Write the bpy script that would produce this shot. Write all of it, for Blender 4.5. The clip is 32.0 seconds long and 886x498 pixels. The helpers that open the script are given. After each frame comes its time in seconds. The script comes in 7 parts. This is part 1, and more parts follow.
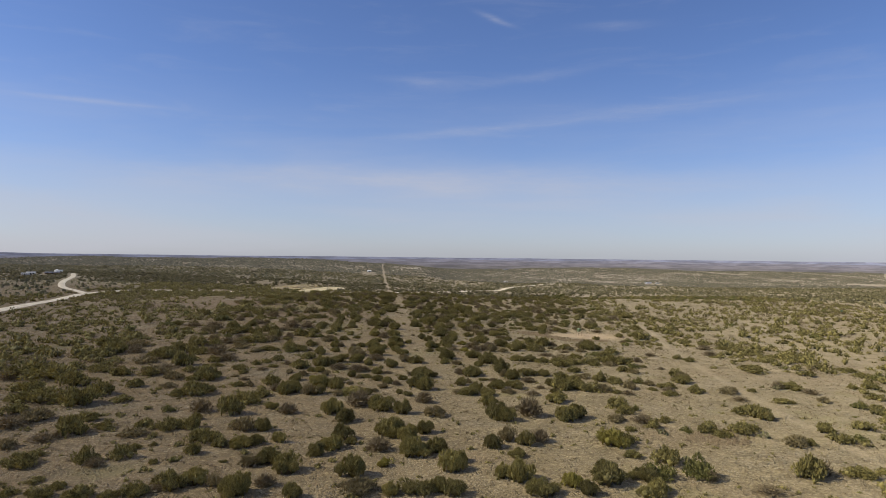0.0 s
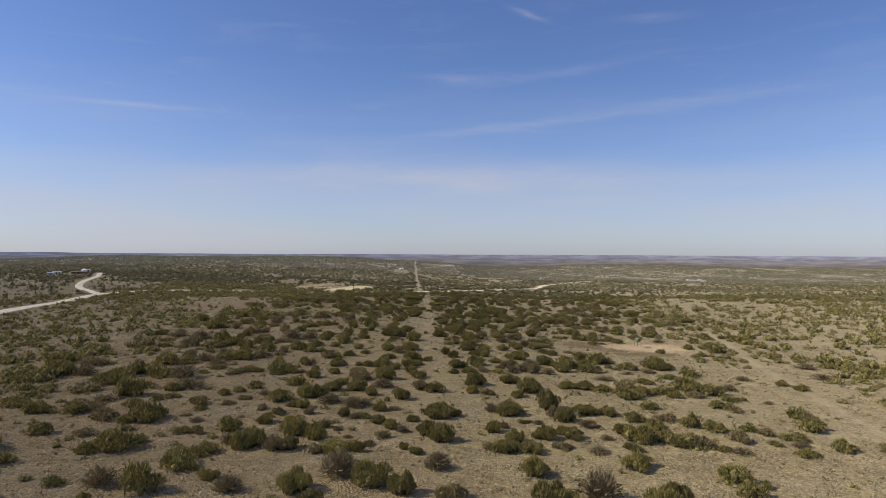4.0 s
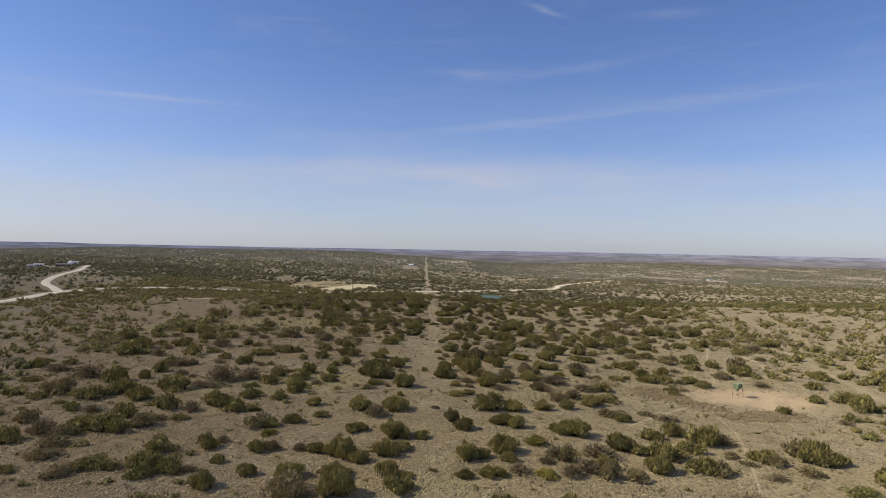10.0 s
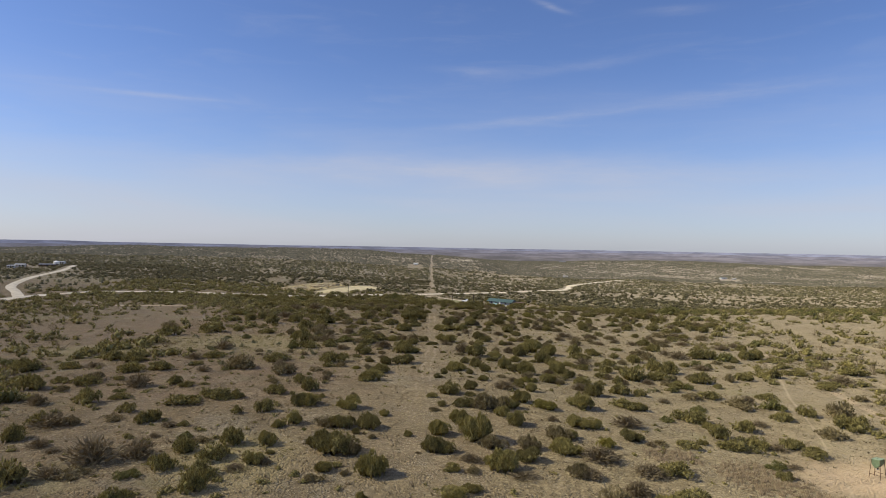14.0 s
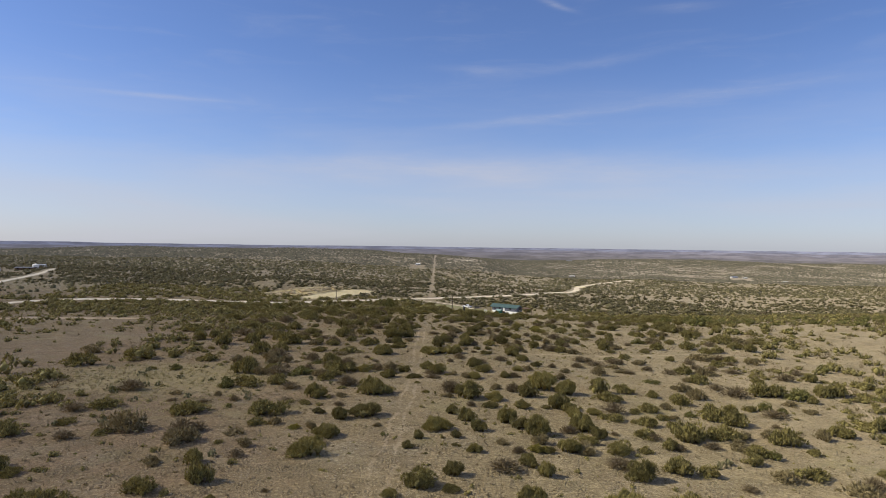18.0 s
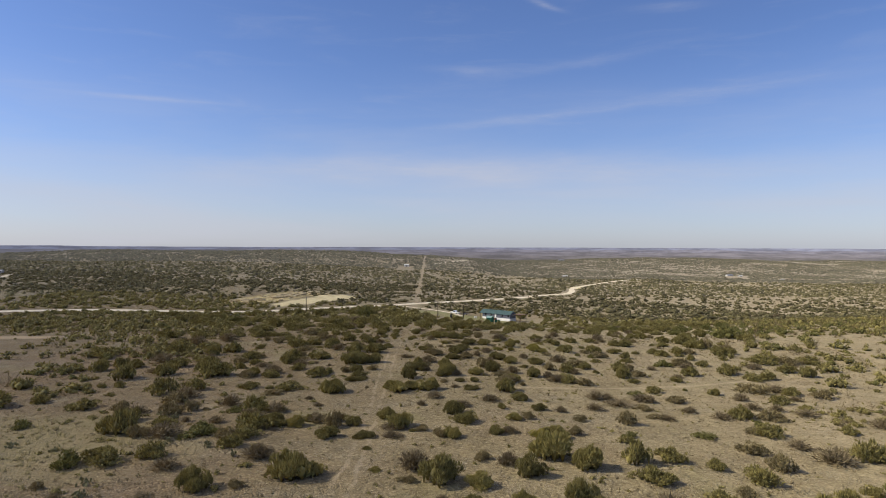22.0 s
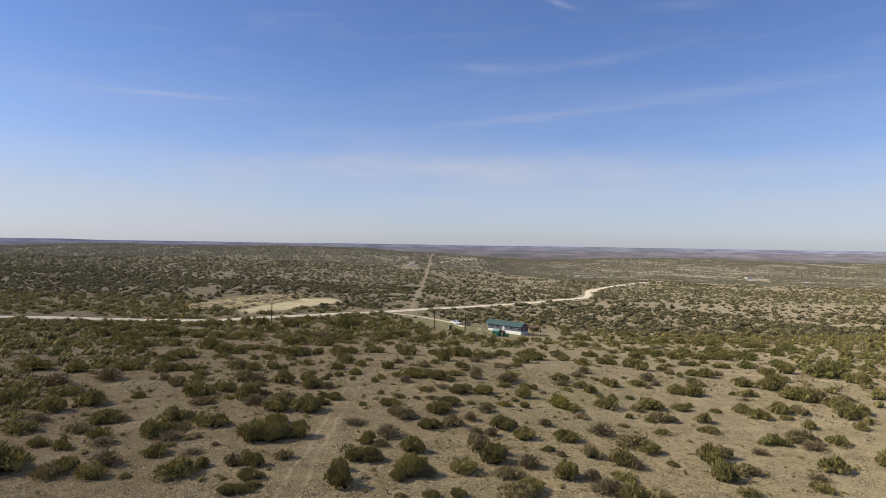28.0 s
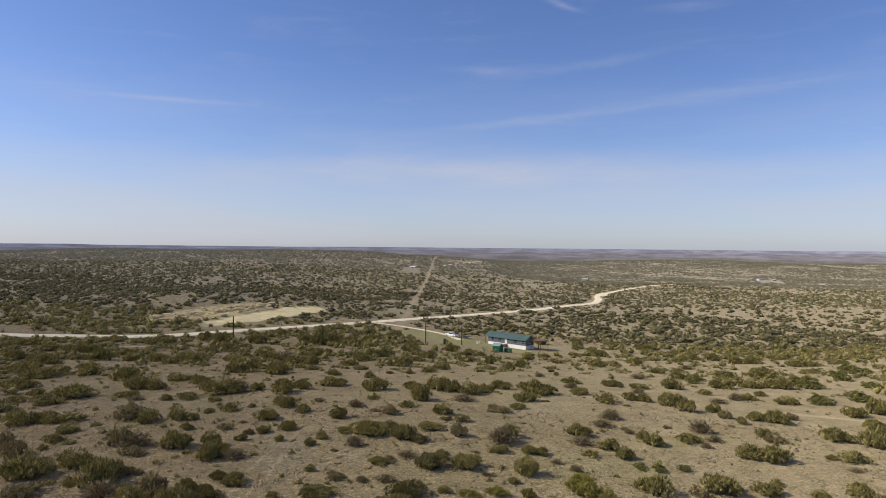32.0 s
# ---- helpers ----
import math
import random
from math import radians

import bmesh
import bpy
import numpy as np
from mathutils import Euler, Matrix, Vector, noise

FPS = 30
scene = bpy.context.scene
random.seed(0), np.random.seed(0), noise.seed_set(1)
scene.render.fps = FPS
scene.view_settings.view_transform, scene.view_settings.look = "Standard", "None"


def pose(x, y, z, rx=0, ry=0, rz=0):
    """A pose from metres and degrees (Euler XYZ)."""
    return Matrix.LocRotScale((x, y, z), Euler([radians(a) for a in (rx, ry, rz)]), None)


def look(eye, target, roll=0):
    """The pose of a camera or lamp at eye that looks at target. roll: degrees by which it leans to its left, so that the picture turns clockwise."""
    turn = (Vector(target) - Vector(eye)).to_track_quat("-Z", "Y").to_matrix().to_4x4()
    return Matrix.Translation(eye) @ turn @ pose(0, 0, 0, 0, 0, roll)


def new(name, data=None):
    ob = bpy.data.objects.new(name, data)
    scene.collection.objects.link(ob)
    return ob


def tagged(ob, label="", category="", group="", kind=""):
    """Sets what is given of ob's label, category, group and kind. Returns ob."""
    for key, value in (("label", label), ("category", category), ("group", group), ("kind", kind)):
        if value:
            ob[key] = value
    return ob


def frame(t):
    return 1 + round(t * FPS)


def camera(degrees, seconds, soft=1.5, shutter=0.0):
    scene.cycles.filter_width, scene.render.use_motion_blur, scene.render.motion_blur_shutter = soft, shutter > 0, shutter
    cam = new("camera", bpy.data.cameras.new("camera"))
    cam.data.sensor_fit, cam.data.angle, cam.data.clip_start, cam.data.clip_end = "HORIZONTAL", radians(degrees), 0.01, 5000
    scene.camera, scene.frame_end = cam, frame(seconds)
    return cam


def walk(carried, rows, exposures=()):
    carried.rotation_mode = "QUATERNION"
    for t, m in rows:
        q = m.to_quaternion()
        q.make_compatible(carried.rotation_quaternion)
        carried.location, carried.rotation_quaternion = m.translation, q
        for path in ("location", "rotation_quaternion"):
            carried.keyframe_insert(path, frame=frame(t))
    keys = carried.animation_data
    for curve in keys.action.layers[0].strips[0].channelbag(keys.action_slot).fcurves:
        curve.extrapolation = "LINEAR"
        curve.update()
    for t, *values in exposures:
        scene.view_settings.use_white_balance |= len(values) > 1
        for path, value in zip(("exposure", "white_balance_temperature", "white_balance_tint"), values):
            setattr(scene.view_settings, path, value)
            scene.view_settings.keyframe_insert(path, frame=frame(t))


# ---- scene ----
cam = camera(70.62, 32.0, soft=0.85)

# seconds, eye, then turn to the left, tilt up and lean, in degrees
PATH = [
    (0, 0.00, -0.00, 20.70, -4.271, 0.612, 0.608), (0.5, 0.46, 3.47, 20.67, -3.862, 0.518, 0.476), (1, 0.92, 6.95, 20.63, -3.310, 0.477, 0.430),
    (1.5, 1.39, 10.49, 20.58, -2.829, 0.431, 0.428), (2, 1.88, 14.09, 20.53, -2.402, 0.453, 0.429), (2.5, 2.34, 17.75, 20.48, -2.031, 0.458, 0.389),
    (3, 2.74, 21.43, 20.43, -1.720, 0.437, 0.348), (3.5, 3.07, 25.12, 20.39, -1.390, 0.396, 0.304), (5.5, 3.83, 40.27, 20.33, -0.871, 0.173, 0.218),
    (6, 3.97, 44.21, 20.36, -0.825, 0.202, 0.303), (6.5, 4.08, 48.21, 20.42, -0.903, 0.254, 0.297), (7, 4.20, 52.23, 20.49, -0.924, 0.241, 0.406),
    (7.5, 4.33, 56.24, 20.57, -0.787, 0.117, 0.612), (8, 4.48, 60.22, 20.65, -0.581, -0.063, 0.799), (8.5, 4.62, 64.18, 20.74, -0.472, -0.079, 0.899),
    (9, 4.75, 68.12, 20.84, -0.296, -0.103, 0.993), (9.5, 4.86, 72.05, 20.96, -0.118, -0.094, 1.029), (10, 4.90, 75.97, 21.08, -0.048, -0.090, 1.032),
    (10.5, 4.91, 79.91, 21.20, -0.024, -0.155, 0.953), (11, 4.99, 83.91, 21.31, -0.049, -0.184, 0.968), (11.5, 5.14, 87.98, 21.42, -0.012, -0.149, 1.008),
    (12, 5.36, 92.10, 21.55, 0.098, -0.191, 0.987), (12.5, 5.61, 96.27, 21.69, 0.216, -0.152, 0.991), (13, 5.87, 100.44, 21.85, 0.354, -0.225, 0.910),
    (13.5, 6.16, 104.59, 21.98, 0.500, -0.280, 0.945), (14, 6.51, 108.73, 22.11, 0.575, -0.315, 0.991), (14.5, 6.91, 112.83, 22.24, 0.716, -0.396, 1.016),
    (16.5, 8.74, 129.00, 22.91, 1.034, -0.212, 0.820), (17, 9.12, 133.10, 22.98, 1.033, -0.193, 0.605), (17.5, 9.49, 137.23, 22.99, 1.106, -0.223, 0.731),
    (18, 9.84, 141.39, 22.96, 1.052, -0.399, 0.711), (18.5, 10.20, 145.56, 22.92, 1.036, -0.344, 0.524), (19, 10.58, 149.76, 22.88, 0.932, -0.313, 0.217),
    (19.5, 10.99, 154.00, 22.86, 0.725, -0.388, -0.022), (20, 11.41, 158.28, 22.86, 0.580, -0.357, -0.123), (20.5, 11.82, 162.58, 22.87, 0.444, -0.354, -0.097),
    (21, 12.18, 166.91, 22.87, 0.316, -0.395, 0.061), (21.5, 12.51, 171.27, 22.86, 0.178, -0.364, 0.088), (22, 12.83, 175.66, 22.83, 0.278, -0.363, 0.169),
    (22.5, 13.14, 180.07, 22.75, 0.206, -0.414, 0.319), (23, 13.48, 184.47, 22.64, 0.243, -0.494, 0.460), (23.5, 13.83, 188.86, 22.50, 0.287, -0.565, 0.558),
    (24, 14.21, 193.22, 22.38, 0.411, -0.653, 0.647), (24.5, 14.58, 197.53, 22.29, 0.492, -0.646, 0.684), (25, 14.95, 201.77, 22.25, 0.521, -0.642, 0.707),
    (25.5, 15.34, 205.94, 22.25, 0.647, -0.638, 0.809), (27.5, 16.91, 222.12, 22.72, 1.071, -0.599, 0.867), (28, 17.26, 226.23, 22.77, 1.197, -0.585, 0.843),
    (28.5, 17.64, 230.33, 22.77, 1.243, -0.493, 0.715), (29, 18.04, 234.47, 22.73, 1.237, -0.468, 0.628), (29.5, 18.51, 238.64, 22.67, 1.295, -0.463, 0.585),
    (30, 19.03, 242.83, 22.61, 1.437, -0.468, 0.653), (30.5, 19.58, 246.98, 22.54, 1.499, -0.508, 0.628), (31, 20.13, 251.10, 22.47, 1.599, -0.485, 0.649),
    (31.5, 20.66, 255.18, 22.37, 1.676, -0.408, 0.645), (32, 21.17, 259.20, 22.27, 1.702, -0.326, 0.484),
]


def flown(x, y, z, turn, tilt, lean):
    a, b = radians(turn), radians(tilt)
    eye = Vector((x, y, z))
    return look(eye, eye + Vector((-math.sin(a) * math.cos(b), math.cos(a) * math.cos(b), math.sin(b))), lean)


walk(cam, [(row[0], flown(*row[1:])) for row in PATH], [(0, -0.08), (6, -0.06), (13, 0.0), (32, 0.03)])

# ---- light: a clear day, the sun high on the left ----
SUN_EL, SUN_AZ = radians(38), math.atan2(-1.0, -0.06)
to_sun = Vector((math.sin(SUN_AZ) * math.cos(SUN_EL), math.cos(SUN_AZ) * math.cos(SUN_EL), math.sin(SUN_EL)))
sun_data = bpy.data.lights.new("sun", "SUN")
sun_data.energy, sun_data.angle, sun_data.color = 4.9, radians(0.53), (1.0, 0.90, 0.71)
sun = new("sun", sun_data)
sun.matrix_world = look(to_sun * 50, (0, 0, 0))


class Nodes:
    """Short hand for building node trees."""

    def __init__(self, tree):
        self.tree = tree

    def add(self, kind, links=(), **values):
        node = self.tree.nodes.new(kind)
        if "operation" in values:
            node.operation = values["operation"]
        if "use_clamp" in values:
            node.use_clamp = values["use_clamp"]
        if "interpolation_type" in values:
            node.interpolation_type = values["interpolation_type"]
        if "data_type" in values:
            node.data_type = values["data_type"]
        if "blend_type" in values:
            node.blend_type = values["blend_type"]
        if "feature" in values:
            node.feature = values["feature"]
        for slot, value in dict(links).items():
            self.put(node.inputs[slot], value)
        return node

    def put(self, socket, value):
        if isinstance(value, bpy.types.Node):
            value = value.outputs[0]
        if isinstance(value, bpy.types.NodeSocket):
            self.tree.links.new(value, socket)
        else:
            socket.default_value = value

    def math(self, op, a, b=0.0, clamp=False):
        return self.add("ShaderNodeMath", {0: a, 1: b}, operation=op, use_clamp=clamp).outputs[0]

    def ramp(self, v, lo, hi, a=0.0, b=1.0):
        return self.add("ShaderNodeMapRange", {0: v, 1: lo, 2: hi, 3: a, 4: b}, interpolation_type="SMOOTHSTEP").outputs[0]

    def mix(self, f, a, b):
        return self.add("ShaderNodeMix", {0: f, 6: a, 7: b}, data_type="RGBA").outputs[2]

    def noise(self, v, scale, detail=4.0, rough=0.55, skew=0.0):
        return self.add("ShaderNodeTexNoise", {"Vector": v, "Scale": scale, "Detail": detail, "Roughness": rough, "Distortion": skew}).outputs[0]

    def spots(self, v, scale, feature="F1"):
        return self.add("ShaderNodeTexVoronoi", {"Vector": v, "Scale": scale}, feature=feature)

    def xyz(self, v):
        return self.add("ShaderNodeSeparateXYZ", {0: v}).outputs


def rgb(r, g, b):
    return (r, g, b, 1.0)


world = bpy.data.worlds.new("sky")
scene.world = world
world.use_nodes = True
n = Nodes(world.node_tree)
n.tree.nodes.clear()
sky = n.add("ShaderNodeTexSky")
sky.sky_type, sky.sun_disc, sky.sun_elevation, sky.sun_rotation = "NISHITA", False, SUN_EL, SUN_AZ % math.tau
sky.altitude, sky.air_density, sky.dust_density, sky.ozone_density = 600, 1.0, 0.7, 3.0
way = n.add("ShaderNodeTexCoord").outputs["Generated"]
dx, dy, dz = n.xyz(way)
bearing = n.math("ARCTAN2", dx, dy)
height = n.math("ARCSINE", dz)
flat = n.add("ShaderNodeCombineXYZ", {0: bearing, 1: n.math("MULTIPLY", height, 6.0), 2: 0.0}).outputs[0]
wisp = n.ramp(n.noise(flat, 5.0, 7, 0.62, 0.6), 0.48, 0.85)
veil = n.ramp(n.noise(flat, 2.0, 4, 0.5, 0.3), 0.35, 0.8)
milk = n.math("MULTIPLY", n.ramp(height, 0.30, 0.05), n.math("ADD", n.math("MULTIPLY", veil, 0.40), 0.12))


def streak(at, el, long, thin, slope, strength):
    """One long thin cirrus cloud."""
    u = n.math("SUBTRACT", bearing, at)
    v = n.math("SUBTRACT", n.math("SUBTRACT", height, el), n.math("MULTIPLY", u, slope))
    v = n.math("ADD", v, n.math("MULTIPLY", n.math("SUBTRACT", n.noise(flat, 9.0, 5), 0.5), thin * 2.5))
    q = n.math("ADD", n.math("POWER", n.math("DIVIDE", u, long), 2.0), n.math("POWER", n.math("DIVIDE", v, thin), 2.0))
    fibre = n.math("ADD", n.math("MULTIPLY", n.noise(flat, 34.0, 5, 0.7), 1.2), 0.1)
    return n.math("MULTIPLY", n.math("MULTIPLY", n.math("EXPONENT", n.math("MULTIPLY", q, -1.0)), fibre), strength)


band = n.math("MULTIPLY", n.ramp(n.math("ADD", height, n.math("MULTIPLY", n.math("SUBTRACT", n.noise(flat, 3.0, 5), 0.5), 0.09)), 0.165, 0.095), 0.22)
cloud = n.math("ADD", n.math("ADD", n.math("MULTIPLY", wisp, 0.12), milk), band)
for args in ((-0.44, 0.208, 0.09, 0.0035, 0.02, 0.28), (0.11, 0.196, 0.16, 0.006, 0.09, 0.24), (0.40, 0.222, 0.16, 0.012, 0.05, 0.20),
             (0.155, 0.362, 0.025, 0.004, -0.35, 0.30), (0.04, 0.272, 0.06, 0.006, -0.03, 0.18), (0.22, 0.278, 0.09, 0.006, 0.12, 0.14),
             (0.34, 0.345, 0.05, 0.006, -0.05, 0.14), (0.05, 0.12, 0.5, 0.016, -0.01, 0.25)):
    cloud = n.math("ADD", cloud, streak(*args))
# unseen white veil added overhead to whiten and lift the fill light
cloud = n.math("ADD", cloud, n.math("MULTIPLY", n.ramp(height, 0.42, 0.85, 0.0, 0.58), n.math("ADD", veil, 0.5)))
cloud = n.math("MINIMUM", cloud, 0.85)
tint = n.mix(cloud, n.add("ShaderNodeMix", {0: 1.0, 6: sky, 7: rgb(0.92, 0.99, 1.30)}, data_type="RGBA", blend_type="MULTIPLY").outputs[2], rgb(5.55, 5.65, 6.45))
back = n.add("ShaderNodeBackground", {0: tint, 1: 0.1})
n.tree.links.new(back.outputs[0], n.add("ShaderNodeOutputWorld").inputs[0])

# ---- materials ----


def material(name, rough=0.9, metal=0.0):
    mat = bpy.data.materials.new(name)
    mat.use_nodes = True
    m = Nodes(mat.node_tree)
    shader = m.tree.nodes["Principled BSDF"]
    shader.inputs["Roughness"].default_value = rough
    shader.inputs["Metallic"].default_value = metal
    shader.inputs["Specular IOR Level"].default_value = 0.25
    if rough > 0.7:
        shader.inputs["Diffuse Roughness"].default_value = 1.0
    return mat, m, shader


def worn(name, colour, rough=0.7, metal=0.0, scale=3.0, amount=0.25, bump=0.15, ribs=None):
    """Paint, metal or wood with stains and grain; ribs: (axis, width) of a ribbed sheet."""
    mat, m, shader = material(name, rough, metal)
    v = m.add("ShaderNodeTexCoord").outputs["Object"]
    big, fine = m.noise(v, scale * 0.35, 4), m.noise(v, scale * 6, 3)
    f = m.math("ADD", m.math("MULTIPLY", big, 0.7), m.math("MULTIPLY", fine, 0.3))
    dark = rgb(*[c * (1 - amount) for c in colour])
    light = rgb(*[min(c * (1 + amount), 0.9) for c in colour])
    m.put(shader.inputs["Base Color"], m.mix(m.ramp(f, 0.3, 0.7), dark, light))
    relief = fine
    if ribs:
        wave = m.math("ABSOLUTE", m.math("SINE", m.math("MULTIPLY", m.xyz(v)[ribs[0]], math.pi / ribs[1])))
        relief = m.math("ADD", m.math("MULTIPLY", m.math("POWER", wave, 6.0), 1.5), fine)
    m.put(shader.inputs["Normal"], m.add("ShaderNodeBump", {"Strength": bump, "Distance": 0.03, "Height": relief}))
    return mat


def foliage(name, dark, light, dry, islands=False):
    mat, m, shader = material(name, 0.75)
    v = m.add("ShaderNodeNewGeometry").outputs["Position"]
    r = m.add("ShaderNodeNewGeometry").outputs["Random Per Island"]
    if not islands:
        r = m.math("ADD", m.math("MULTIPLY", r, 0.45), m.math("MULTIPLY", m.add("ShaderNodeObjectInfo").outputs["Random"], 0.55))
    f = m.math("ADD", m.math("MULTIPLY", r, 0.55), m.math("MULTIPLY", m.noise(v, 2.2, 3), 0.55))
    c = m.mix(m.ramp(f, 0.2, 0.85), rgb(*dark), rgb(*light))
    c = m.mix(m.ramp(m.noise(v, 0.9, 4), 0.56, 0.74, 0.0, 0.45), c, rgb(*dry))
    m.put(shader.inputs["Base Color"], c)
    through_leaf = m.add("ShaderNodeBsdfTranslucent", {0: m.add("ShaderNodeMix", {0: 1.0, 6: c, 7: rgb(1.25, 1.0, 0.55)}, data_type="RGBA", blend_type="MULTIPLY").outputs[2]})
    both = m.add("ShaderNodeMixShader", {0: 0.09, 1: shader, 2: through_leaf})
    m.tree.links.new(both.outputs[0], m.tree.nodes["Material Output"].inputs[0])
    return mat


# bare or worn ground: centre, half lengths, turn
PALE = [(-62, 524, 40, 8, 73), (-53, 550, 14, 9, 60), (154, 858, 8, 22, -10)]
DIRT = [(54, 173.5, 11, 7, 15), (-118, 343, 22, 5, 0), (-96, 342, 6, 3, 0)]
TRACKS = [(76, 228, 1.0, 40, -12)]
# worn ways through the grass: half width, strength, then the points passed
WAYS = [(0.75, 0.22, (88, 226), (82.5, 204), (73, 169), (59.2, 124.5), (54.9, 103.3), (51.3, 82), (49, 60), (47, 20)),
        (0.50, 0.32, (22, 281), (29.5, 282.3), (44, 284.2), (57.8, 288.1), (70, 294)),
        (0.20, 0.5, (50.2, 181.2), (53, 185.6), (55.4, 191.5), (62.3, 210.7), (68.7, 225.5), (76, 245)),
        (0.16, 0.45, (47, 172), (42.2, 161.1), (40.8, 151.9), (39, 146), (35.5, 136.4), (33.6, 131.7), (30, 121)),
        (0.16, 0.45, (43, 166), (38.1, 162.5), (33.6, 157.8), (28, 152)),
        (0.9, 0.5, (72, 362), (75.5, 360), (80.1, 357.4), (84.5, 355), (96, 350)),
        (1.1, 0.55, (-76, 433), (-69.1, 435.3), (-62, 439), (-56.7, 444.5), (-50, 455))]
LAWN = [(23, 489, 13, 9, 0), (41, 476, 14, 5, -40), (4, 500, 14, 8, 0)]
OCHRE = [(-85, 521, 36, 11, 74), (-94, 500, 10, 12, 0), (-70, 552, 16, 7, 40)]
MEADOW = [(-42, 238, 30, 26, 0), (-75, 268, 34, 22, 40), (-52, 300, 26, 14, 0), (-30, 205, 22, 16, 0)]
STRAW = [(-38, 246, 20, 13, 0), (-62, 232, 12, 8, 0), (-14, 168, 6, 8, 0)]

ground_mat, m, shader = material("dry_rangeland", 0.95)
p = m.add("ShaderNodeNewGeometry").outputs["Position"]
px, py, pz = m.xyz(p)
wob = m.math("SUBTRACT", m.noise(p, 0.12, 5, 0.6), 0.5)


def blot(cx, cy, a, b, turn, soft=0.5):
    c, s = math.cos(radians(turn)), math.sin(radians(turn))
    u, w = m.math("SUBTRACT", px, cx), m.math("SUBTRACT", py, cy)
    along = m.math("ADD", m.math("MULTIPLY", u, c / a), m.math("MULTIPLY", w, s / a))
    over = m.math("ADD", m.math("MULTIPLY", u, -s / b), m.math("MULTIPLY", w, c / b))
    q = m.math("ADD", m.math("MULTIPLY", along, along), m.math("MULTIPLY", over, over))
    return m.ramp(m.math("ADD", q, m.math("MULTIPLY", wob, 2.2)), 1.0 + soft, 1.0 - soft)


def blots(items, soft=0.5):
    total = 0.0
    for item in items:
        total = m.math("MAXIMUM", blot(*item, soft), total)
    return total


near = m.noise(p, 2.6, 6, 0.72)
tuft = m.noise(p, 7.5, 4, 0.7, 0.4)
patch = m.noise(p, 0.22, 5, 0.6)
broad = m.noise(p, 0.02, 4, 0.55)
c = m.mix(m.ramp(patch, 0.32, 0.68), rgb(0.260, 0.212, 0.114), rgb(0.372, 0.303, 0.169))
c = m.mix(m.ramp(broad, 0.35, 0.7, 0.0, 0.6), c, rgb(0.329, 0.258, 0.138))
# valley soil paler: caliche, with some distance haze put into its colour
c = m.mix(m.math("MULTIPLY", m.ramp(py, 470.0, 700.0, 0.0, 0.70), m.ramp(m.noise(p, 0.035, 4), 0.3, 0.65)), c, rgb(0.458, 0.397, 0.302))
c = m.mix(m.math("MULTIPLY", m.ramp(px, 35.0, -35.0, 0.0, 0.88), m.ramp(py, 500.0, 430.0)), c, m.mix(m.ramp(patch, 0.35, 0.65), rgb(0.191, 0.122, 0.057), rgb(0.269, 0.177, 0.085)))
c = m.mix(m.ramp(m.noise(p, 0.045, 4, 0.6), 0.50, 0.64, 0.0, 0.55), c, rgb(0.280, 0.201, 0.116))
c = m.mix(m.ramp(m.noise(p, 0.075, 4, 0.6, 0.4), 0.54, 0.68, 0.0, 0.50), c, rgb(0.297, 0.261, 0.183))
mottle = m.noise(p, 0.7, 4, 0.7)
c = m.mix(m.ramp(mottle, 0.52, 0.70, 0.0, 0.45), c, rgb(0.216, 0.167, 0.086))
bare = m.ramp(m.noise(p, 0.10, 5, 0.65), 0.54, 0.66)
c = m.mix(m.math("MULTIPLY", bare, m.ramp(mottle, 0.35, 0.60, 0.25, 0.65)), c, rgb(0.402, 0.328, 0.203))
rank = m.ramp(m.noise(p, 0.17, 4, 0.65, 0.3), 0.52, 0.66)
c = m.mix(m.math("MULTIPLY", rank, 0.45), c, rgb(0.167, 0.129, 0.074))
c = m.mix(m.ramp(near, 0.49, 0.60, 0.0, 0.68), c, rgb(0.179, 0.138, 0.069))
c = m.mix(m.ramp(near, 0.48, 0.36, 0.0, 0.60), c, rgb(0.483, 0.404, 0.222))
c = m.mix(m.ramp(tuft, 0.47, 0.34, 0.0, 0.45), c, rgb(0.423, 0.353, 0.206))
c = m.mix(m.ramp(tuft, 0.54, 0.68, 0.0, 0.30), c, rgb(0.167, 0.130, 0.068))
c = m.mix(m.ramp(m.spots(p, 2.1).outputs["Distance"], 0.36, 0.62, 0.0, 0.40), c, rgb(0.172, 0.135, 0.069))
c = m.mix(m.math("MULTIPLY", m.ramp(px, 25.0, 75.0, 0.0, 0.32), m.ramp(patch, 0.3, 0.6, 0.4, 1.0)), c, rgb(0.420, 0.350, 0.222))
stone = m.math("MULTIPLY", m.ramp(m.spots(p, 3.3).outputs["Distance"], 0.20, 0.12), m.ramp(m.noise(p, 0.35, 3), 0.52, 0.62))
c = m.mix(m.math("MULTIPLY", stone, 0.8), c, rgb(0.574, 0.493, 0.351))
c = m.mix(m.math("MULTIPLY", m.ramp(m.noise(p, 0.06, 4), 0.58, 0.68), 0.35), c, rgb(0.276, 0.249, 0.105))
stony = m.ramp(m.noise(p, 0.13, 4, 0.6), 0.46, 0.62, 0.12, 0.80)
c = m.mix(m.math("MULTIPLY", stony, m.ramp(m.noise(p, 8.5, 3, 0.6), 0.56, 0.68)), c, rgb(0.485, 0.417, 0.314))
c = m.mix(m.ramp(m.noise(p, 6.0, 3, 0.6, 0.5), 0.57, 0.70, 0.0, 0.55), c, rgb(0.104, 0.081, 0.050))
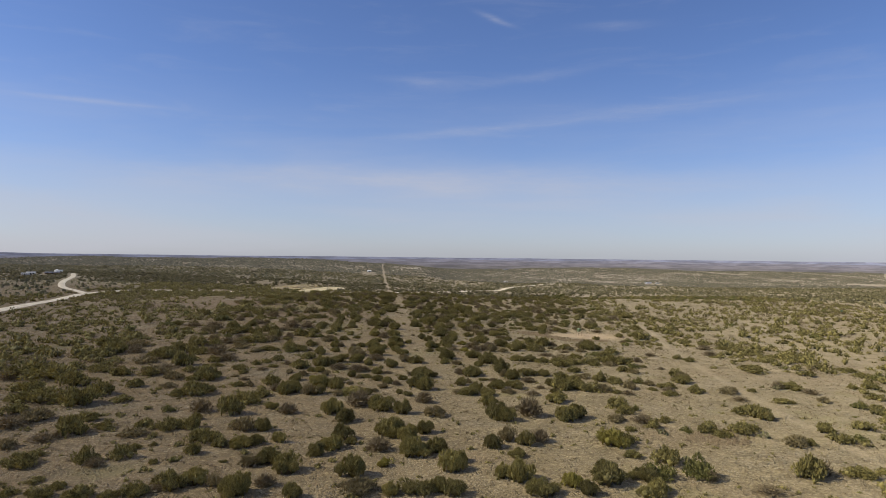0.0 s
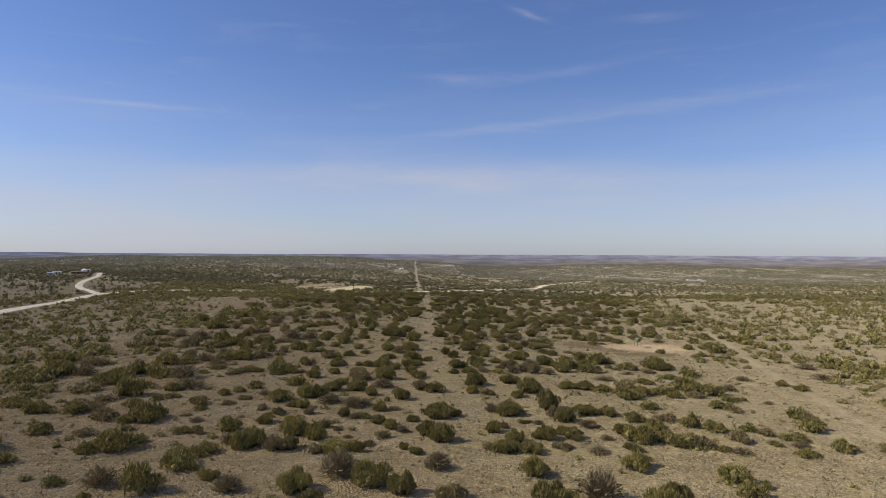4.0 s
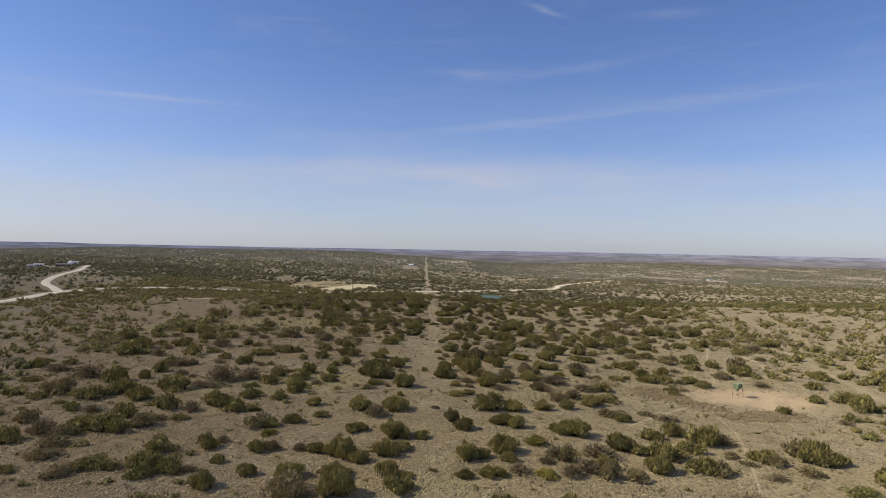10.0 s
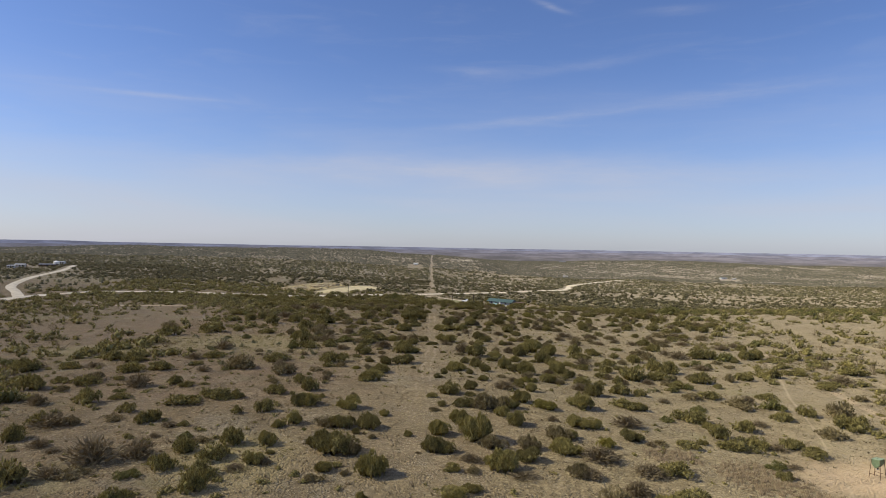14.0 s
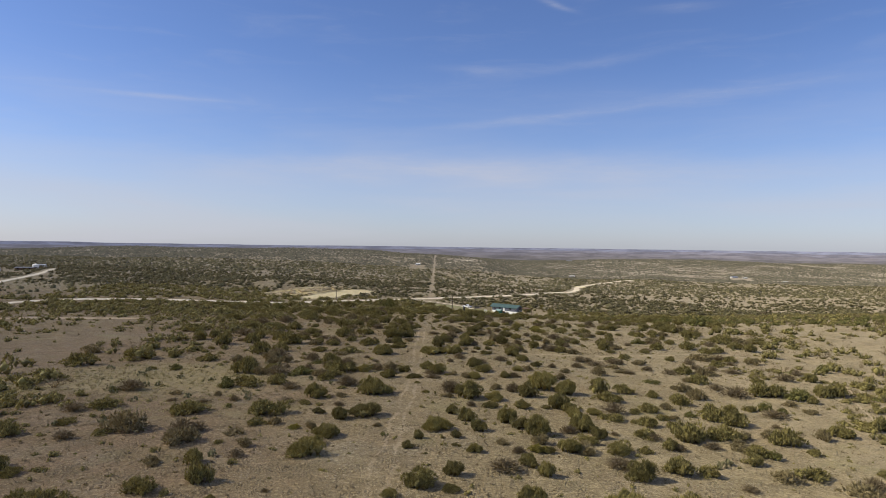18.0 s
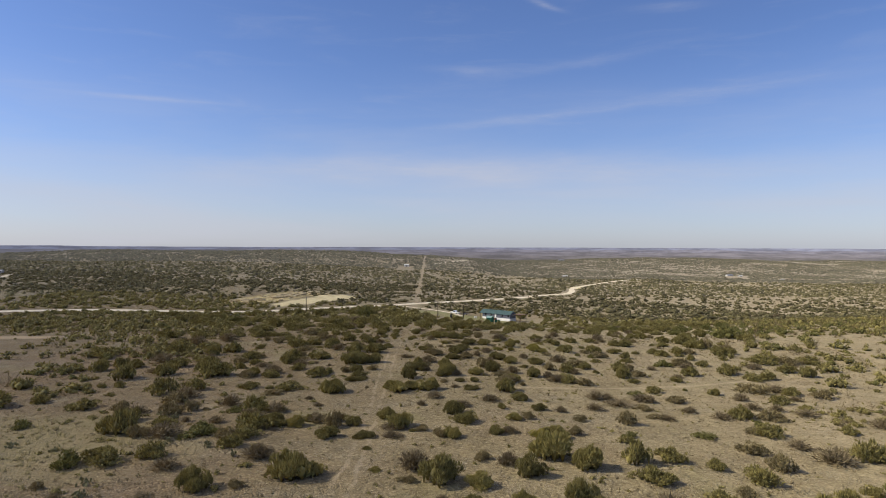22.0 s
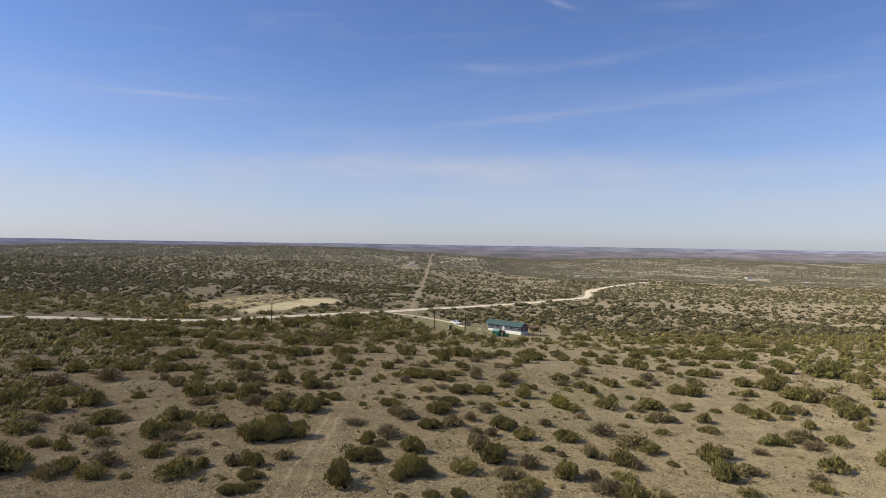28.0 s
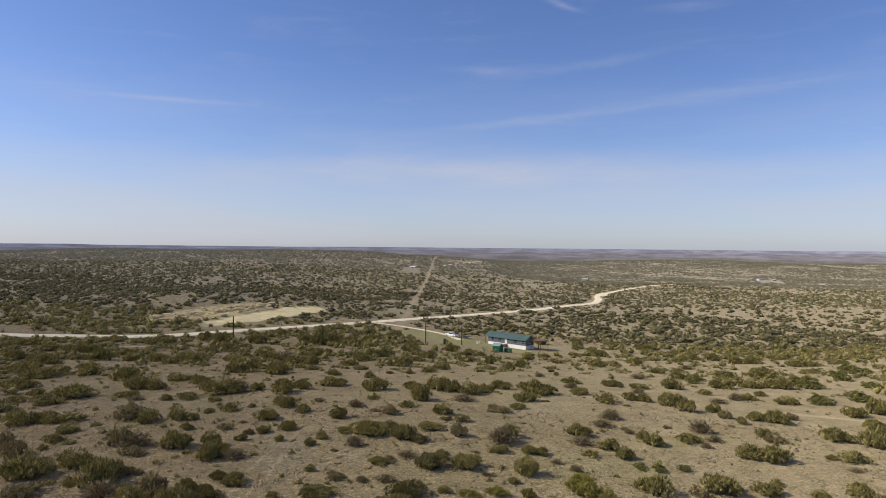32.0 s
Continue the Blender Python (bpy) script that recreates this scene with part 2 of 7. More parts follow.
# the cleared line and its two wheel tracks
line = m.math("SUBTRACT", m.math("ABSOLUTE", m.math("SUBTRACT", px, m.math("SUBTRACT", 3.0, m.math("MULTIPLY", m.math("MAXIMUM", m.math("SUBTRACT", py, 250.0), 0.0), 0.028)))), m.math("MULTIPLY", wob, 3.0))
rut = m.math("ABSOLUTE", m.math("SUBTRACT", line, 0.85))
c = m.mix(m.math("MULTIPLY", m.math("MULTIPLY", m.ramp(line, 2.2, 0.8, 0.0, 0.38), m.ramp(patch, 0.30, 0.52, 0.35, 1.0)), m.ramp(py, 470.0, 560.0, 0.04, 1.0)), c, rgb(0.475, 0.376, 0.244))
c = m.mix(m.math("MULTIPLY", m.math("MULTIPLY", m.ramp(rut, 0.34, 0.10, 0.0, 0.42), m.math("MULTIPLY", m.ramp(py, 170.0, 230.0), m.ramp(py, 345.0, 320.0))), m.ramp(patch, 0.3, 0.6)), c, rgb(0.504, 0.403, 0.269))
c = m.mix(m.math("MULTIPLY", blots(DIRT, 0.9), 0.8), c, m.mix(m.ramp(near, 0.3, 0.7), rgb(0.47, 0.345, 0.205), rgb(0.61, 0.47, 0.295)))


def to_line(ax, ay, bx, by):
    """How far a spot lies from a straight stretch of way."""
    long = (bx - ax) ** 2 + (by - ay) ** 2
    u, w = m.math("SUBTRACT", px, ax), m.math("SUBTRACT", py, ay)
    along = m.math("ADD", m.math("MULTIPLY", u, (bx - ax) / long), m.math("MULTIPLY", w, (by - ay) / long), True)
    eu = m.math("SUBTRACT", u, m.math("MULTIPLY", along, bx - ax))
    ew = m.math("SUBTRACT", w, m.math("MULTIPLY", along, by - ay))
    return m.math("SQRT", m.math("ADD", m.math("MULTIPLY", eu, eu), m.math("MULTIPLY", ew, ew)))


for half, strength, *spots in WAYS:
    gap = 1000.0
    for (ax, ay), (bx, by) in zip(spots, spots[1:]):
        gap = m.math("MINIMUM", to_line(ax, ay, bx, by), gap)
    gap = m.math("ADD", gap, m.math("MULTIPLY", wob, half * 2.5))
    c = m.mix(m.math("MULTIPLY", m.ramp(gap, half * 1.5, half * 0.5, 0.0, strength), m.ramp(near, 0.65, 0.4, 0.5, 1.0)), c, rgb(0.560, 0.454, 0.302))
c = m.mix(m.math("MULTIPLY", blots(TRACKS), m.ramp(patch, 0.35, 0.6, 0.15, 0.6)), c, rgb(0.526, 0.403, 0.258))
c = m.mix(m.math("MULTIPLY", blots(OCHRE, 0.8), 0.88), c, m.mix(m.ramp(m.noise(p, 0.35, 5, 0.7), 0.38, 0.62), rgb(0.390, 0.295, 0.135), rgb(0.690, 0.570, 0.280)))
c = m.mix(m.math("MULTIPLY", blots(MEADOW, 0.9), m.ramp(patch, 0.36, 0.62, 0.15, 0.55)), c, m.mix(m.ramp(near, 0.42, 0.58), rgb(0.300, 0.205, 0.120), rgb(0.175, 0.115, 0.066)))
c = m.mix(m.math("MULTIPLY", blots(STRAW, 0.9), 0.40), c, rgb(0.436, 0.376, 0.172))
c = m.mix(m.math("MULTIPLY", blots(PALE), 0.9), c, m.mix(m.ramp(patch, 0.3, 0.7), rgb(0.690, 0.575, 0.310), rgb(0.840, 0.725, 0.430)))
c = m.mix(m.math("MULTIPLY", blots(LAWN), 0.6), c, rgb(0.264, 0.271, 0.099))
# far soil greyed with distance: haze put into the ground colour
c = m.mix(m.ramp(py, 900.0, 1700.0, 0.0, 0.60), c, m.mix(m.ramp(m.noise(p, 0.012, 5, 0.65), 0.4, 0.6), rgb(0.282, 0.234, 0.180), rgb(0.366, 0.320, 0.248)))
# far scrub, too small to tell apart, with haze put into its tone
far = m.ramp(py, 2500.0, 2900.0)
scrub = m.ramp(m.math("ADD", m.spots(p, 0.11).outputs["Distance"], m.math("MULTIPLY", m.noise(p, 0.005, 5, 0.65), 1.1)), 1.10, 0.80)
c = m.mix(m.math("MULTIPLY", far, m.math("ADD", m.math("MULTIPLY", scrub, 0.34), 0.54)), c, rgb(0.150, 0.132, 0.122))
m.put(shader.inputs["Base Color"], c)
# tussocks: low domes a foot across
drift = m.add("ShaderNodeVectorMath", {0: m.add("ShaderNodeTexNoise", {"Vector": p, "Scale": 2.0, "Detail": 2.0}).outputs["Color"], "Scale": 0.35}, operation="SCALE").outputs[0]
bent = m.add("ShaderNodeVectorMath", {0: p, 1: drift}, operation="ADD").outputs[0]
small = m.math("SUBTRACT", 1.0, m.math("MULTIPLY", m.spots(bent, 4.2).outputs["Distance"], 1.5))
large = m.math("SUBTRACT", 1.0, m.math("MULTIPLY", m.spots(bent, 1.3).outputs["Distance"], 1.3))
lumpy = m.ramp(m.noise(p, 0.45, 3, 0.6), 0.35, 0.65, 0.15, 0.75)
relief = m.math("ADD", m.math("MULTIPLY", small, lumpy), m.math("ADD", m.math("MULTIPLY", large, 0.30), m.math("MULTIPLY", near, 0.75)))
relief = m.math("ADD", relief, m.math("MULTIPLY", m.noise(p, 7.0, 3, 0.6), 0.20))
m.put(shader.inputs["Normal"], m.add("ShaderNodeBump", {"Strength": 1.0, "Distance": 0.28, "Height": relief}))

road_mat, m, shader = material("caliche", 0.95)
p = m.add("ShaderNodeNewGeometry").outputs["Position"]
c = m.mix(m.ramp(m.noise(p, 0.35, 5, 0.6), 0.35, 0.68), rgb(0.62, 0.53, 0.37), rgb(0.80, 0.71, 0.53))
c = m.mix(m.ramp(m.noise(p, 4.0, 4), 0.5, 0.8, 0.0, 0.5), c, rgb(0.36, 0.30, 0.22))
m.put(shader.inputs["Base Color"], c)
m.put(shader.inputs["Normal"], m.add("ShaderNodeBump", {"Strength": 0.5, "Distance": 0.05, "Height": m.noise(p, 3.0, 5)}))

juniper_mat = foliage("juniper_foliage", (0.116, 0.100, 0.038), (0.330, 0.284, 0.092), (0.300, 0.242, 0.104))
# same juniper, with self-shadow and some haze put into its colour
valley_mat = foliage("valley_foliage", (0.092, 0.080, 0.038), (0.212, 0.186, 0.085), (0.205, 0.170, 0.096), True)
juniper_far = foliage("juniper_foliage_joined", (0.116, 0.100, 0.038), (0.330, 0.284, 0.092), (0.300, 0.242, 0.104), True)
brush_mat = foliage("bare_brush", (0.148, 0.113, 0.062), (0.268, 0.212, 0.119), (0.199, 0.169, 0.077))
brush_far = foliage("bare_brush_joined", (0.148, 0.113, 0.062), (0.268, 0.212, 0.119), (0.199, 0.169, 0.077), True)
# far juniper greyed: aerial haze put into the leaf colour
hazed_scrub_mat = foliage("distant_scrub", (0.078, 0.071, 0.045), (0.160, 0.145, 0.092), (0.168, 0.145, 0.096), True)
brown_mat = foliage("drab_brush", (0.143, 0.116, 0.054), (0.314, 0.254, 0.123), (0.311, 0.246, 0.138))
brown_far = foliage("drab_brush_joined", (0.143, 0.116, 0.054), (0.314, 0.254, 0.123), (0.311, 0.246, 0.138), True)
green_mat = foliage("mesquite_foliage", (0.165, 0.145, 0.035), (0.347, 0.303, 0.073), (0.286, 0.237, 0.081))
green_far = foliage("mesquite_joined", (0.108, 0.104, 0.032), (0.225, 0.212, 0.064), (0.210, 0.182, 0.070), True)
grass_mat = foliage("dry_grass", (0.225, 0.180, 0.107), (0.413, 0.338, 0.206), (0.206, 0.173, 0.092), True)
cactus_mat = foliage("cactus_pads", (0.120, 0.118, 0.052), (0.260, 0.240, 0.115), (0.300, 0.255, 0.140))
limestone = worn("limestone", (0.50, 0.405, 0.235), 0.95, 0.0, 1.5, 0.35, 0.9)
bark_mat = worn("juniper_bark", (0.16, 0.125, 0.095), 0.9, scale=6, amount=0.4, bump=0.6)

# ---- the ground ----


def step(a, b, v):
    v = np.clip((v - a) / (b - a), 0.0, 1.0)
    return v * v * (3 - 2 * v)


def land(x, y):
    """Height of the ground: a low plateau that breaks down into a wide valley."""
    top = 0.2 + 1.4 * np.exp(-((x + 28) ** 2 + (y - 192) ** 2) / 2600) - 0.9 * step(150, 290, y)
    top = top - 1.7 * step(8, 58, x) * step(105, 170, y) - 1.0 * step(58, 110, x) - 5.0 * step(110, 420, x)
    top = top + 0.2 * np.sin(x / 17 + 1.3) * np.sin(y / 23) + 0.12 * np.sin(x / 7.3 + y / 11)
    low = -12 - 13.5 * np.tanh((x - 10) / 250) - 16 * (1 - np.exp(-np.maximum(y - 475, 0) / 1300))
    low = low + 1.2 * np.sin(x / 61 + 0.5) * np.sin(y / 83) * step(520, 700, y)
    # the valley floor rises to a rim, nearer on the western side, and drops away behind it
    back = step(40, 200, x)
    low = low + 4.2 * np.exp(-((x - 294) / 62) ** 2 - ((y - 1050) / 80) ** 2)
    low = low - 16 * step(1090, 1560, y) * back
    rim = 7.5 - 20.5 * step(-280, 200, x) - 21 * back - 13 * step(-750, -1200, x) + 11 * np.exp(-((x - 840) / 270) ** 2)
    rim = rim + 1.2 * np.sin(x / 75) + 0.8 * np.sin(x / 31 + 2)
    low = low + (rim - low) * step(780 + 870 * back, 1680 + 870 * back, y) - 42 * step(1690 + 870 * back, 2300 + 870 * back, y)
    low = low + 5.0 * np.exp(-((x + 104) ** 2 + (y - 590) ** 2) / 2600)
    edge = np.maximum(375 - 0.45 * np.maximum(-x - 10, 0) + 0.3 * np.maximum(x - 40, 0), 250)
    edge = edge + 14 * step(-160, -90, x) * step(78, 42, x)
    m = step(edge - 62, edge + 100 + 0.35 * np.maximum(x - 40, 0), y)
    return top + (low - top) * m - 0.8 * np.exp(-((x - 36) ** 2 + (y - 484) ** 2) / 700)


def sheet(name, verts, faces, mat, smooth=True):
    mesh = bpy.data.meshes.new(name)
    mesh.from_pydata(verts, [], faces)
    mesh.materials.append(mat)
    if smooth:
        mesh.shade_smooth()
    mesh.update()
    return mesh


def spread(lo, hi, fine_lo, fine_hi, pitch, growth=1.12):
    """Coordinates that lie close together in the middle and far apart outside."""
    out = list(np.arange(fine_lo, fine_hi + 0.1, pitch))
    gap = pitch
    while out[-1] < hi:
        gap = min(gap * growth, 140)
        out.append(min(out[-1] + gap, hi))
    gap = pitch
    while out[0] > lo:
        gap = min(gap * growth, 140)
        out.insert(0, max(out[0] - gap, lo))
    return np.array(out)


gx, gy = np.meshgrid(spread(-5600, 5600, -210, 240, 5), spread(-900, 5600, -20, 640, 5))
gz = land(gx, gy)
w, h = gx.shape[1], gx.shape[0]
index = np.arange(w * h).reshape(h, w)
quads = np.stack([index[:-1, :-1], index[:-1, 1:], index[1:, 1:], index[1:, :-1]], -1).reshape(-1, 4)
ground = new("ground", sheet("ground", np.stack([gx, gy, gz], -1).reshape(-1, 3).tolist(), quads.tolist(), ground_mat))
tagged(ground, "dry grassy rangeland with pale stones and bare soil", "ground", kind="structure")


def smooth_line(points, pitch):
    """A smooth way through a few points of the plan."""
    pts = [Vector(q) for q in points]
    pts = [pts[0] * 2 - pts[1], *pts, pts[-1] * 2 - pts[-2]]
    out = []
    for a, b, c, d in zip(pts, pts[1:], pts[2:], pts[3:]):
        steps = max(int((c - b).length / pitch), 1)
        for k in range(steps):
            s = k / steps
            out.append(0.5 * ((2 * b) + (c - a) * s + (2 * a - 5 * b + 4 * c - d) * s * s + (3 * b - a - 3 * c + d) * s ** 3))
    return [*out, pts[-2]]


def road(name, points, width, label, lift=0.10, pitch=5.0):
    way = smooth_line(points, pitch)
    verts, faces = [], []
    across = 4
    for k, q in enumerate(way):
        t = (way[min(k + 1, len(way) - 1)] - way[max(k - 1, 0)]).normalized()
        side = Vector((t.y, -t.x))
        half = width / 2 * (1 + 0.18 * noise.noise((q.x / 9, q.y / 9, width)))
        for j in range(across + 1):
            s = 2 * j / across - 1
            e = q + side * half * s
            crown = lift * (1 - s ** 4) + 0.02
            verts.append((e.x, e.y, float(land(e.x, e.y)) + crown))
    for k in range(len(way) - 1):
        for j in range(across):
            a = k * (across + 1) + j
            faces.append((a, a + 1, a + across + 2, a + across + 1))
    ob = new(name, sheet(name, verts, faces, road_mat))
    return tagged(ob, label, "road", kind="structure")


road("road_main", [(-40, -260), (-62, -90), (-95, 60), (-125, 160), (-141, 240), (-155, 295), (-167, 334), (-177, 370), (-175, 398), (-164, 420), (-134, 438), (-100, 447), (-76, 457), (-58, 477), (-40, 500), (-18, 527), (0, 553),
                   (31, 593), (67, 639), (95, 686), (120, 730), (135, 782), (154, 857), (227, 999), (292, 1064)], 5.6, "pale caliche road winding through the brush", 0.25)
road("road_branch", [(-177, 374), (-195, 398), (-213, 420), (-231, 452), (-256, 505), (-292, 590), (-326, 660)], 4.4, "pale caliche branch road up to the ranch buildings", 0.25)
road("road_drive", [(-18, 527), (-9, 523.7), (6, 514), (15.5, 505), (21, 495)], 2.6, "narrow dirt drive to the house", 0.08, 3.0)
road("road_far", [(-21, 1205), (10, 1337), (43, 1468), (78, 1650)], 4.0, "far pale ranch road", 0.5, 30.0)

# ---- far ridges ----


def ridge(name, away, height, rough, haze_tone, seed, mesa=0.0):
    mat, m, shader = material(name + "_hills", 1.0)
    p = m.add("ShaderNodeNewGeometry").outputs["Position"]
    wide = m.add("ShaderNodeMapping", {"Vector": p, "Scale": (0.35, 0.35, 3.0)}).outputs[0]
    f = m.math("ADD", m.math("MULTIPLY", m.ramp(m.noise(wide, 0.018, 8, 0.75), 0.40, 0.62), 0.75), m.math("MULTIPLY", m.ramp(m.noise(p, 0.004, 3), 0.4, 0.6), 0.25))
    m.put(shader.inputs["Base Color"], m.mix(f, rgb(*[k * 0.62 for k in haze_tone]), rgb(*[k * 1.20 for k in haze_tone])))
    verts, faces = [], []
    count = 260
    for k in range(count + 1):
        a = radians(-75 + 150 * k / count)
        for j, (back_off, share) in enumerate(((0, -1.0), (120, 0.55), (260, 1.0), (420, 0.9))):
            far_off = away + back_off
            lift = height + rough * noise.noise((k / 16, seed, 0)) + rough * 0.4 * noise.noise((k / 4, seed, 5))
            lift += mesa * float(step(-0.50, -0.56, a) + 0.35 * step(-0.40, -0.44, a))
            base = -60
            verts.append((math.sin(a) * far_off, 130 + math.cos(a) * far_off, base + (lift - base) * max(share, 0.0)))
    for k in range(count):
        for j in range(3):
            a = k * 4 + j
            faces.append((a, a + 4, a + 5, a + 1))
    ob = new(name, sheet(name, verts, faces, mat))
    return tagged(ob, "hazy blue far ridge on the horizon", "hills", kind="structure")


# Distance haze put into the base colours: paler and bluer ridge behind ridge
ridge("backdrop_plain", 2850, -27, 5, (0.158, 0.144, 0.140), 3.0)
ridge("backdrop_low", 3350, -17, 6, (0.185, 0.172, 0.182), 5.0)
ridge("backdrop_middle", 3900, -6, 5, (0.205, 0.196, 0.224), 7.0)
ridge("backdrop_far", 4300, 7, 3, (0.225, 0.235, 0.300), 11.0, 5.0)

# ---- shrubs ----


def spikes(points, ways, lengths, widths, rng):
    """Many small three-sided leaf tufts, each a pointed cone."""
    k = len(points)
    ways = ways / np.linalg.norm(ways, axis=1, keepdims=True)
    helper = rng.normal(size=(k, 3))
    u = np.cross(ways, helper)
    u /= np.linalg.norm(u, axis=1, keepdims=True)
    v = np.cross(ways, u)
    ring = []
    for a in (0, 2.094, 4.189):
        ring.append(points + (u * math.cos(a) + v * math.sin(a)) * widths[:, None])
    verts = np.stack([*ring, points + ways * lengths[:, None]], 1).reshape(-1, 3)
    cell = np.array([(3, 0, 1), (3, 1, 2), (3, 2, 0)])
    faces = (np.arange(k)[:, None, None] * 4 + cell).reshape(-1, 3)
    return verts, faces


def blades(points, ways, lengths, widths, rng):
    """Many small pointed leaves."""
    k = len(points)
    ways = ways / np.linalg.norm(ways, axis=1, keepdims=True)
    u = np.cross(ways, rng.normal(size=(k, 3)))
    u /= np.linalg.norm(u, axis=1, keepdims=True)
    u *= widths[:, None]
    verts = np.stack([points - u, points + u, points + ways * lengths[:, None]], 1).reshape(-1, 3)
    return verts, np.arange(k * 3).reshape(-1, 3)


OCTA = (np.array([(1, 0, 0), (-1, 0, 0), (0, 1, 0), (0, -1, 0), (0, 0, 1), (0, 0, -1)], float),
        np.array([(0, 2, 4), (2, 1, 4), (1, 3, 4), (3, 0, 4), (2, 0, 5), (1, 2, 5), (3, 1, 5), (0, 3, 5)]))


def dome(sides):
    """A low rounded cap: two rings and a top."""
    turn = [math.tau * k / sides for k in range(sides)]
    ring = [(math.cos(a), math.sin(a), -0.5) for a in turn] + [(0.74 * math.cos(a + 0.4), 0.74 * math.sin(a + 0.4), 0.55) for a in turn]
    tri = []
    for k in range(sides):
        j = (k + 1) % sides
        tri += [(k, j, sides + k), (j, sides + j, sides + k), (sides + k, sides + j, 2 * sides)]
    return np.array([*ring, (0.1, 0.0, 0.95)]), np.array(tri)


CAP = (OCTA[0][:5] - (0, 0, 0.25), OCTA[1][:4])


def crown(seed, lobes, tufts, spike, upright=0.7, core=0.8, tall=0.62, ball=OCTA, plume=1.0):
    """A shrub's crown about 1 wide: lobes of leaf tufts round dark cores."""
    rng = np.random.default_rng(seed)
    ball_v, ball_f = ball
    verts, faces, base = [], [], 0
    for k in range(lobes):
        a = rng.uniform(0, math.tau)
        r = math.sqrt(rng.uniform(0, 1)) * 0.38 if k else 0.0
        size = rng.uniform(0.10, 0.24) * (1.2 if not k else 1.0)
        at = np.array([r * math.cos(a), r * math.sin(a) * rng.uniform(0.75, 1.1), 0.0])
        high = tall * rng.uniform(0.35, 0.9) * (1 - 0.8 * r)
        at[2] = high * 0.52
        radii = np.array([size, size, high * 0.52])
        v = ball_v * radii * core * 0.72 * rng.uniform(0.75, 1.2, (len(ball_v), 1)) + at
        v[ball_v[:, 2] < -0.2, 2] = -0.03
        v[:, 2] = np.maximum(v[:, 2], -0.03)
        verts.append(v), faces.append(ball_f + base)
        base += len(v)
        d = rng.normal(size=(tufts, 3))
        d /= np.linalg.norm(d, axis=1, keepdims=True)
        d[:, 2] = np.abs(d[:, 2]) * 1.15 - 0.25
        pts = at + d * radii * rng.uniform(0.78, 0.98, (tufts, 1))
        pts[:, 2] = np.maximum(pts[:, 2], 0.02)
        ways = d + np.array([0, 0, upright]) + rng.normal(size=(tufts, 3)) * 0.3
        v, f = blades(pts, ways, spike * plume * rng.uniform(0.8, 1.6, tufts), spike / plume * rng.uniform(0.40, 0.70, tufts), rng)
        verts.append(v), faces.append(f + base)
        base += len(v)
    return np.concatenate(verts), np.concatenate(faces)


def twigs(seed, count, core_tufts):
    """A leafless shrub about 1 wide: many thin stems fanning out of the root."""
    rng = np.random.default_rng(seed)
    a = rng.uniform(0, math.tau, count)
    lean = rng.uniform(0.15, 1.25, count)
    ways = np.stack([np.sin(lean) * np.cos(a), np.sin(lean) * np.sin(a), np.cos(lean) * 0.9 + 0.1], 1)
    v1, f1 = blades(rng.normal(size=(count, 3)) * (0.05, 0.05, 0.0), ways, rng.uniform(0.3, 0.6, count), rng.uniform(0.010, 0.022, count), rng)
    k = core_tufts
    a = rng.uniform(0, math.tau, k)
    lean = rng.uniform(0.1, 1.35, k)
    d = np.stack([np.sin(lean) * np.cos(a), np.sin(lean) * np.sin(a), np.cos(lean)], 1)
    pts = d * rng.uniform(0.2, 0.46, (k, 1)) * (1, 1, 0.95)
    v2, f2 = blades(pts, d + rng.normal(size=(k, 3)) * 0.5, rng.uniform(0.08, 0.2, k), rng.uniform(0.012, 0.028, k), rng)
    return np.concatenate([v1, v2]), np.concatenate([f1, f2 + len(v1)])


def fast_mesh(name, verts, faces, mat):
    mesh = bpy.data.meshes.new(name)
    mesh.vertices.add(len(verts))
    mesh.vertices.foreach_set("co", np.asarray(verts, np.float32).ravel())
    mesh.loops.add(len(faces) * 3)
    mesh.loops.foreach_set("vertex_index", np.asarray(faces, np.int32).ravel())
    mesh.polygons.add(len(faces))
    mesh.polygons.foreach_set("loop_start", np.arange(0, len(faces) * 3, 3, dtype=np.int32))
    mesh.update(calc_edges=True)
    mesh.materials.append(mat)
    return mesh


def stems(seed):
    """A short forked trunk."""
    rng = np.random.default_rng(seed)
    k = 5
    a = rng.uniform(0, math.tau, k)
    ways = np.stack([np.cos(a) * 0.6, np.sin(a) * 0.6, np.ones(k)], 1)
    return spikes(np.zeros((k, 3)) - (0, 0, 0.04), ways, rng.uniform(0.3, 0.5, k), rng.uniform(0.02, 0.035, k), rng)



def unit(shape):
    """The same shape, one wide and one tall."""
    v, f = shape
    v = v.copy()
    v[:, :2] /= np.percentile(np.abs(v[:, :2]), 98) * 2
    v[:, 2] /= np.percentile(v[:, 2], 99)
    return v, f


def leafy(seed, lobes, tufts, spike, mat, core=0.8, tall=0.52):
    return fast_mesh("crown", *unit(crown(seed, lobes, tufts, spike, 0.75, core, tall, OCTA, 1.45)), mat), fast_mesh("trunk", *stems(seed), bark_mat)


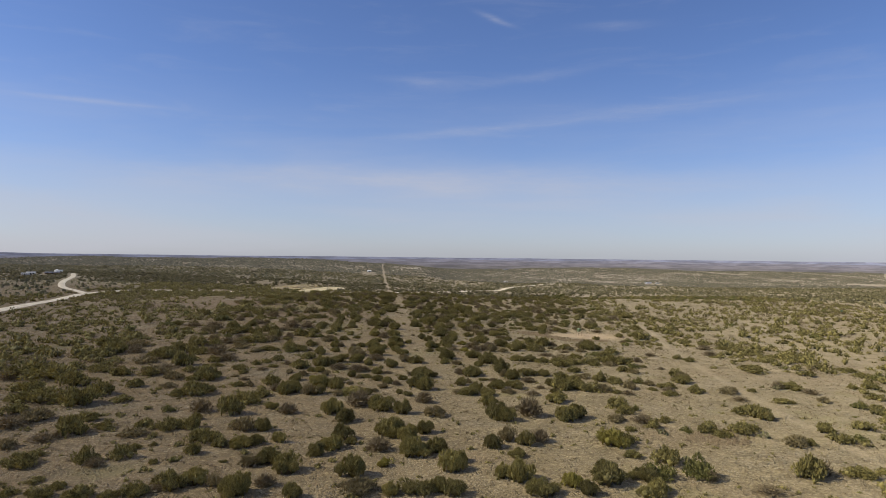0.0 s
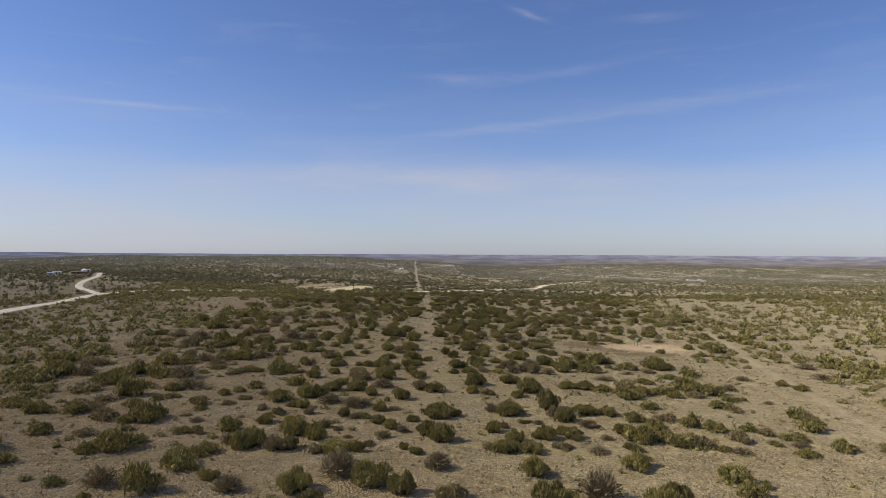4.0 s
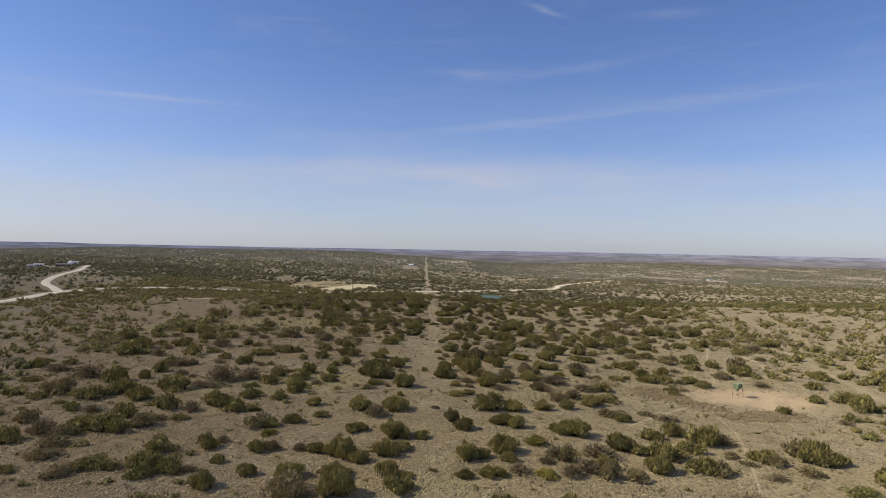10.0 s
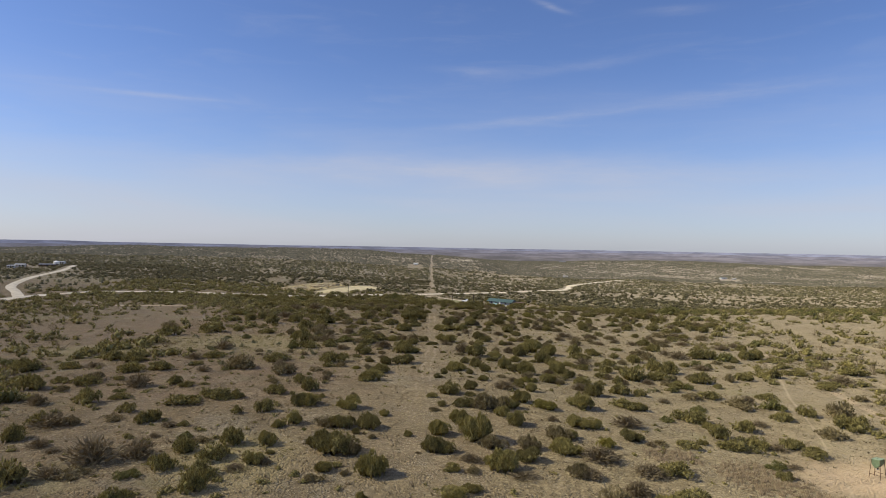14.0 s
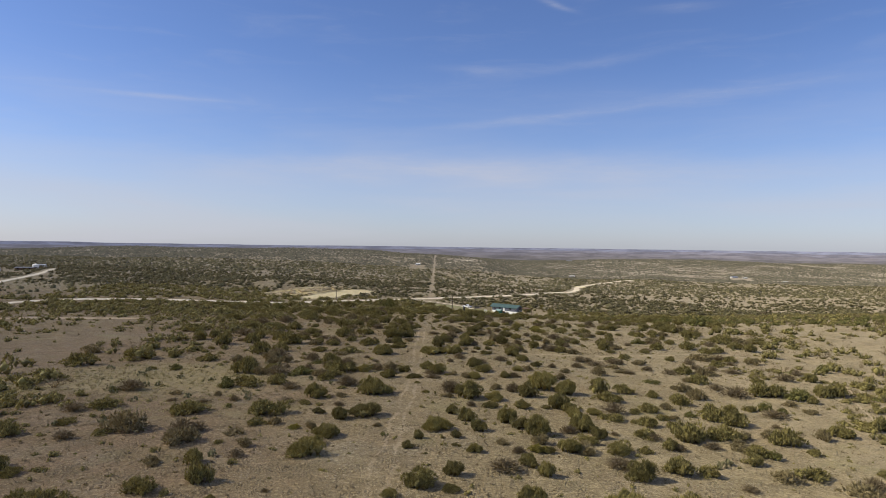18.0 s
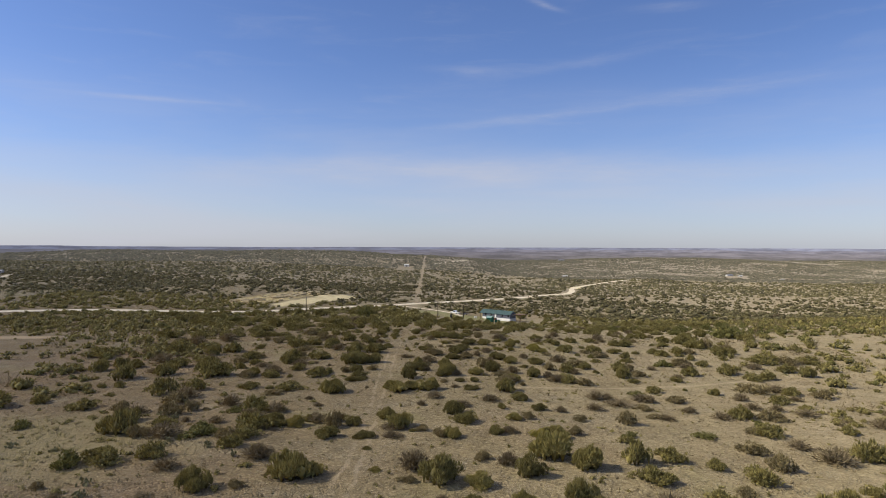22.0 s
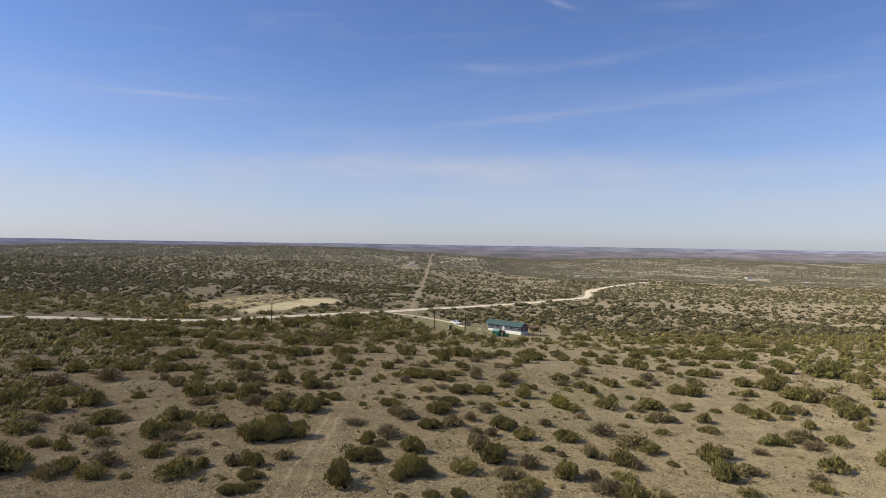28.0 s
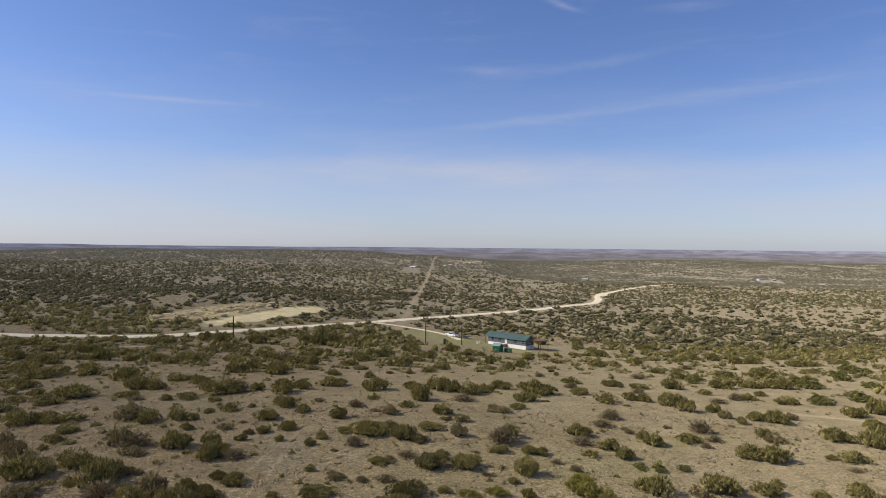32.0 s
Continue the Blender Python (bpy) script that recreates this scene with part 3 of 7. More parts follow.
KINDS = {
    "juniper_bush": [leafy(k, 16 + k % 4 * 3, 200, 0.036, juniper_mat, 0.66) for k in range(12)],
    "bare_shrub": [(fast_mesh("crown", *unit(twigs(40 + k, 240, 560)), brush_mat), fast_mesh("trunk", *stems(k), bark_mat)) for k in range(5)],
    "brown_shrub": [leafy(80 + k, 14, 120, 0.042, brown_mat, 0.56) for k in range(5)],
    "mesquite_bush": [leafy(60 + k, 16, 140, 0.042, green_mat, 0.60, 0.60) for k in range(4)],
}
LABELS = {
    "juniper_bush": ("dense dark olive juniper bush in dry grass", "bush", "junipers on the plateau"),
    "bare_shrub": ("leafless grey-brown twiggy shrub in dry grass", "shrub", "bare shrubs on the plateau"),
    "brown_shrub": ("loose drab brown-green shrub in dry grass", "shrub", "brown shrubs on the plateau"),
    "mesquite_bush": ("bright yellow-green leafy bush in dry grass", "bush", "green bushes on the plateau"),
}
taken, outer = [], {kind: [] for kind in KINDS}


def plant(kind, *spots):
    """Shrubs of one kind; those far from the flight's line are joined later."""
    for x, y, wide, tall in spots:
        size = 1.0 - 0.12 * float(step(25, 65, x))
        wide, tall = wide * size, min(tall, 0.82 * wide) * size
        taken.append((x, y, wide))
        if abs(x - 0.045 * y) > 21 or y > 345:
            outer[kind].append((x, y, wide, tall))
            continue
        rng = random.Random(x * 7 + y * 3)
        ob = new(kind)
        ob.matrix_world = (pose(x, y, float(land(x, y)) - 0.04, rng.uniform(-4, 4), rng.uniform(-4, 4), rng.uniform(0, 360))
                           @ Matrix.Diagonal((wide, wide * rng.uniform(0.85, 1.0), tall * rng.uniform(0.86, 0.98), 1)))
        for mesh in rng.choice(KINDS[kind]):
            child = new(mesh.name.split(".")[0], mesh)
            child.parent = ob
        tagged(ob, *LABELS[kind])


# where the shrubs of the plateau stand, row after row along the flight: x, y, width, height
plant("juniper_bush",
      (22.4, 52.3, 3.2, 1.2), (16.6, 52.6, 1.6, 1.4), (12.8, 53.1, 2.8, 1.3), (5, 53.5, 2.1, 1.4), (-8.6, 53.6, 1.6, 1.4), (1.9, 54, 2.8, 1.3), (-26, 54.1, 2.3, 1.2), (-0.3, 54.2, 1.8, 1.1),
      (-23.7, 54.2, 1.7, 0.7), (-13.2, 54.5, 2.7, 1.9), (3.9, 54.6, 1.6, 1.4), (-29.5, 54.8, 2.3, 1.1), (-21.8, 54.9, 2.5, 1.1), (19.5, 55.5, 3.6, 1.8), (-32.5, 55.5, 1.8, 0.7), (22.9, 56, 2.6, 1.2),
      (-19.4, 56.2, 2.8, 1.7), (45.2, 56.5, 2, 1), (11.7, 56.6, 2.5, 1.8), (-28.9, 56.7, 1.5, 0.7), (39.3, 56.9, 2.9, 2.6), (44.3, 57.1, 3, 1), (10.1, 57.4, 1.7, 1.4), (-17.7, 57.4, 2.5, 1.4))
plant("juniper_bush",
      (-31.8, 58.2, 1.9, 0.6), (-4, 58.8, 2.5, 2), (5.5, 59.6, 2.5, 2.3), (-10.2, 60.3, 2.6, 1.8), (27.2, 60.8, 2.8, 1.9), (6.6, 61.9, 1.5, 2.2), (-12.3, 62.7, 2.4, 1.6), (-23.3, 62.8, 0.9, 0.5),
      (24.5, 62.8, 1.9, 0.8), (-35.4, 62.8, 3, 1.4), (12.5, 63, 1.8, 0.9), (-16.7, 63, 0.7, 0.3), (-30, 63.5, 2.3, 1.7), (2.2, 64.3, 3, 2), (-27, 64.5, 2.3, 1.6), (4.3, 65, 2.1, 1.9),
      (-7.9, 65, 1.8, 1.7), (-35.7, 65.8, 1.7, 0.7), (-20.6, 65.9, 1.6, 1.3), (10.4, 66.3, 1.9, 2.8), (46.1, 66.4, 1.5, 0.9), (50.2, 66.9, 3.1, 1.2), (14.2, 67.1, 1.9, 1.9), (-6.4, 67.3, 2.5, 1.5))
plant("juniper_bush",
      (25.7, 67.6, 2, 1.3), (-26.9, 67.6, 1.2, 0.7), (-16.3, 68.2, 2.3, 1.2), (-18.4, 68.4, 1.7, 1.2), (-4.7, 68.7, 1.2, 1), (-25.4, 68.7, 1, 0.5), (-15.1, 69.1, 2, 1.1), (1.7, 69.7, 2.3, 2.7),
      (37.8, 69.7, 2.2, 1.1), (-12.5, 69.9, 1.5, 1.2), (-20.7, 70, 3.4, 1.6), (-5.8, 70.8, 2.3, 2.1), (51, 70.8, 2.4, 1.4), (37.1, 71.6, 2.6, 1.6), (41.3, 71.7, 3.8, 1.3), (-0.5, 71.8, 3.3, 2),
      (3.4, 72.1, 2, 1.5), (28.1, 72.7, 1.4, 0.7), (-36.2, 73.3, 3.4, 2.3), (31.3, 74, 1.9, 1.3), (-15.3, 74.5, 1.8, 1.6), (-33.2, 75.2, 2.3, 0.9), (-26.1, 75.3, 2.9, 1.5), (-23.9, 75.4, 2.2, 1.6))
plant("juniper_bush",
      (-29.2, 76.2, 2.3, 1.1), (33.7, 76.3, 1.5, 1), (47.1, 76.6, 2.3, 1.8), (13.8, 77.4, 2.5, 2.3), (21.4, 77.5, 2.6, 3.1), (-6.1, 77.8, 2.5, 1.8), (12.9, 78.2, 2.6, 3), (46.4, 78.5, 4.2, 1.7),
      (-36.9, 78.6, 2.4, 1.2), (23.3, 79.1, 2.3, 2.7), (-24.5, 79.5, 1.5, 1), (30.3, 80.9, 2.4, 1.2), (65.9, 81, 2.9, 1.1), (1.2, 81.2, 2.2, 2), (-7.9, 82.1, 3, 2.1), (-21.1, 82.1, 3.5, 2.8),
      (-47.7, 82.6, 3.9, 1.3), (-1.7, 83.8, 3.5, 2), (30.5, 84.1, 3.3, 1.7), (54.9, 85, 3.2, 0.9), (-16.4, 85.1, 1.8, 1), (13, 86, 2.4, 1.8), (-42.3, 87, 4.8, 2.6), (23, 87.8, 2.9, 1.5))
plant("juniper_bush",
      (71.2, 88, 3.1, 1.2), (-20.4, 88.1, 3.7, 1.7), (-37.1, 88.9, 3.1, 1), (-48, 88.9, 6.8, 1.9), (40.6, 90.1, 2.3, 0.9), (45.3, 91.8, 2.8, 1.4), (1.9, 91.9, 1.5, 0.8), (-21.6, 91.9, 2.2, 0.9),
      (-19.2, 92.1, 2.7, 1.3), (-31, 92.2, 1.8, 1.3), (54.5, 92.2, 1.4, 0.8), (33.4, 92.3, 1.7, 0.6), (-4, 92.5, 1.3, 1.1), (13.8, 92.7, 2.3, 1.2), (-41.6, 92.8, 4.2, 2.2), (-6.1, 92.9, 4, 1.1),
      (11.2, 92.9, 2.8, 1.2), (24.4, 93, 1.9, 0.8), (-28.9, 93, 4, 2.2), (0.7, 93.4, 1, 1.2), (-11, 93.4, 1.8, 1.4), (39.4, 93.4, 1.5, 0.6), (-16.1, 93.7, 2.4, 2.2), (30.3, 93.7, 3.3, 1.6))
plant("juniper_bush",
      (62.3, 94.7, 4.6, 1.3), (-15.1, 94.9, 2.5, 1.9), (-53.4, 95.2, 4.5, 1.5), (73.2, 95.2, 2.2, 1.1), (42.4, 95.3, 2.8, 1), (28.9, 95.5, 2.8, 1.4), (-27.3, 95.5, 2.1, 1.1), (76.3, 95.5, 2.8, 1.3),
      (26, 95.9, 3.4, 2), (4.6, 96.6, 2.7, 2.1), (12.5, 96.7, 2.4, 1.3), (-8.9, 96.7, 2.2, 2), (-30.7, 96.7, 1.9, 1.4), (19, 97.2, 2.2, 1.4), (16, 97.4, 2.5, 1.7), (-39.1, 98.1, 2.3, 1.5),
      (3.3, 98.3, 2.7, 1.8), (-11.6, 98.4, 3.1, 1.9), (25.4, 98.4, 2.6, 1.2), (35.6, 98.5, 2.2, 1.3), (-48.5, 98.8, 5, 2.5), (-24.1, 99.1, 1.8, 0.9), (46.6, 99.1, 3.5, 1.6), (18.2, 99.2, 1.4, 1))
plant("juniper_bush",
      (35.1, 99.6, 1.9, 1.2), (-19.4, 99.8, 2.7, 1.8), (10.6, 100.2, 1.7, 1.5), (29.1, 100.2, 2.4, 1.3), (33.7, 100.7, 2.5, 1.8), (-1.2, 101.3, 1.7, 1.1), (-19.3, 102.4, 1.2, 0.8), (-15.9, 102.9, 2, 1.2),
      (-32.4, 103, 2, 1), (27.8, 103.3, 2.5, 1.3), (-2.8, 103.5, 1.8, 1), (14.6, 103.6, 1.2, 0.5), (-56.7, 104, 10, 2.8), (19.7, 104.2, 2.2, 1.9), (-30.5, 104.2, 4, 2.4), (48.1, 104.2, 3.2, 1.7),
      (1.2, 104.4, 1.5, 0.9), (72.4, 105.1, 3.5, 1.3), (-29.4, 105.3, 2, 2.2), (82.6, 105.4, 3.6, 1.1), (-4.8, 105.7, 2.2, 0.7), (-7.2, 106.3, 1.6, 1.1), (25.4, 106.4, 2.3, 1.2), (4.4, 106.6, 3.1, 1.9))
plant("juniper_bush",
      (22.8, 107, 3.2, 1.3), (6.5, 107.1, 1.6, 1.1), (-40.5, 107.2, 3, 1.6), (-45.1, 107.3, 3.2, 1.6), (13.2, 107.7, 3.5, 1.9), (64.7, 108.6, 5.7, 1.6), (-25.7, 108.8, 1.5, 0.7), (31.5, 109, 2.4, 1.3),
      (41, 109.1, 2.9, 1.2), (-3.1, 109.4, 1.9, 1.1), (18.6, 110.1, 3, 2.7), (-12.9, 110.2, 2, 1.1), (-50.1, 110.4, 4.4, 1.2), (-14.5, 110.5, 1.4, 0.8), (-35.1, 110.9, 2.6, 1.2), (84.8, 111.7, 3.8, 1.1),
      (-26.8, 111.9, 2.9, 1.1), (-33.4, 113.7, 1.9, 0.9), (-17.1, 113.8, 3.5, 1.6), (46.4, 114.1, 1.4, 0.6), (-21.8, 114.2, 1.8, 0.7), (-2.5, 114.5, 0.8, 0.8), (-31.8, 115.2, 2.3, 0.7), (30.6, 115.3, 3.7, 1.8))
plant("juniper_bush",
      (-13.5, 115.6, 2.5, 2.2), (37.6, 115.6, 1.9, 1.2), (-0.7, 115.8, 2.1, 2.2), (-38, 116.1, 3.6, 3.2), (-12.3, 116.4, 2.9, 1.7), (-25.3, 116.5, 1.7, 1), (15.8, 116.6, 1.8, 1.1), (33.3, 116.9, 3, 1.6),
      (35, 117.5, 1.9, 1.2), (43.8, 117.5, 3.6, 1.9), (-5, 118, 1.8, 1.4), (37.3, 118, 3.1, 1.6), (-23.6, 118.4, 1.9, 0.9), (-33.5, 119.4, 2.4, 1.4), (9.5, 119.5, 1.8, 1.1), (17.7, 119.5, 3.3, 2.3),
      (28.6, 119.7, 3.1, 1.1), (41.1, 120.1, 4.4, 2.4), (4, 120.4, 2.6, 1.6), (-10.7, 120.4, 2.6, 1.6), (58.3, 120.5, 2.2, 1.2), (-22.2, 120.7, 2.2, 1.3), (-7.1, 120.8, 2.6, 1.8), (-38.8, 120.8, 3.7, 1.1))
plant("juniper_bush",
      (26.2, 121.4, 3.1, 1.2), (23.7, 121.7, 2.3, 1.3), (-16.9, 123.6, 2.8, 1.3), (10.2, 123.9, 3.1, 2), (-44.3, 124.2, 5.3, 2.5), (57.7, 124.3, 2.6, 1.2), (-10.3, 124.8, 2.4, 0.9), (15.6, 125.1, 3.1, 1.6),
      (36.9, 126.1, 2.9, 1), (-3.8, 128.5, 2.8, 2.6), (-38.3, 128.7, 4, 1.6), (-15, 129, 2.1, 1.5), (-40.2, 129.4, 2.7, 2), (1.3, 129.5, 2.9, 1.2), (-43.7, 130.8, 4.6, 2.5), (-33.2, 131.1, 1.8, 0.7),
      (-56.5, 131.3, 4.9, 2.5), (-8.6, 132, 2.6, 1.4), (-12.4, 132.2, 1.8, 1.1), (2, 132.4, 1.5, 0.6), (7.2, 132.4, 1.5, 0.9), (-19.4, 132.4, 2.5, 1.4), (-24.8, 132.4, 1.7, 0.7), (-4.4, 132.5, 2.6, 1.3))
plant("juniper_bush",
      (-21.9, 132.6, 3.3, 1.9), (-26.5, 132.8, 3.5, 1.1), (0.3, 132.9, 2.5, 1.3), (9.9, 133, 2.3, 1), (47.1, 133.8, 3.8, 2), (-15.9, 135.1, 1.4, 0.9), (26, 135.7, 2.5, 1.7), (-2.8, 136.1, 1.9, 1.2),
      (30.5, 136.1, 2.9, 1.7), (21.1, 136.3, 2.2, 1.1), (11.8, 136.7, 1.6, 1), (7.7, 137.2, 2.4, 1.8), (-4, 137.2, 1.4, 2.1), (-22.5, 137.4, 3, 1.8), (9.2, 137.5, 1.4, 1.4), (-0.4, 137.7, 2.5, 1.7),
      (-4.9, 137.7, 3, 1.9), (-13.3, 138.1, 1.6, 1.7), (-7.4, 138.5, 1.7, 1.2), (-42.6, 138.8, 4.9, 2.3), (-18.4, 138.9, 2.1, 2.5), (-38.8, 139.2, 2.9, 1.7), (11.5, 139.6, 2.8, 1.9), (1, 139.6, 2.3, 1))
plant("juniper_bush",
      (28.1, 140.4, 3, 1.8), (28.9, 140.5, 3.6, 1), (38.6, 140.6, 3.2, 1.5), (45.2, 140.7, 3.7, 2), (44, 140.9, 3.7, 2.7), (25.7, 141.4, 2.4, 1), (-62.1, 141.8, 6.5, 2.1), (23.9, 142.1, 3, 1.8),
      (31.7, 142.5, 2.9, 1.3), (-29.7, 142.8, 2, 1.7), (3, 143.1, 1.5, 0.9), (1, 143.2, 1.8, 1.3), (-0.1, 143.6, 3, 2), (-32.2, 143.7, 5.4, 1.8), (-4.4, 145.2, 2.5, 1), (-13.9, 146.3, 1.6, 1.1),
      (34.5, 146.3, 3.7, 2.3), (20.4, 146.6, 2.9, 1.9), (7.8, 146.7, 2.2, 1.3), (29, 146.9, 2.7, 1.4), (19, 147.1, 2.6, 1.5), (79.6, 147.7, 4.2, 1.2), (-11.9, 147.9, 2, 1.1), (-25.1, 148, 2.1, 0.8))
plant("juniper_bush",
      (14, 148.2, 1.9, 1.4), (-31.9, 148.6, 2.9, 1.7), (32.1, 148.7, 2.4, 1.8), (6.3, 149.7, 2, 1.4), (12.3, 150, 3.3, 1.1), (-9.1, 150.2, 1.7, 0.8), (-20.1, 152.2, 2.8, 1.8), (-28.3, 152.2, 2.9, 2.1),
      (-4.9, 153.3, 2.7, 1.8), (-0.7, 153.6, 3.1, 1.7), (-42.3, 153.6, 1.6, 0.5), (27.8, 154.1, 2.2, 0.9), (77.9, 154.1, 2.5, 1), (-22.9, 154.3, 3.3, 2.2), (-10.9, 154.9, 1.8, 1.1), (11.2, 155.4, 3.8, 2.1),
      (14.3, 155.6, 2.5, 1.5), (-46.4, 156.2, 2.5, 1), (-39.9, 156.4, 4.4, 1.8), (-33.8, 156.5, 3.1, 1.9), (18.3, 157.1, 2.5, 1.3), (-16, 157.3, 2.2, 1.1), (21.7, 158.5, 1.9, 1.3), (-20.2, 158.5, 2.7, 1.4))
plant("juniper_bush",
      (-37.6, 159.8, 3.7, 2.1), (-0.4, 160.1, 0.9, 0.7), (-14.8, 161, 2.3, 1.9), (25.6, 161.1, 3.1, 1.6), (-31.6, 161.7, 4.1, 2.4), (7.2, 161.8, 2.3, 0.7), (8.7, 162.9, 1.9, 0.7), (28.5, 163.9, 3.6, 1.2),
      (-15.4, 164, 2.9, 1.6), (53.6, 164.5, 2.2, 1.4), (-19.4, 165.4, 2.5, 1.7), (-0, 165.5, 2.8, 2.2), (-4.7, 165.8, 1.8, 0.9), (-53.8, 166, 2.8, 0.8), (-41.8, 166.1, 3.1, 2.8), (-11.6, 167.1, 1.9, 1.2),
      (7.1, 167.5, 1.6, 0.8), (66.8, 167.5, 3.9, 4), (-15.8, 168.2, 3.1, 1.7), (11.7, 168.5, 3.2, 2.1), (-38.8, 168.7, 1.8, 1.8), (-10.7, 169.8, 0.9, 0.4), (29.3, 170.6, 4.1, 1.3), (-19.4, 170.6, 2.7, 1.5))
plant("juniper_bush",
      (-4.3, 171.3, 4.4, 2.1), (14.9, 171.6, 2.5, 1.4), (-24.2, 172, 1.6, 0.8), (40.8, 172.1, 1.8, 0.9), (-6.4, 172.4, 2.3, 1.8), (-11.8, 172.4, 1.8, 1.5), (-15.4, 172.5, 2.4, 1.9), (6.6, 172.7, 2, 1.2),
      (67.5, 172.7, 4.1, 2.1), (63, 172.8, 3, 1.5), (5, 172.9, 2.3, 1.8), (-38.8, 173.4, 2.4, 1.8), (19.1, 174.6, 3.1, 1.4), (15.9, 175.2, 1.5, 1), (-59.8, 176.6, 3.7, 1.5), (10.3, 177, 3.6, 2.9),
      (2.3, 177.3, 0.9, 0.8), (-3.4, 177.3, 0.9, 0.6), (5.6, 178.4, 2.5, 1.6), (-22.9, 178.4, 1.2, 0.7), (-55.7, 178.5, 2.1, 1.1), (-12.3, 178.6, 1.6, 0.9), (-39.4, 179, 3, 1.6), (-5.3, 179.6, 2.8, 1.6))
plant("juniper_bush",
      (-28.2, 179.6, 1.8, 1.9), (-2.3, 179.7, 2.8, 1.6), (20.7, 179.8, 1.6, 1.1), (-10.9, 180, 1.9, 1.6), (34.2, 180.3, 3.1, 0.9), (-27.4, 180.5, 1.8, 1.8), (9, 180.8, 2.5, 1.5), (27.8, 180.9, 2.5, 1.4),
      (49.1, 181.4, 3.4, 1.3), (39, 181.5, 2.1, 1.1), (41, 181.8, 4.3, 1.6), (68.3, 182.2, 3.1, 1.7), (36.6, 182.4, 1.4, 0.7), (14.8, 183.6, 2.3, 1.8), (43.8, 183.6, 3, 1.6), (-18.7, 183.7, 1.5, 1.1),
      (8.1, 184, 2.3, 1.6), (-32.3, 184.3, 2.3, 1.3), (48, 184.3, 3.1, 1.6), (24.3, 184.6, 2.1, 1.2), (22.4, 184.7, 2.7, 1.4), (-15.8, 184.8, 2.1, 1.8), (-1.2, 185.3, 1.4, 0.7), (40.4, 186.1, 2.6, 2))
plant("juniper_bush",
      (13.5, 187.5, 2.1, 1.2), (-27.1, 187.9, 4.5, 1.3), (-5.7, 188, 2.8, 1.7), (-12.3, 188.3, 2, 2), (-39.5, 188.4, 3.3, 2.3), (-11.6, 188.9, 3.2, 1.5), (41.1, 190.6, 2.4, 0.9), (-36.5, 190.7, 2.5, 0.9),
      (74.6, 190.7, 4.7, 2.1), (45.4, 190.8, 2.8, 1.7), (5.9, 191, 1.3, 0.7), (-21.4, 191.1, 1.9, 1.3), (-23.9, 191.1, 3.9, 1.5), (8.9, 191.2, 2.9, 1.3), (14.9, 191.4, 2.2, 1.6), (80.6, 193, 2.5, 1.2),
      (-10.4, 193.1, 1.1, 0.5), (61.4, 193.4, 5.3, 2.1), (39.6, 193.8, 4.4, 1.8), (-17, 194.4, 2.7, 1.4), (24.9, 194.9, 3.5, 2), (16.7, 195.1, 2.3, 1.7), (4.4, 195.6, 1.4, 0.8), (-52.2, 196.1, 3.7, 2.4))
plant("juniper_bush",
      (9.7, 197.2, 1.6, 0.6), (54.1, 197.2, 3.6, 1.6), (33.8, 197.3, 2.1, 1.4), (-12.9, 197.4, 2.4, 2), (-30.8, 197.8, 2.1, 0.8), (32, 198, 3.7, 1.4), (7.1, 198.4, 3.1, 1.7), (-33.2, 199.4, 2.2, 1.4),
      (-46.2, 199.4, 3.7, 1.5), (58.8, 200, 3.3, 2), (-50.7, 200.8, 2.4, 1.1), (9.9, 201.3, 2, 1.4), (-15.7, 202.3, 2.1, 1.5), (-42.7, 202.3, 1.4, 0.8), (19, 202.8, 1.7, 1.5), (29, 204.5, 3, 2.1),
      (17.7, 205.2, 1.7, 1.4), (-5.6, 206.1, 3.4, 1.8), (36.9, 207.5, 2.3, 1.4), (34, 207.8, 3.2, 1.9), (48.4, 208.5, 3.8, 1.5), (12.3, 208.8, 1.6, 0.9), (5, 209.1, 1.2, 0.9), (-5.5, 209.2, 2.5, 1.1))
plant("juniper_bush",
      (-15.8, 209.2, 1.1, 0.5), (57.9, 209.4, 3.5, 1.4), (-44.6, 209.7, 5, 1.5), (-62.5, 209.9, 4.3, 2.3), (-40.1, 210.5, 3.5, 1.6), (10.3, 210.6, 1, 0.3), (20.5, 210.6, 1.4, 0.7), (-29.9, 211.2, 2.3, 0.7),
      (23.1, 211.8, 2.5, 1.7), (43.8, 212.2, 2.4, 1.5), (-56.6, 212.6, 3.8, 1.2), (5.9, 213, 1.2, 1), (-4.7, 213, 2.9, 1.6), (28.9, 213, 3.5, 1.4), (10.3, 214, 1.3, 1), (32.2, 214.1, 1.8, 0.9),
      (45.8, 215.2, 3.3, 1.5), (-36.3, 215.2, 2.5, 0.8), (25.9, 216, 2.4, 1.1), (35.7, 216, 1.9, 1.7), (53.1, 216.7, 1.8, 1.1), (7.9, 217.2, 3.3, 1.6), (-14.1, 217.6, 2.6, 1), (12.9, 217.8, 2.1, 1.3))
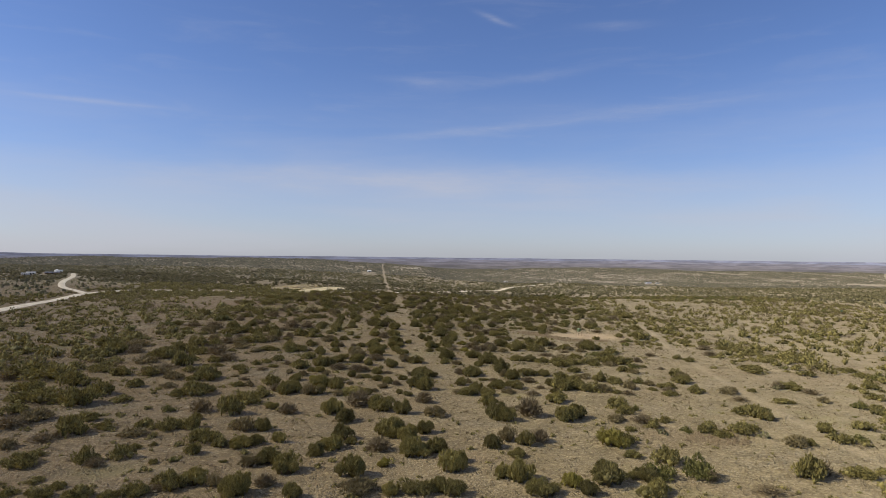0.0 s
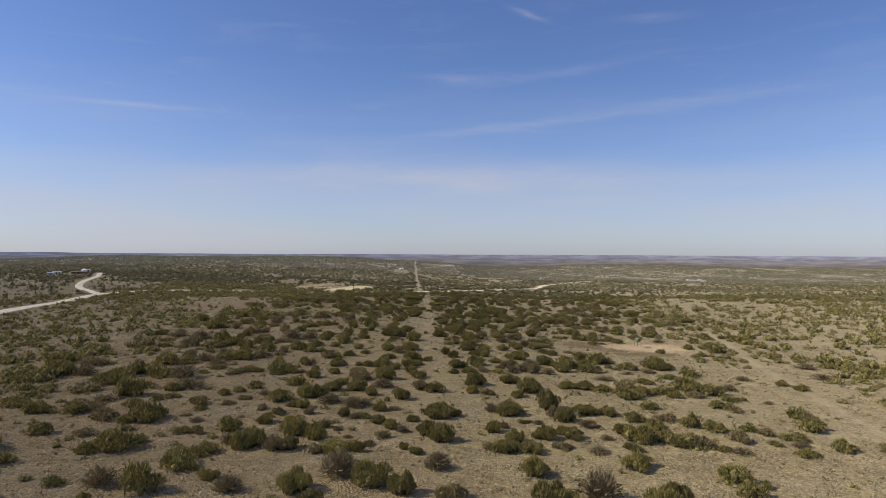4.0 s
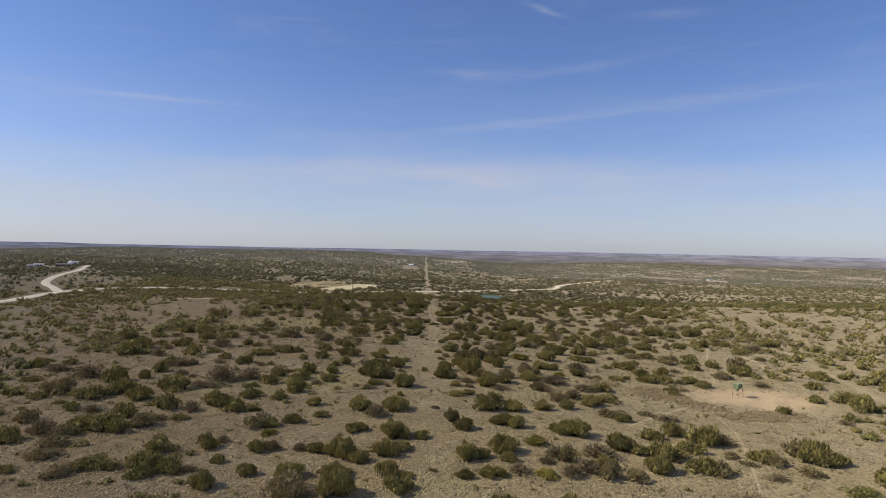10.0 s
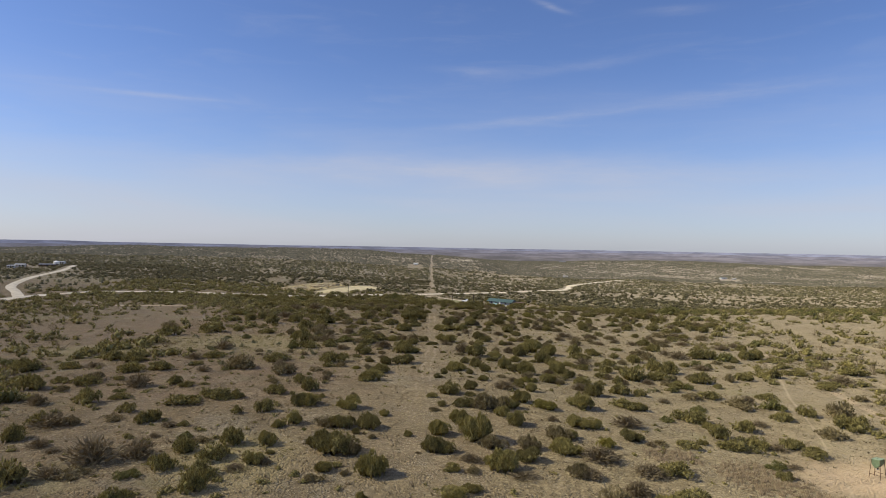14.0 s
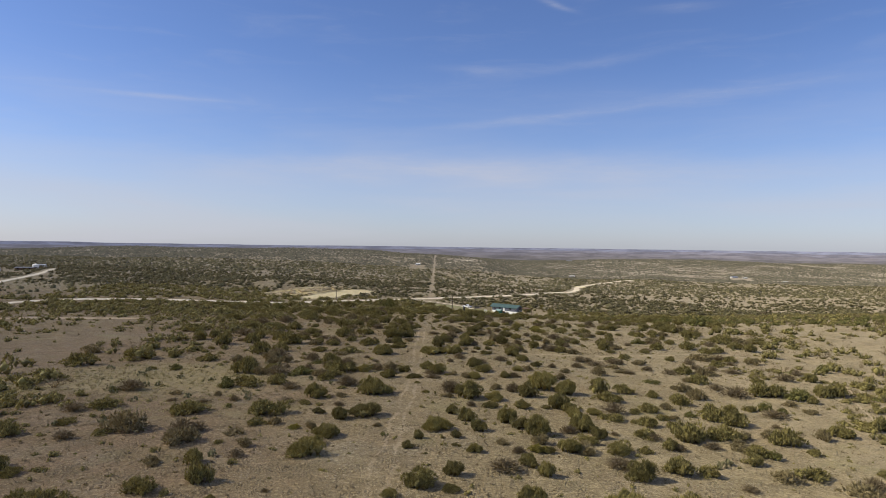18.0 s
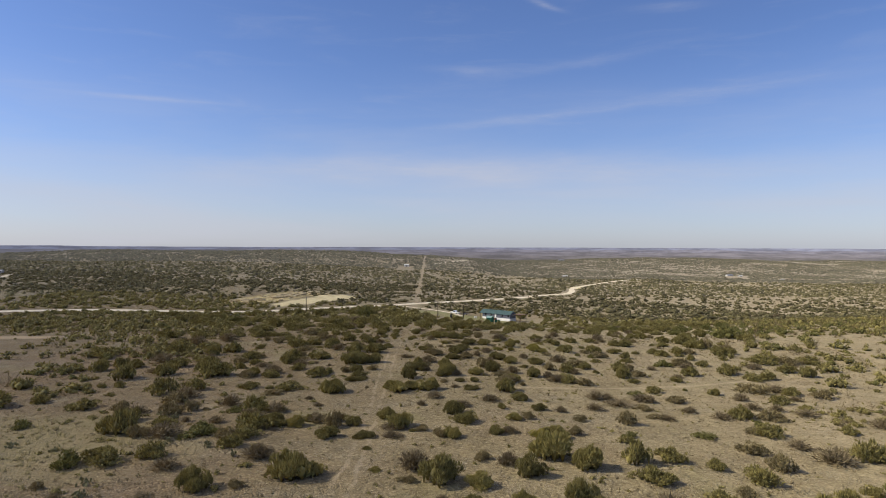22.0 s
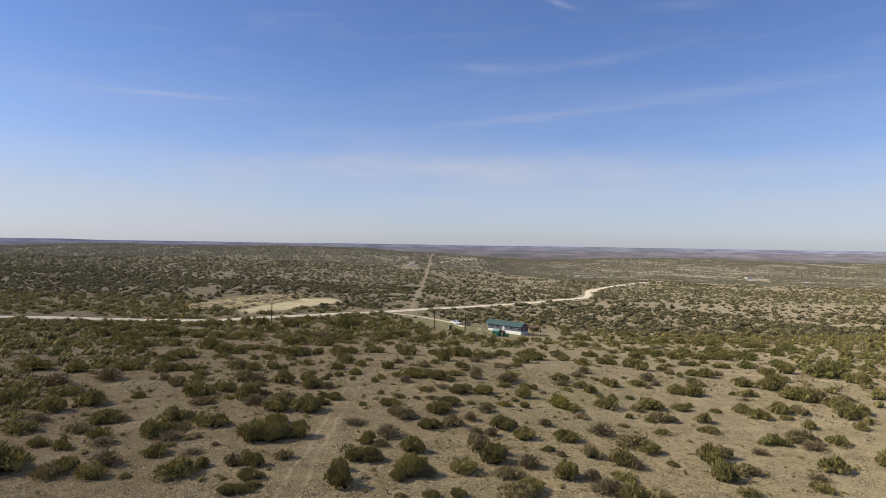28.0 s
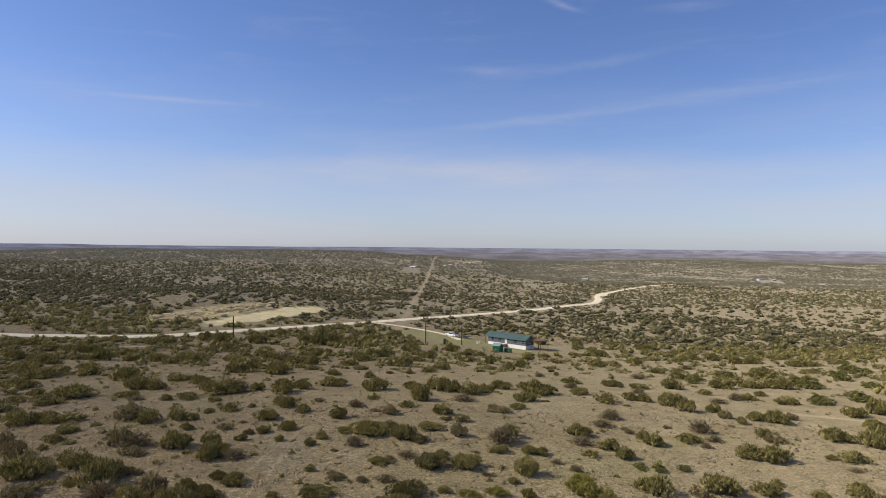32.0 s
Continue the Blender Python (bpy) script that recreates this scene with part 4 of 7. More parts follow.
plant("juniper_bush",
      (20.1, 218.3, 3.1, 2.5), (27.7, 218.7, 2.2, 1.4), (-48.9, 218.7, 3.9, 1.9), (18.3, 220.2, 1.9, 1.6), (34.1, 220.2, 2.6, 1.4), (73.6, 220.2, 4.6, 1.6), (39.8, 220.3, 4.4, 2.6), (51.8, 220.6, 4, 2.5),
      (-4.6, 220.7, 2.3, 1.6), (-53.5, 220.7, 4.1, 2), (26.6, 221.3, 2.9, 2), (44.5, 221.6, 4.2, 2), (-24.7, 222.3, 4.3, 1.7), (-14.1, 222.4, 4.7, 2.1), (11.7, 222.6, 2.3, 1.6), (-1.4, 222.8, 3.9, 1.9),
      (17, 223.1, 2.6, 2.3), (-7.8, 223.5, 1.7, 0.8), (-36.5, 223.6, 4.3, 1.4), (39.3, 225.2, 2.2, 1.1), (36, 225.6, 2.5, 1.5), (9.8, 225.9, 1.7, 1.2), (61.9, 225.9, 4, 1.7), (34.5, 226.9, 1, 0.6))
plant("juniper_bush",
      (31.8, 227.9, 3.2, 1.1), (26.8, 228.1, 2.8, 1.5), (-10.9, 228.5, 1.8, 0.7), (48.9, 229, 3.9, 2.3), (69.2, 229, 3.6, 2.6), (39.3, 229.5, 1.9, 0.9), (29.8, 230.5, 2.2, 0.9), (26.5, 231.2, 2.2, 1.4),
      (46.6, 231.2, 3.9, 2.6), (15.3, 231.3, 2.5, 0.8), (19.9, 231.9, 2.2, 1.2), (23.5, 232.1, 1.3, 0.6), (36.1, 232.1, 1.7, 0.9), (25.3, 232.5, 3, 2.3), (74.9, 232.7, 5, 1.4), (-10.4, 233, 3, 2.1),
      (38.5, 233.8, 3.1, 1.4), (50.9, 235.1, 2.9, 1.8), (16.3, 235.8, 2.7, 1.4), (88.2, 235.9, 6.6, 2.3), (12.3, 236.8, 3.8, 2.7), (-2.4, 236.8, 3.9, 2.6), (-0.6, 237.8, 2.7, 1.4), (55.3, 238, 2.2, 1.1))
plant("juniper_bush",
      (34.1, 238.9, 3.7, 1.7), (21.5, 239.3, 2.8, 2.5), (5.7, 239.4, 1.3, 0.4), (-22.7, 240.6, 4.3, 1.7), (45.8, 240.6, 3.9, 1.8), (28.3, 242.2, 3.3, 2.3), (-18.6, 242.5, 3, 1.8), (68.3, 243.8, 2, 1.6),
      (42.3, 243.9, 2.2, 1.4), (34.1, 244.7, 3.4, 2.7), (24.3, 245.3, 4.7, 2.9), (-11.5, 246.3, 2.6, 1.5), (38.2, 246.3, 3.5, 1.6), (3.8, 246.8, 0.9, 0.4), (64.7, 247.9, 3.5, 2.6), (89.5, 247.9, 5, 1.4),
      (61.9, 248.1, 4.9, 2.9), (73, 249, 3.6, 2.5), (75.8, 250.1, 4.2, 3), (-11.1, 250.4, 3.4, 1.7), (-26.8, 251.1, 4.3, 3.2), (-1.6, 251.3, 2.8, 1.3), (2.9, 251.6, 2.5, 0.8), (13.5, 252.1, 2.4, 1.3))
plant("juniper_bush",
      (35.1, 252.2, 2.1, 1.1), (-44.3, 253, 1.5, 0.7), (19.2, 253.4, 1.7, 1.2), (26.6, 253.5, 3.4, 1.3), (-11.5, 254.2, 4.8, 2.2), (8.7, 254.4, 1, 0.4), (-22.6, 254.4, 3.6, 1.3), (-59.4, 255.8, 5.6, 2.6),
      (6.9, 256.1, 3.2, 2), (-6.4, 256.3, 2.4, 1.3), (-9.4, 256.3, 3.4, 1.6), (-28.2, 256.6, 2.8, 1.8), (0.7, 256.9, 2.1, 1.5), (55.5, 257.9, 4.2, 2), (-5.4, 258.4, 1.2, 1), (15.4, 258.5, 3, 1.4),
      (66.3, 258.8, 2.7, 1.5), (4.9, 260.4, 2.5, 1.6), (22.2, 260.7, 2.2, 0.9), (-37.9, 263, 4.3, 1.5), (78.8, 263.1, 2.9, 2.1), (13.9, 263.2, 2.9, 1.9), (-12.8, 263.3, 2.4, 1.5), (-10.5, 263.8, 1.7, 1.1))
plant("juniper_bush",
      (-52.4, 264, 6.9, 2.7), (-14.4, 264.2, 2.8, 2.5), (55.8, 266.2, 4.2, 2.2), (21.1, 266.3, 1.3, 0.9), (26.4, 266.5, 2, 1), (-46.4, 266.9, 2.9, 1.4), (-38.7, 271.1, 1.7, 0.5), (-31.1, 272.2, 4.1, 2.9),
      (24.2, 272.3, 2.9, 1.2), (65.7, 275.2, 3.9, 1.8), (-27.3, 275.6, 3.3, 2), (-4.7, 275.7, 3, 2.4), (-5.8, 275.7, 3.1, 2), (5, 276.3, 4.5, 1.8), (-42.9, 276.7, 1.6, 0.9), (10.1, 276.8, 3.4, 2.1),
      (-40.2, 276.8, 1.8, 1.2), (-12.6, 277.6, 5.1, 1.4), (7.1, 277.7, 2.7, 1.4), (16.7, 277.8, 1.7, 0.9), (-16.1, 277.8, 1.5, 0.7), (-19.5, 278, 3.3, 1.1), (22.7, 278.2, 3.4, 2.3), (17.8, 278.5, 1.4, 0.6))
plant("juniper_bush",
      (57.8, 280.7, 2.2, 1.4), (47.8, 281.6, 3, 1.4), (72, 282.6, 3.8, 1.7), (-3.4, 283.3, 2.1, 1), (54.1, 283.5, 0.9, 0.6), (-42.6, 283.5, 4.3, 2.9), (15.3, 283.8, 1.6, 0.7), (17.7, 284.4, 1.6, 0.8),
      (-2, 284.4, 2.5, 0.7), (6.3, 285.6, 2.9, 2.4), (-18.3, 286.8, 3.2, 1.6), (-14.9, 286.8, 1.1, 0.6), (-2.7, 287.1, 2.6, 1), (24.8, 287.1, 2.5, 1.4), (-37.1, 287.1, 3.8, 2.3), (-28.4, 287.2, 6, 3.1),
      (34.7, 287.3, 3, 1.6), (-9.9, 287.4, 3.9, 1.9), (11.8, 287.6, 1.7, 1.2), (-21.9, 288.3, 2.6, 1.7), (13.2, 289, 3.1, 2.2), (46.9, 289, 2.3, 1), (5.7, 289.3, 1.7, 1.6), (-8.6, 289.8, 1.5, 1.7))
plant("juniper_bush",
      (-3.7, 290.5, 2.4, 1.6), (-51.2, 290.6, 3.2, 2.3), (18.6, 290.9, 2.9, 1.4), (29.1, 291.4, 2.7, 1.8), (55.6, 291.6, 2.9, 1.2), (35.2, 291.8, 3, 0.9), (7.3, 292.7, 3.6, 1.7), (-33.2, 292.8, 2, 2),
      (46.3, 293.2, 2.9, 3), (-15.1, 293.2, 2.7, 1.4), (-46.2, 293.8, 3.2, 1.8), (-48.8, 294.4, 2.7, 2.4), (21.5, 294.5, 2.7, 2.2), (-26.2, 294.5, 1.8, 1.3), (71.3, 295.1, 5.2, 1.6), (-29.4, 295.6, 2.3, 1.1),
      (74.3, 295.6, 3.7, 2.3), (-38.7, 295.7, 4.1, 1.9), (36.1, 296, 2.9, 2.2), (12.7, 296.1, 2.5, 1.9), (-53.4, 296.5, 2, 2.2), (41.9, 296.7, 1.3, 0.8), (60.5, 297.6, 3.4, 2.3), (7.3, 298.2, 1.9, 1.6))
plant("juniper_bush",
      (-5.5, 298.2, 4.7, 2.5), (83.7, 298.4, 3.4, 2.8), (-3.4, 298.6, 3.3, 2), (46.9, 298.6, 3.1, 2.8), (28.3, 299.2, 1.7, 0.6), (-24.7, 299.3, 2.6, 1.1), (-2.1, 299.4, 1.4, 0.9), (-18.5, 299.7, 3.3, 2.2),
      (-1.2, 299.8, 2.4, 2.1), (68.9, 300, 4.3, 2.6), (40.6, 300.9, 3.1, 1.6), (-35.3, 301, 4.8, 1.4), (-17.7, 301.3, 2.6, 1.2), (81.9, 302.7, 4, 2.1), (26, 303.2, 2.4, 1.5), (31.3, 303.7, 3.1, 1.4),
      (-13.2, 303.9, 4.4, 2.1), (-5.3, 304.7, 2.9, 1.5), (14.3, 305.4, 2.8, 1.3), (-27.8, 305.5, 4.4, 1.6), (-18.8, 305.7, 3.5, 2.1), (23.6, 307, 3.2, 1.5), (-59.5, 307, 7.2, 2), (67.2, 308.3, 3, 1.6))
plant("juniper_bush",
      (44.8, 309.6, 2.3, 0.9), (-37.2, 310, 3.4, 2.2), (-2.5, 311.1, 3.8, 2.3), (-7, 311.1, 3.5, 2.4), (40.4, 311.7, 1.6, 0.6), (52.1, 311.9, 2.9, 1.2), (82.5, 312.1, 7.3, 2.7), (15.1, 312.6, 3.4, 1.6),
      (-4.1, 313, 2, 1.5), (-33.9, 313.6, 4, 2.5), (92.9, 313.6, 5.8, 2.2), (-46, 313.6, 4.6, 2.3), (-1.7, 314.8, 2.3, 1), (4.2, 314.9, 1, 0.7), (74.4, 315, 2.4, 1.5), (-3.6, 315.1, 1.8, 1.6),
      (67.3, 315.1, 2.3, 1.6), (7.8, 315.9, 3.1, 0.9), (16.3, 316.6, 3.3, 1.3), (-15.5, 316.6, 1.3, 0.6), (42.6, 316.6, 1.3, 0.9), (53.5, 316.9, 2.6, 1.9), (-13.1, 317, 3.5, 2.5), (19.7, 317.5, 1.2, 0.7))
plant("juniper_bush",
      (-29.4, 317.5, 2, 1.1), (-0.3, 318, 2.4, 1.1), (-21.2, 318.5, 4.7, 2.6), (34.7, 318.7, 2.9, 1), (-12.8, 318.9, 2.6, 2), (-41.8, 319.1, 5.8, 1.6), (-2.4, 319.3, 1.5, 0.8), (66.4, 319.5, 2.3, 0.9),
      (62.6, 319.8, 3.7, 1.7), (26.5, 320.8, 1.2, 0.6), (76.7, 320.9, 4.5, 2.3), (40.6, 321.7, 3.7, 2), (-17.9, 321.7, 3.8, 2), (6.1, 321.9, 1.1, 0.7), (57.5, 322.9, 2.1, 0.8), (47.6, 323.3, 4.2, 2.2),
      (61.4, 323.3, 3.2, 1.5), (67.2, 323.3, 3.9, 2), (28.2, 323.6, 2.5, 1.9), (52.3, 323.6, 3, 1.4), (80.3, 323.9, 3.1, 2), (18, 324.2, 3.4, 1.4), (12.7, 324.2, 1.9, 0.8), (21.6, 324.5, 3.1, 1.4))
plant("juniper_bush",
      (-5.6, 325.2, 3, 1.8), (-4.6, 325.8, 1.7, 1.7), (54.5, 325.8, 1.4, 0.9), (19.1, 326.6, 1.9, 1), (-25, 327, 1.1, 0.7), (78.7, 327.2, 4.7, 1.8), (7.3, 327.9, 0.8, 0.3), (-10.6, 328.1, 3.2, 2.2),
      (-7.1, 329.4, 2.3, 2.1), (-25.7, 329.8, 2.4, 1), (4.1, 329.8, 1.3, 1), (25.7, 330.1, 2, 0.9), (30.5, 330.4, 1.7, 0.8), (29, 330.5, 1.7, 1), (0.2, 331.4, 1.1, 0.7), (-4.4, 331.4, 1.4, 0.8),
      (75.7, 331.7, 4.3, 2.8), (36.3, 331.8, 2.1, 0.8), (16.3, 331.9, 2.1, 1), (40.2, 331.9, 2.1, 1.6), (4.9, 332.4, 1.3, 0.9), (57.7, 332.9, 4.2, 2.5), (14.5, 333, 2.8, 1.7), (74.5, 333.6, 4.8, 2.5))
plant("juniper_bush",
      (-26.5, 333.8, 2.5, 1), (67.7, 334, 4.1, 1.4), (10.3, 334.3, 4.2, 1.7), (65, 334.3, 1.3, 0.8), (55.5, 334.4, 3.1, 2), (-2.9, 334.7, 1.8, 0.9), (7.1, 334.9, 1.8, 0.8), (39.3, 335, 2.9, 1.5),
      (-12.7, 335.6, 1.6, 1), (12.5, 335.9, 1.8, 1.3), (-0.2, 336.4, 2.2, 1.1), (27.2, 336.9, 2.2, 1.6), (-24.9, 336.9, 1.3, 0.5), (17.3, 337.9, 3.3, 0.9), (45.6, 338, 2.7, 1.7), (-36, 338.1, 4.5, 2),
      (-51.3, 338.4, 4.1, 2.2), (-29.6, 339.1, 3.9, 1.2), (-19.1, 339.2, 3.3, 1.7), (-32.6, 339.2, 4, 1.5), (-44.7, 339.2, 4, 1.7), (-60.1, 339.5, 6.1, 2.4), (50.5, 339.9, 3.2, 1.3), (-42, 339.9, 3.4, 1.7))
plant("juniper_bush",
      (36.5, 340.3, 3.1, 1.8), (-14.1, 340.4, 1.6, 1), (44.9, 340.5, 2, 1.4), (-16.1, 340.7, 2.9, 2), (-4.2, 341.1, 2.8, 1.5), (74.9, 341.5, 5.4, 3.1), (5, 342, 2.3, 1.5), (-22.8, 342.5, 4.3, 1.3),
      (19.3, 342.8, 1.6, 0.5), (70.8, 343.1, 4, 2.1), (61.5, 343.7, 2.2, 1.5), (-13.6, 344.6, 1.5, 0.7), (-0.7, 345.1, 2.3, 1.2), (-11.3, 345.9, 3.2, 1.2), (18.5, 346.4, 2.8, 1.5), (-8.8, 348.1, 1.2, 0.7),
      (-4.1, 348.9, 3.4, 1.8), (13.4, 349.7, 2.1, 1.1), (96.1, 350, 5.2, 2.7), (81.1, 350.5, 4, 1.8), (-40.7, 350.6, 4.5, 1.6), (61.9, 350.8, 1.9, 1.3), (-46.3, 351.7, 3.1, 1.2), (-16, 352.7, 2.3, 0.9))
plant("juniper_bush",
      (68, 352.9, 3.8, 2.3), (-23.7, 353.4, 1.7, 1.2), (66, 353.9, 3.8, 1.7), (29.8, 354.4, 2.7, 1), (7.7, 354.9, 2.2, 0.7), (-20.9, 355.1, 3.8, 1.1), (-39.9, 355.3, 6.2, 2.3), (-31.3, 356.1, 3.5, 1.1),
      (15.1, 356.2, 3.6, 2.8), (-47.3, 358.3, 2.8, 1.3), (56.9, 358.8, 3.4, 2.6), (61.3, 359, 3, 1.9), (83, 359.3, 3.8, 2), (-7.6, 359.4, 4.3, 2.4), (-16.8, 359.4, 5.8, 2.5), (48, 360.3, 1.4, 0.4),
      (31.8, 361.3, 3.8, 1.7), (35, 361.3, 1.3, 0.4), (88.4, 361.6, 3.9, 3), (-12.6, 362.1, 2.5, 1.5), (45, 363, 4.4, 1.7), (-5.4, 363.3, 3, 1.7), (55.8, 363.6, 4.5, 2.4), (-30.8, 364.2, 3.2, 2))
plant("juniper_bush",
      (6.9, 364.5, 4.4, 2.3), (-33.5, 364.6, 4.9, 2.5), (-21.7, 364.7, 4.7, 1.6), (-55.3, 364.7, 5.9, 2), (22.6, 365, 4.8, 2.2), (52.3, 366, 2.6, 1.6), (18.8, 366.3, 3.9, 2.6), (50.1, 366.5, 3.1, 1.7),
      (12.9, 367.1, 3, 1.5), (-1, 367.5, 4.5, 1.8), (20.7, 368.4, 2.5, 1.2), (25.6, 368.7, 4, 1.4), (16.7, 369.1, 4.5, 2.1), (34.6, 369.2, 6, 2.6), (77.7, 369.5, 4.5, 1.8), (42.2, 370.5, 3.6, 1.5),
      (-25.7, 370.6, 3.3, 1.7), (28.4, 372.6, 3.6, 1.7), (73.1, 373.2, 3.4, 1.3), (-41.6, 374.1, 4.8, 2.9), (-31.1, 374.6, 4.6, 1.3), (-59.3, 376.3, 6.4, 2.2), (32.9, 377.1, 2, 1.1), (66.9, 378, 2.9, 1.3))
plant("juniper_bush",
      (77.5, 378.4, 2.4, 1.2), (3.6, 380.2, 2, 2), (-52.6, 381.6, 5.8, 2), (-59.5, 381.7, 6.6, 1.9), (-4.1, 382.6, 2.9, 1.3), (56.1, 382.7, 4.7, 1.4), (-15.5, 382.9, 4.1, 1.2), (52, 384.3, 4.1, 1.5),
      (51, 384.5, 3.5, 1.8), (63.4, 384.9, 4.8, 2.5), (-69.1, 386.3, 8.4, 2.4), (74.9, 388.5, 6.4, 3.2), (6.4, 389.2, 1.7, 0.8), (-57.8, 390.3, 5.5, 1.6), (10.5, 390.4, 2.2, 1.2), (87.4, 390.9, 6.7, 3.3),
      (-10.1, 391.3, 3.7, 1.1), (82.1, 391.9, 7.3, 2.2), (-25.5, 392.1, 7, 2), (14.4, 394.5, 4.3, 1.3), (-13.9, 394.5, 3.8, 1.1), (-23.9, 394.6, 5.2, 2.1), (-0.5, 395.6, 3.8, 1.1), (-71.5, 398.8, 4.6, 1.7))
plant("juniper_bush",
      (-74.2, 399, 6.1, 2.8), (96.3, 401.1, 4.4, 2.5), (16.7, 401.4, 4.5, 2.1), (-46.4, 402.3, 5.7, 2), (43.1, 402.5, 1.6, 1.2), (-29.9, 402.5, 4.8, 1.7), (-78.9, 402.8, 4, 2), (-4.4, 403.2, 4.7, 1.7),
      (-17.8, 404, 6.1, 2.4), (74.9, 404.1, 4.9, 2), (-85.5, 404.5, 5.7, 3), (8, 404.8, 4.7, 2.9), (-41.5, 406.4, 6.5, 2.5), (72, 406.8, 5, 2.6), (-56.9, 407, 6, 2.7), (-46.9, 407.7, 4.5, 1.6),
      (-51.8, 408, 6.7, 2.3), (27.9, 408.5, 4.1, 1.1), (-45.2, 408.6, 6.6, 2.3), (-34.2, 408.7, 5.1, 1.8), (-24.9, 410, 5.7, 3), (32.9, 412.2, 3.5, 2.5), (94.9, 413.8, 9.3, 3.4), (-2.9, 415.3, 5.7, 2))
plant("juniper_bush",
      (-65.3, 417.5, 5.7, 2.4), (-16, 419.2, 6, 3.1), (-81.6, 419.7, 6.9, 2.4), (10.2, 420.4, 3.7, 1.8), (-77.7, 420.7, 6.8, 3.1), (71.3, 421.4, 5.4, 2.2), (-87.2, 421.4, 6.2, 2.6), (111.6, 422.1, 4.2, 1.9),
      (125.7, 423, 3.5, 1.4), (-30.9, 424.6, 7.1, 2.7), (78.7, 426.3, 4.8, 1.4), (-14.7, 426.8, 4.7, 2.3), (-2.5, 427.6, 4.6, 2.9), (-46.7, 427.8, 4.9, 2.1), (-101.9, 429, 7.5, 2.1), (1.1, 429.5, 4.7, 3),
      (-97.9, 430.2, 7.5, 2.1), (22.7, 430.3, 5.4, 1.6), (12.5, 431.8, 5.5, 2.9), (-44.7, 432.7, 5, 2.9), (58.8, 434.1, 7.3, 2.5), (65.2, 437.7, 5, 1.4), (121.5, 441.3, 7.5, 2.1), (117.9, 442.1, 7.5, 2.6))
plant("juniper_bush",
      (-43.7, 443.6, 5.3, 1.6), (-68.7, 444.2, 11.1, 3.1), (-82.5, 444.2, 7.6, 2.1), (41.3, 445.8, 4.3, 2.3), (23.7, 448.7, 5.2, 2.6), (27.2, 450.4, 3.5, 1.7), (74.3, 450.7, 7.2, 2.5), (5.4, 451.9, 7, 2.8),
      (109.8, 452.4, 6.7, 3.2), (104.8, 452.5, 5.7, 3.6), (48.1, 459.1, 5.5, 1.5), (18.4, 459.6, 5.5, 2.7), (-19, 459.8, 4.6, 1.8), (-12.6, 459.9, 8.3, 2.3), (92.6, 461.5, 5.8, 2.1), (101.9, 462.4, 6.9, 3.7),
      (96.6, 465.2, 5, 3.1), (124.1, 465.7, 8.3, 2.3), (58.5, 467.3, 4.8, 2.2), (67.3, 469.2, 6.8, 3.2), (160.3, 475.8, 4.2, 1.4), (124.9, 478.9, 5.5, 3), (145.8, 483.7, 5.8, 2.2), (89.5, 494.2, 8.8, 3.5))
plant("juniper_bush",
      (149.5, 498, 6.1, 2.8), (65.2, 498.8, 5.5, 2.5), (81, 502.3, 9, 2.7), (66.4, 505.4, 7.1, 3.5), (50.5, 531.6, 5.2, 2.6), (177.2, 535.9, 5.8, 2.9), (43.6, 538.1, 5.8, 2.9), (37.4, 538.7, 5.3, 2.6),
      (192.2, 549.2, 6.1, 3), (165.9, 549.9, 5.9, 2.4), (179.4, 561, 7.7, 2.9))
plant("bare_shrub",
      (32.7, 52.6, 2.6, 0.9), (29.1, 55.6, 1.5, 1.6), (-20, 55.8, 2.2, 0.9), (-11.3, 56.4, 1.9, 1.2), (41.1, 57.5, 2.3, 1.7), (-28.5, 62, 1.9, 1.1), (-1.6, 66.2, 2.5, 1.6), (16, 68.2, 2.3, 1.6),
      (-37.8, 70.6, 2.9, 1), (-36.9, 71.5, 1.3, 0.9), (-44.5, 76, 4, 1.6), (30.9, 76.3, 2.7, 1.3), (17.3, 80, 3.4, 2.7), (-13.7, 82.3, 2.3, 1.7), (-25.1, 83.5, 2.8, 2.1), (-4.8, 85.9, 3.5, 2.6),
      (49.3, 86.3, 2.7, 0.8), (4.1, 87.5, 2.4, 1.8), (63.3, 91.1, 3, 1.1), (34.7, 91.2, 2.2, 0.8), (20.6, 92.4, 2.1, 0.8), (41.6, 92.7, 1.8, 1), (60.2, 94.7, 2.3, 1.6), (-17.9, 95.3, 1.7, 1.4))
plant("bare_shrub",
      (22.7, 96.7, 1.4, 0.6), (-5.6, 97.1, 1.1, 0.4), (0.3, 99.7, 1.4, 0.9), (21.9, 101.6, 2.4, 1), (-60.4, 103, 3.3, 1.8), (16.3, 103.2, 1.3, 0.6), (-24.2, 103.4, 1.6, 0.8), (-19.5, 105.2, 0.9, 0.4),
      (11.2, 109.1, 1.6, 1.5), (-1.2, 109.9, 1.6, 0.6), (-6.7, 111, 3, 1.6), (-23.1, 111.4, 2.1, 0.8), (48.8, 111.9, 1.6, 0.6), (-5.3, 112, 2.3, 1.1), (-10, 113.1, 3.4, 1.2), (-40, 113.3, 3.5, 1.1),
      (-19.6, 116.7, 1.8, 0.9), (-31.6, 120.7, 4, 1.8), (47.8, 121, 2.1, 1.3), (-3.7, 123.2, 3.1, 1.4), (-34.8, 127.1, 4.3, 2.6), (31.4, 128.6, 3.4, 0.9), (53.9, 129.1, 2.8, 1), (67.9, 130.4, 4, 1.4))
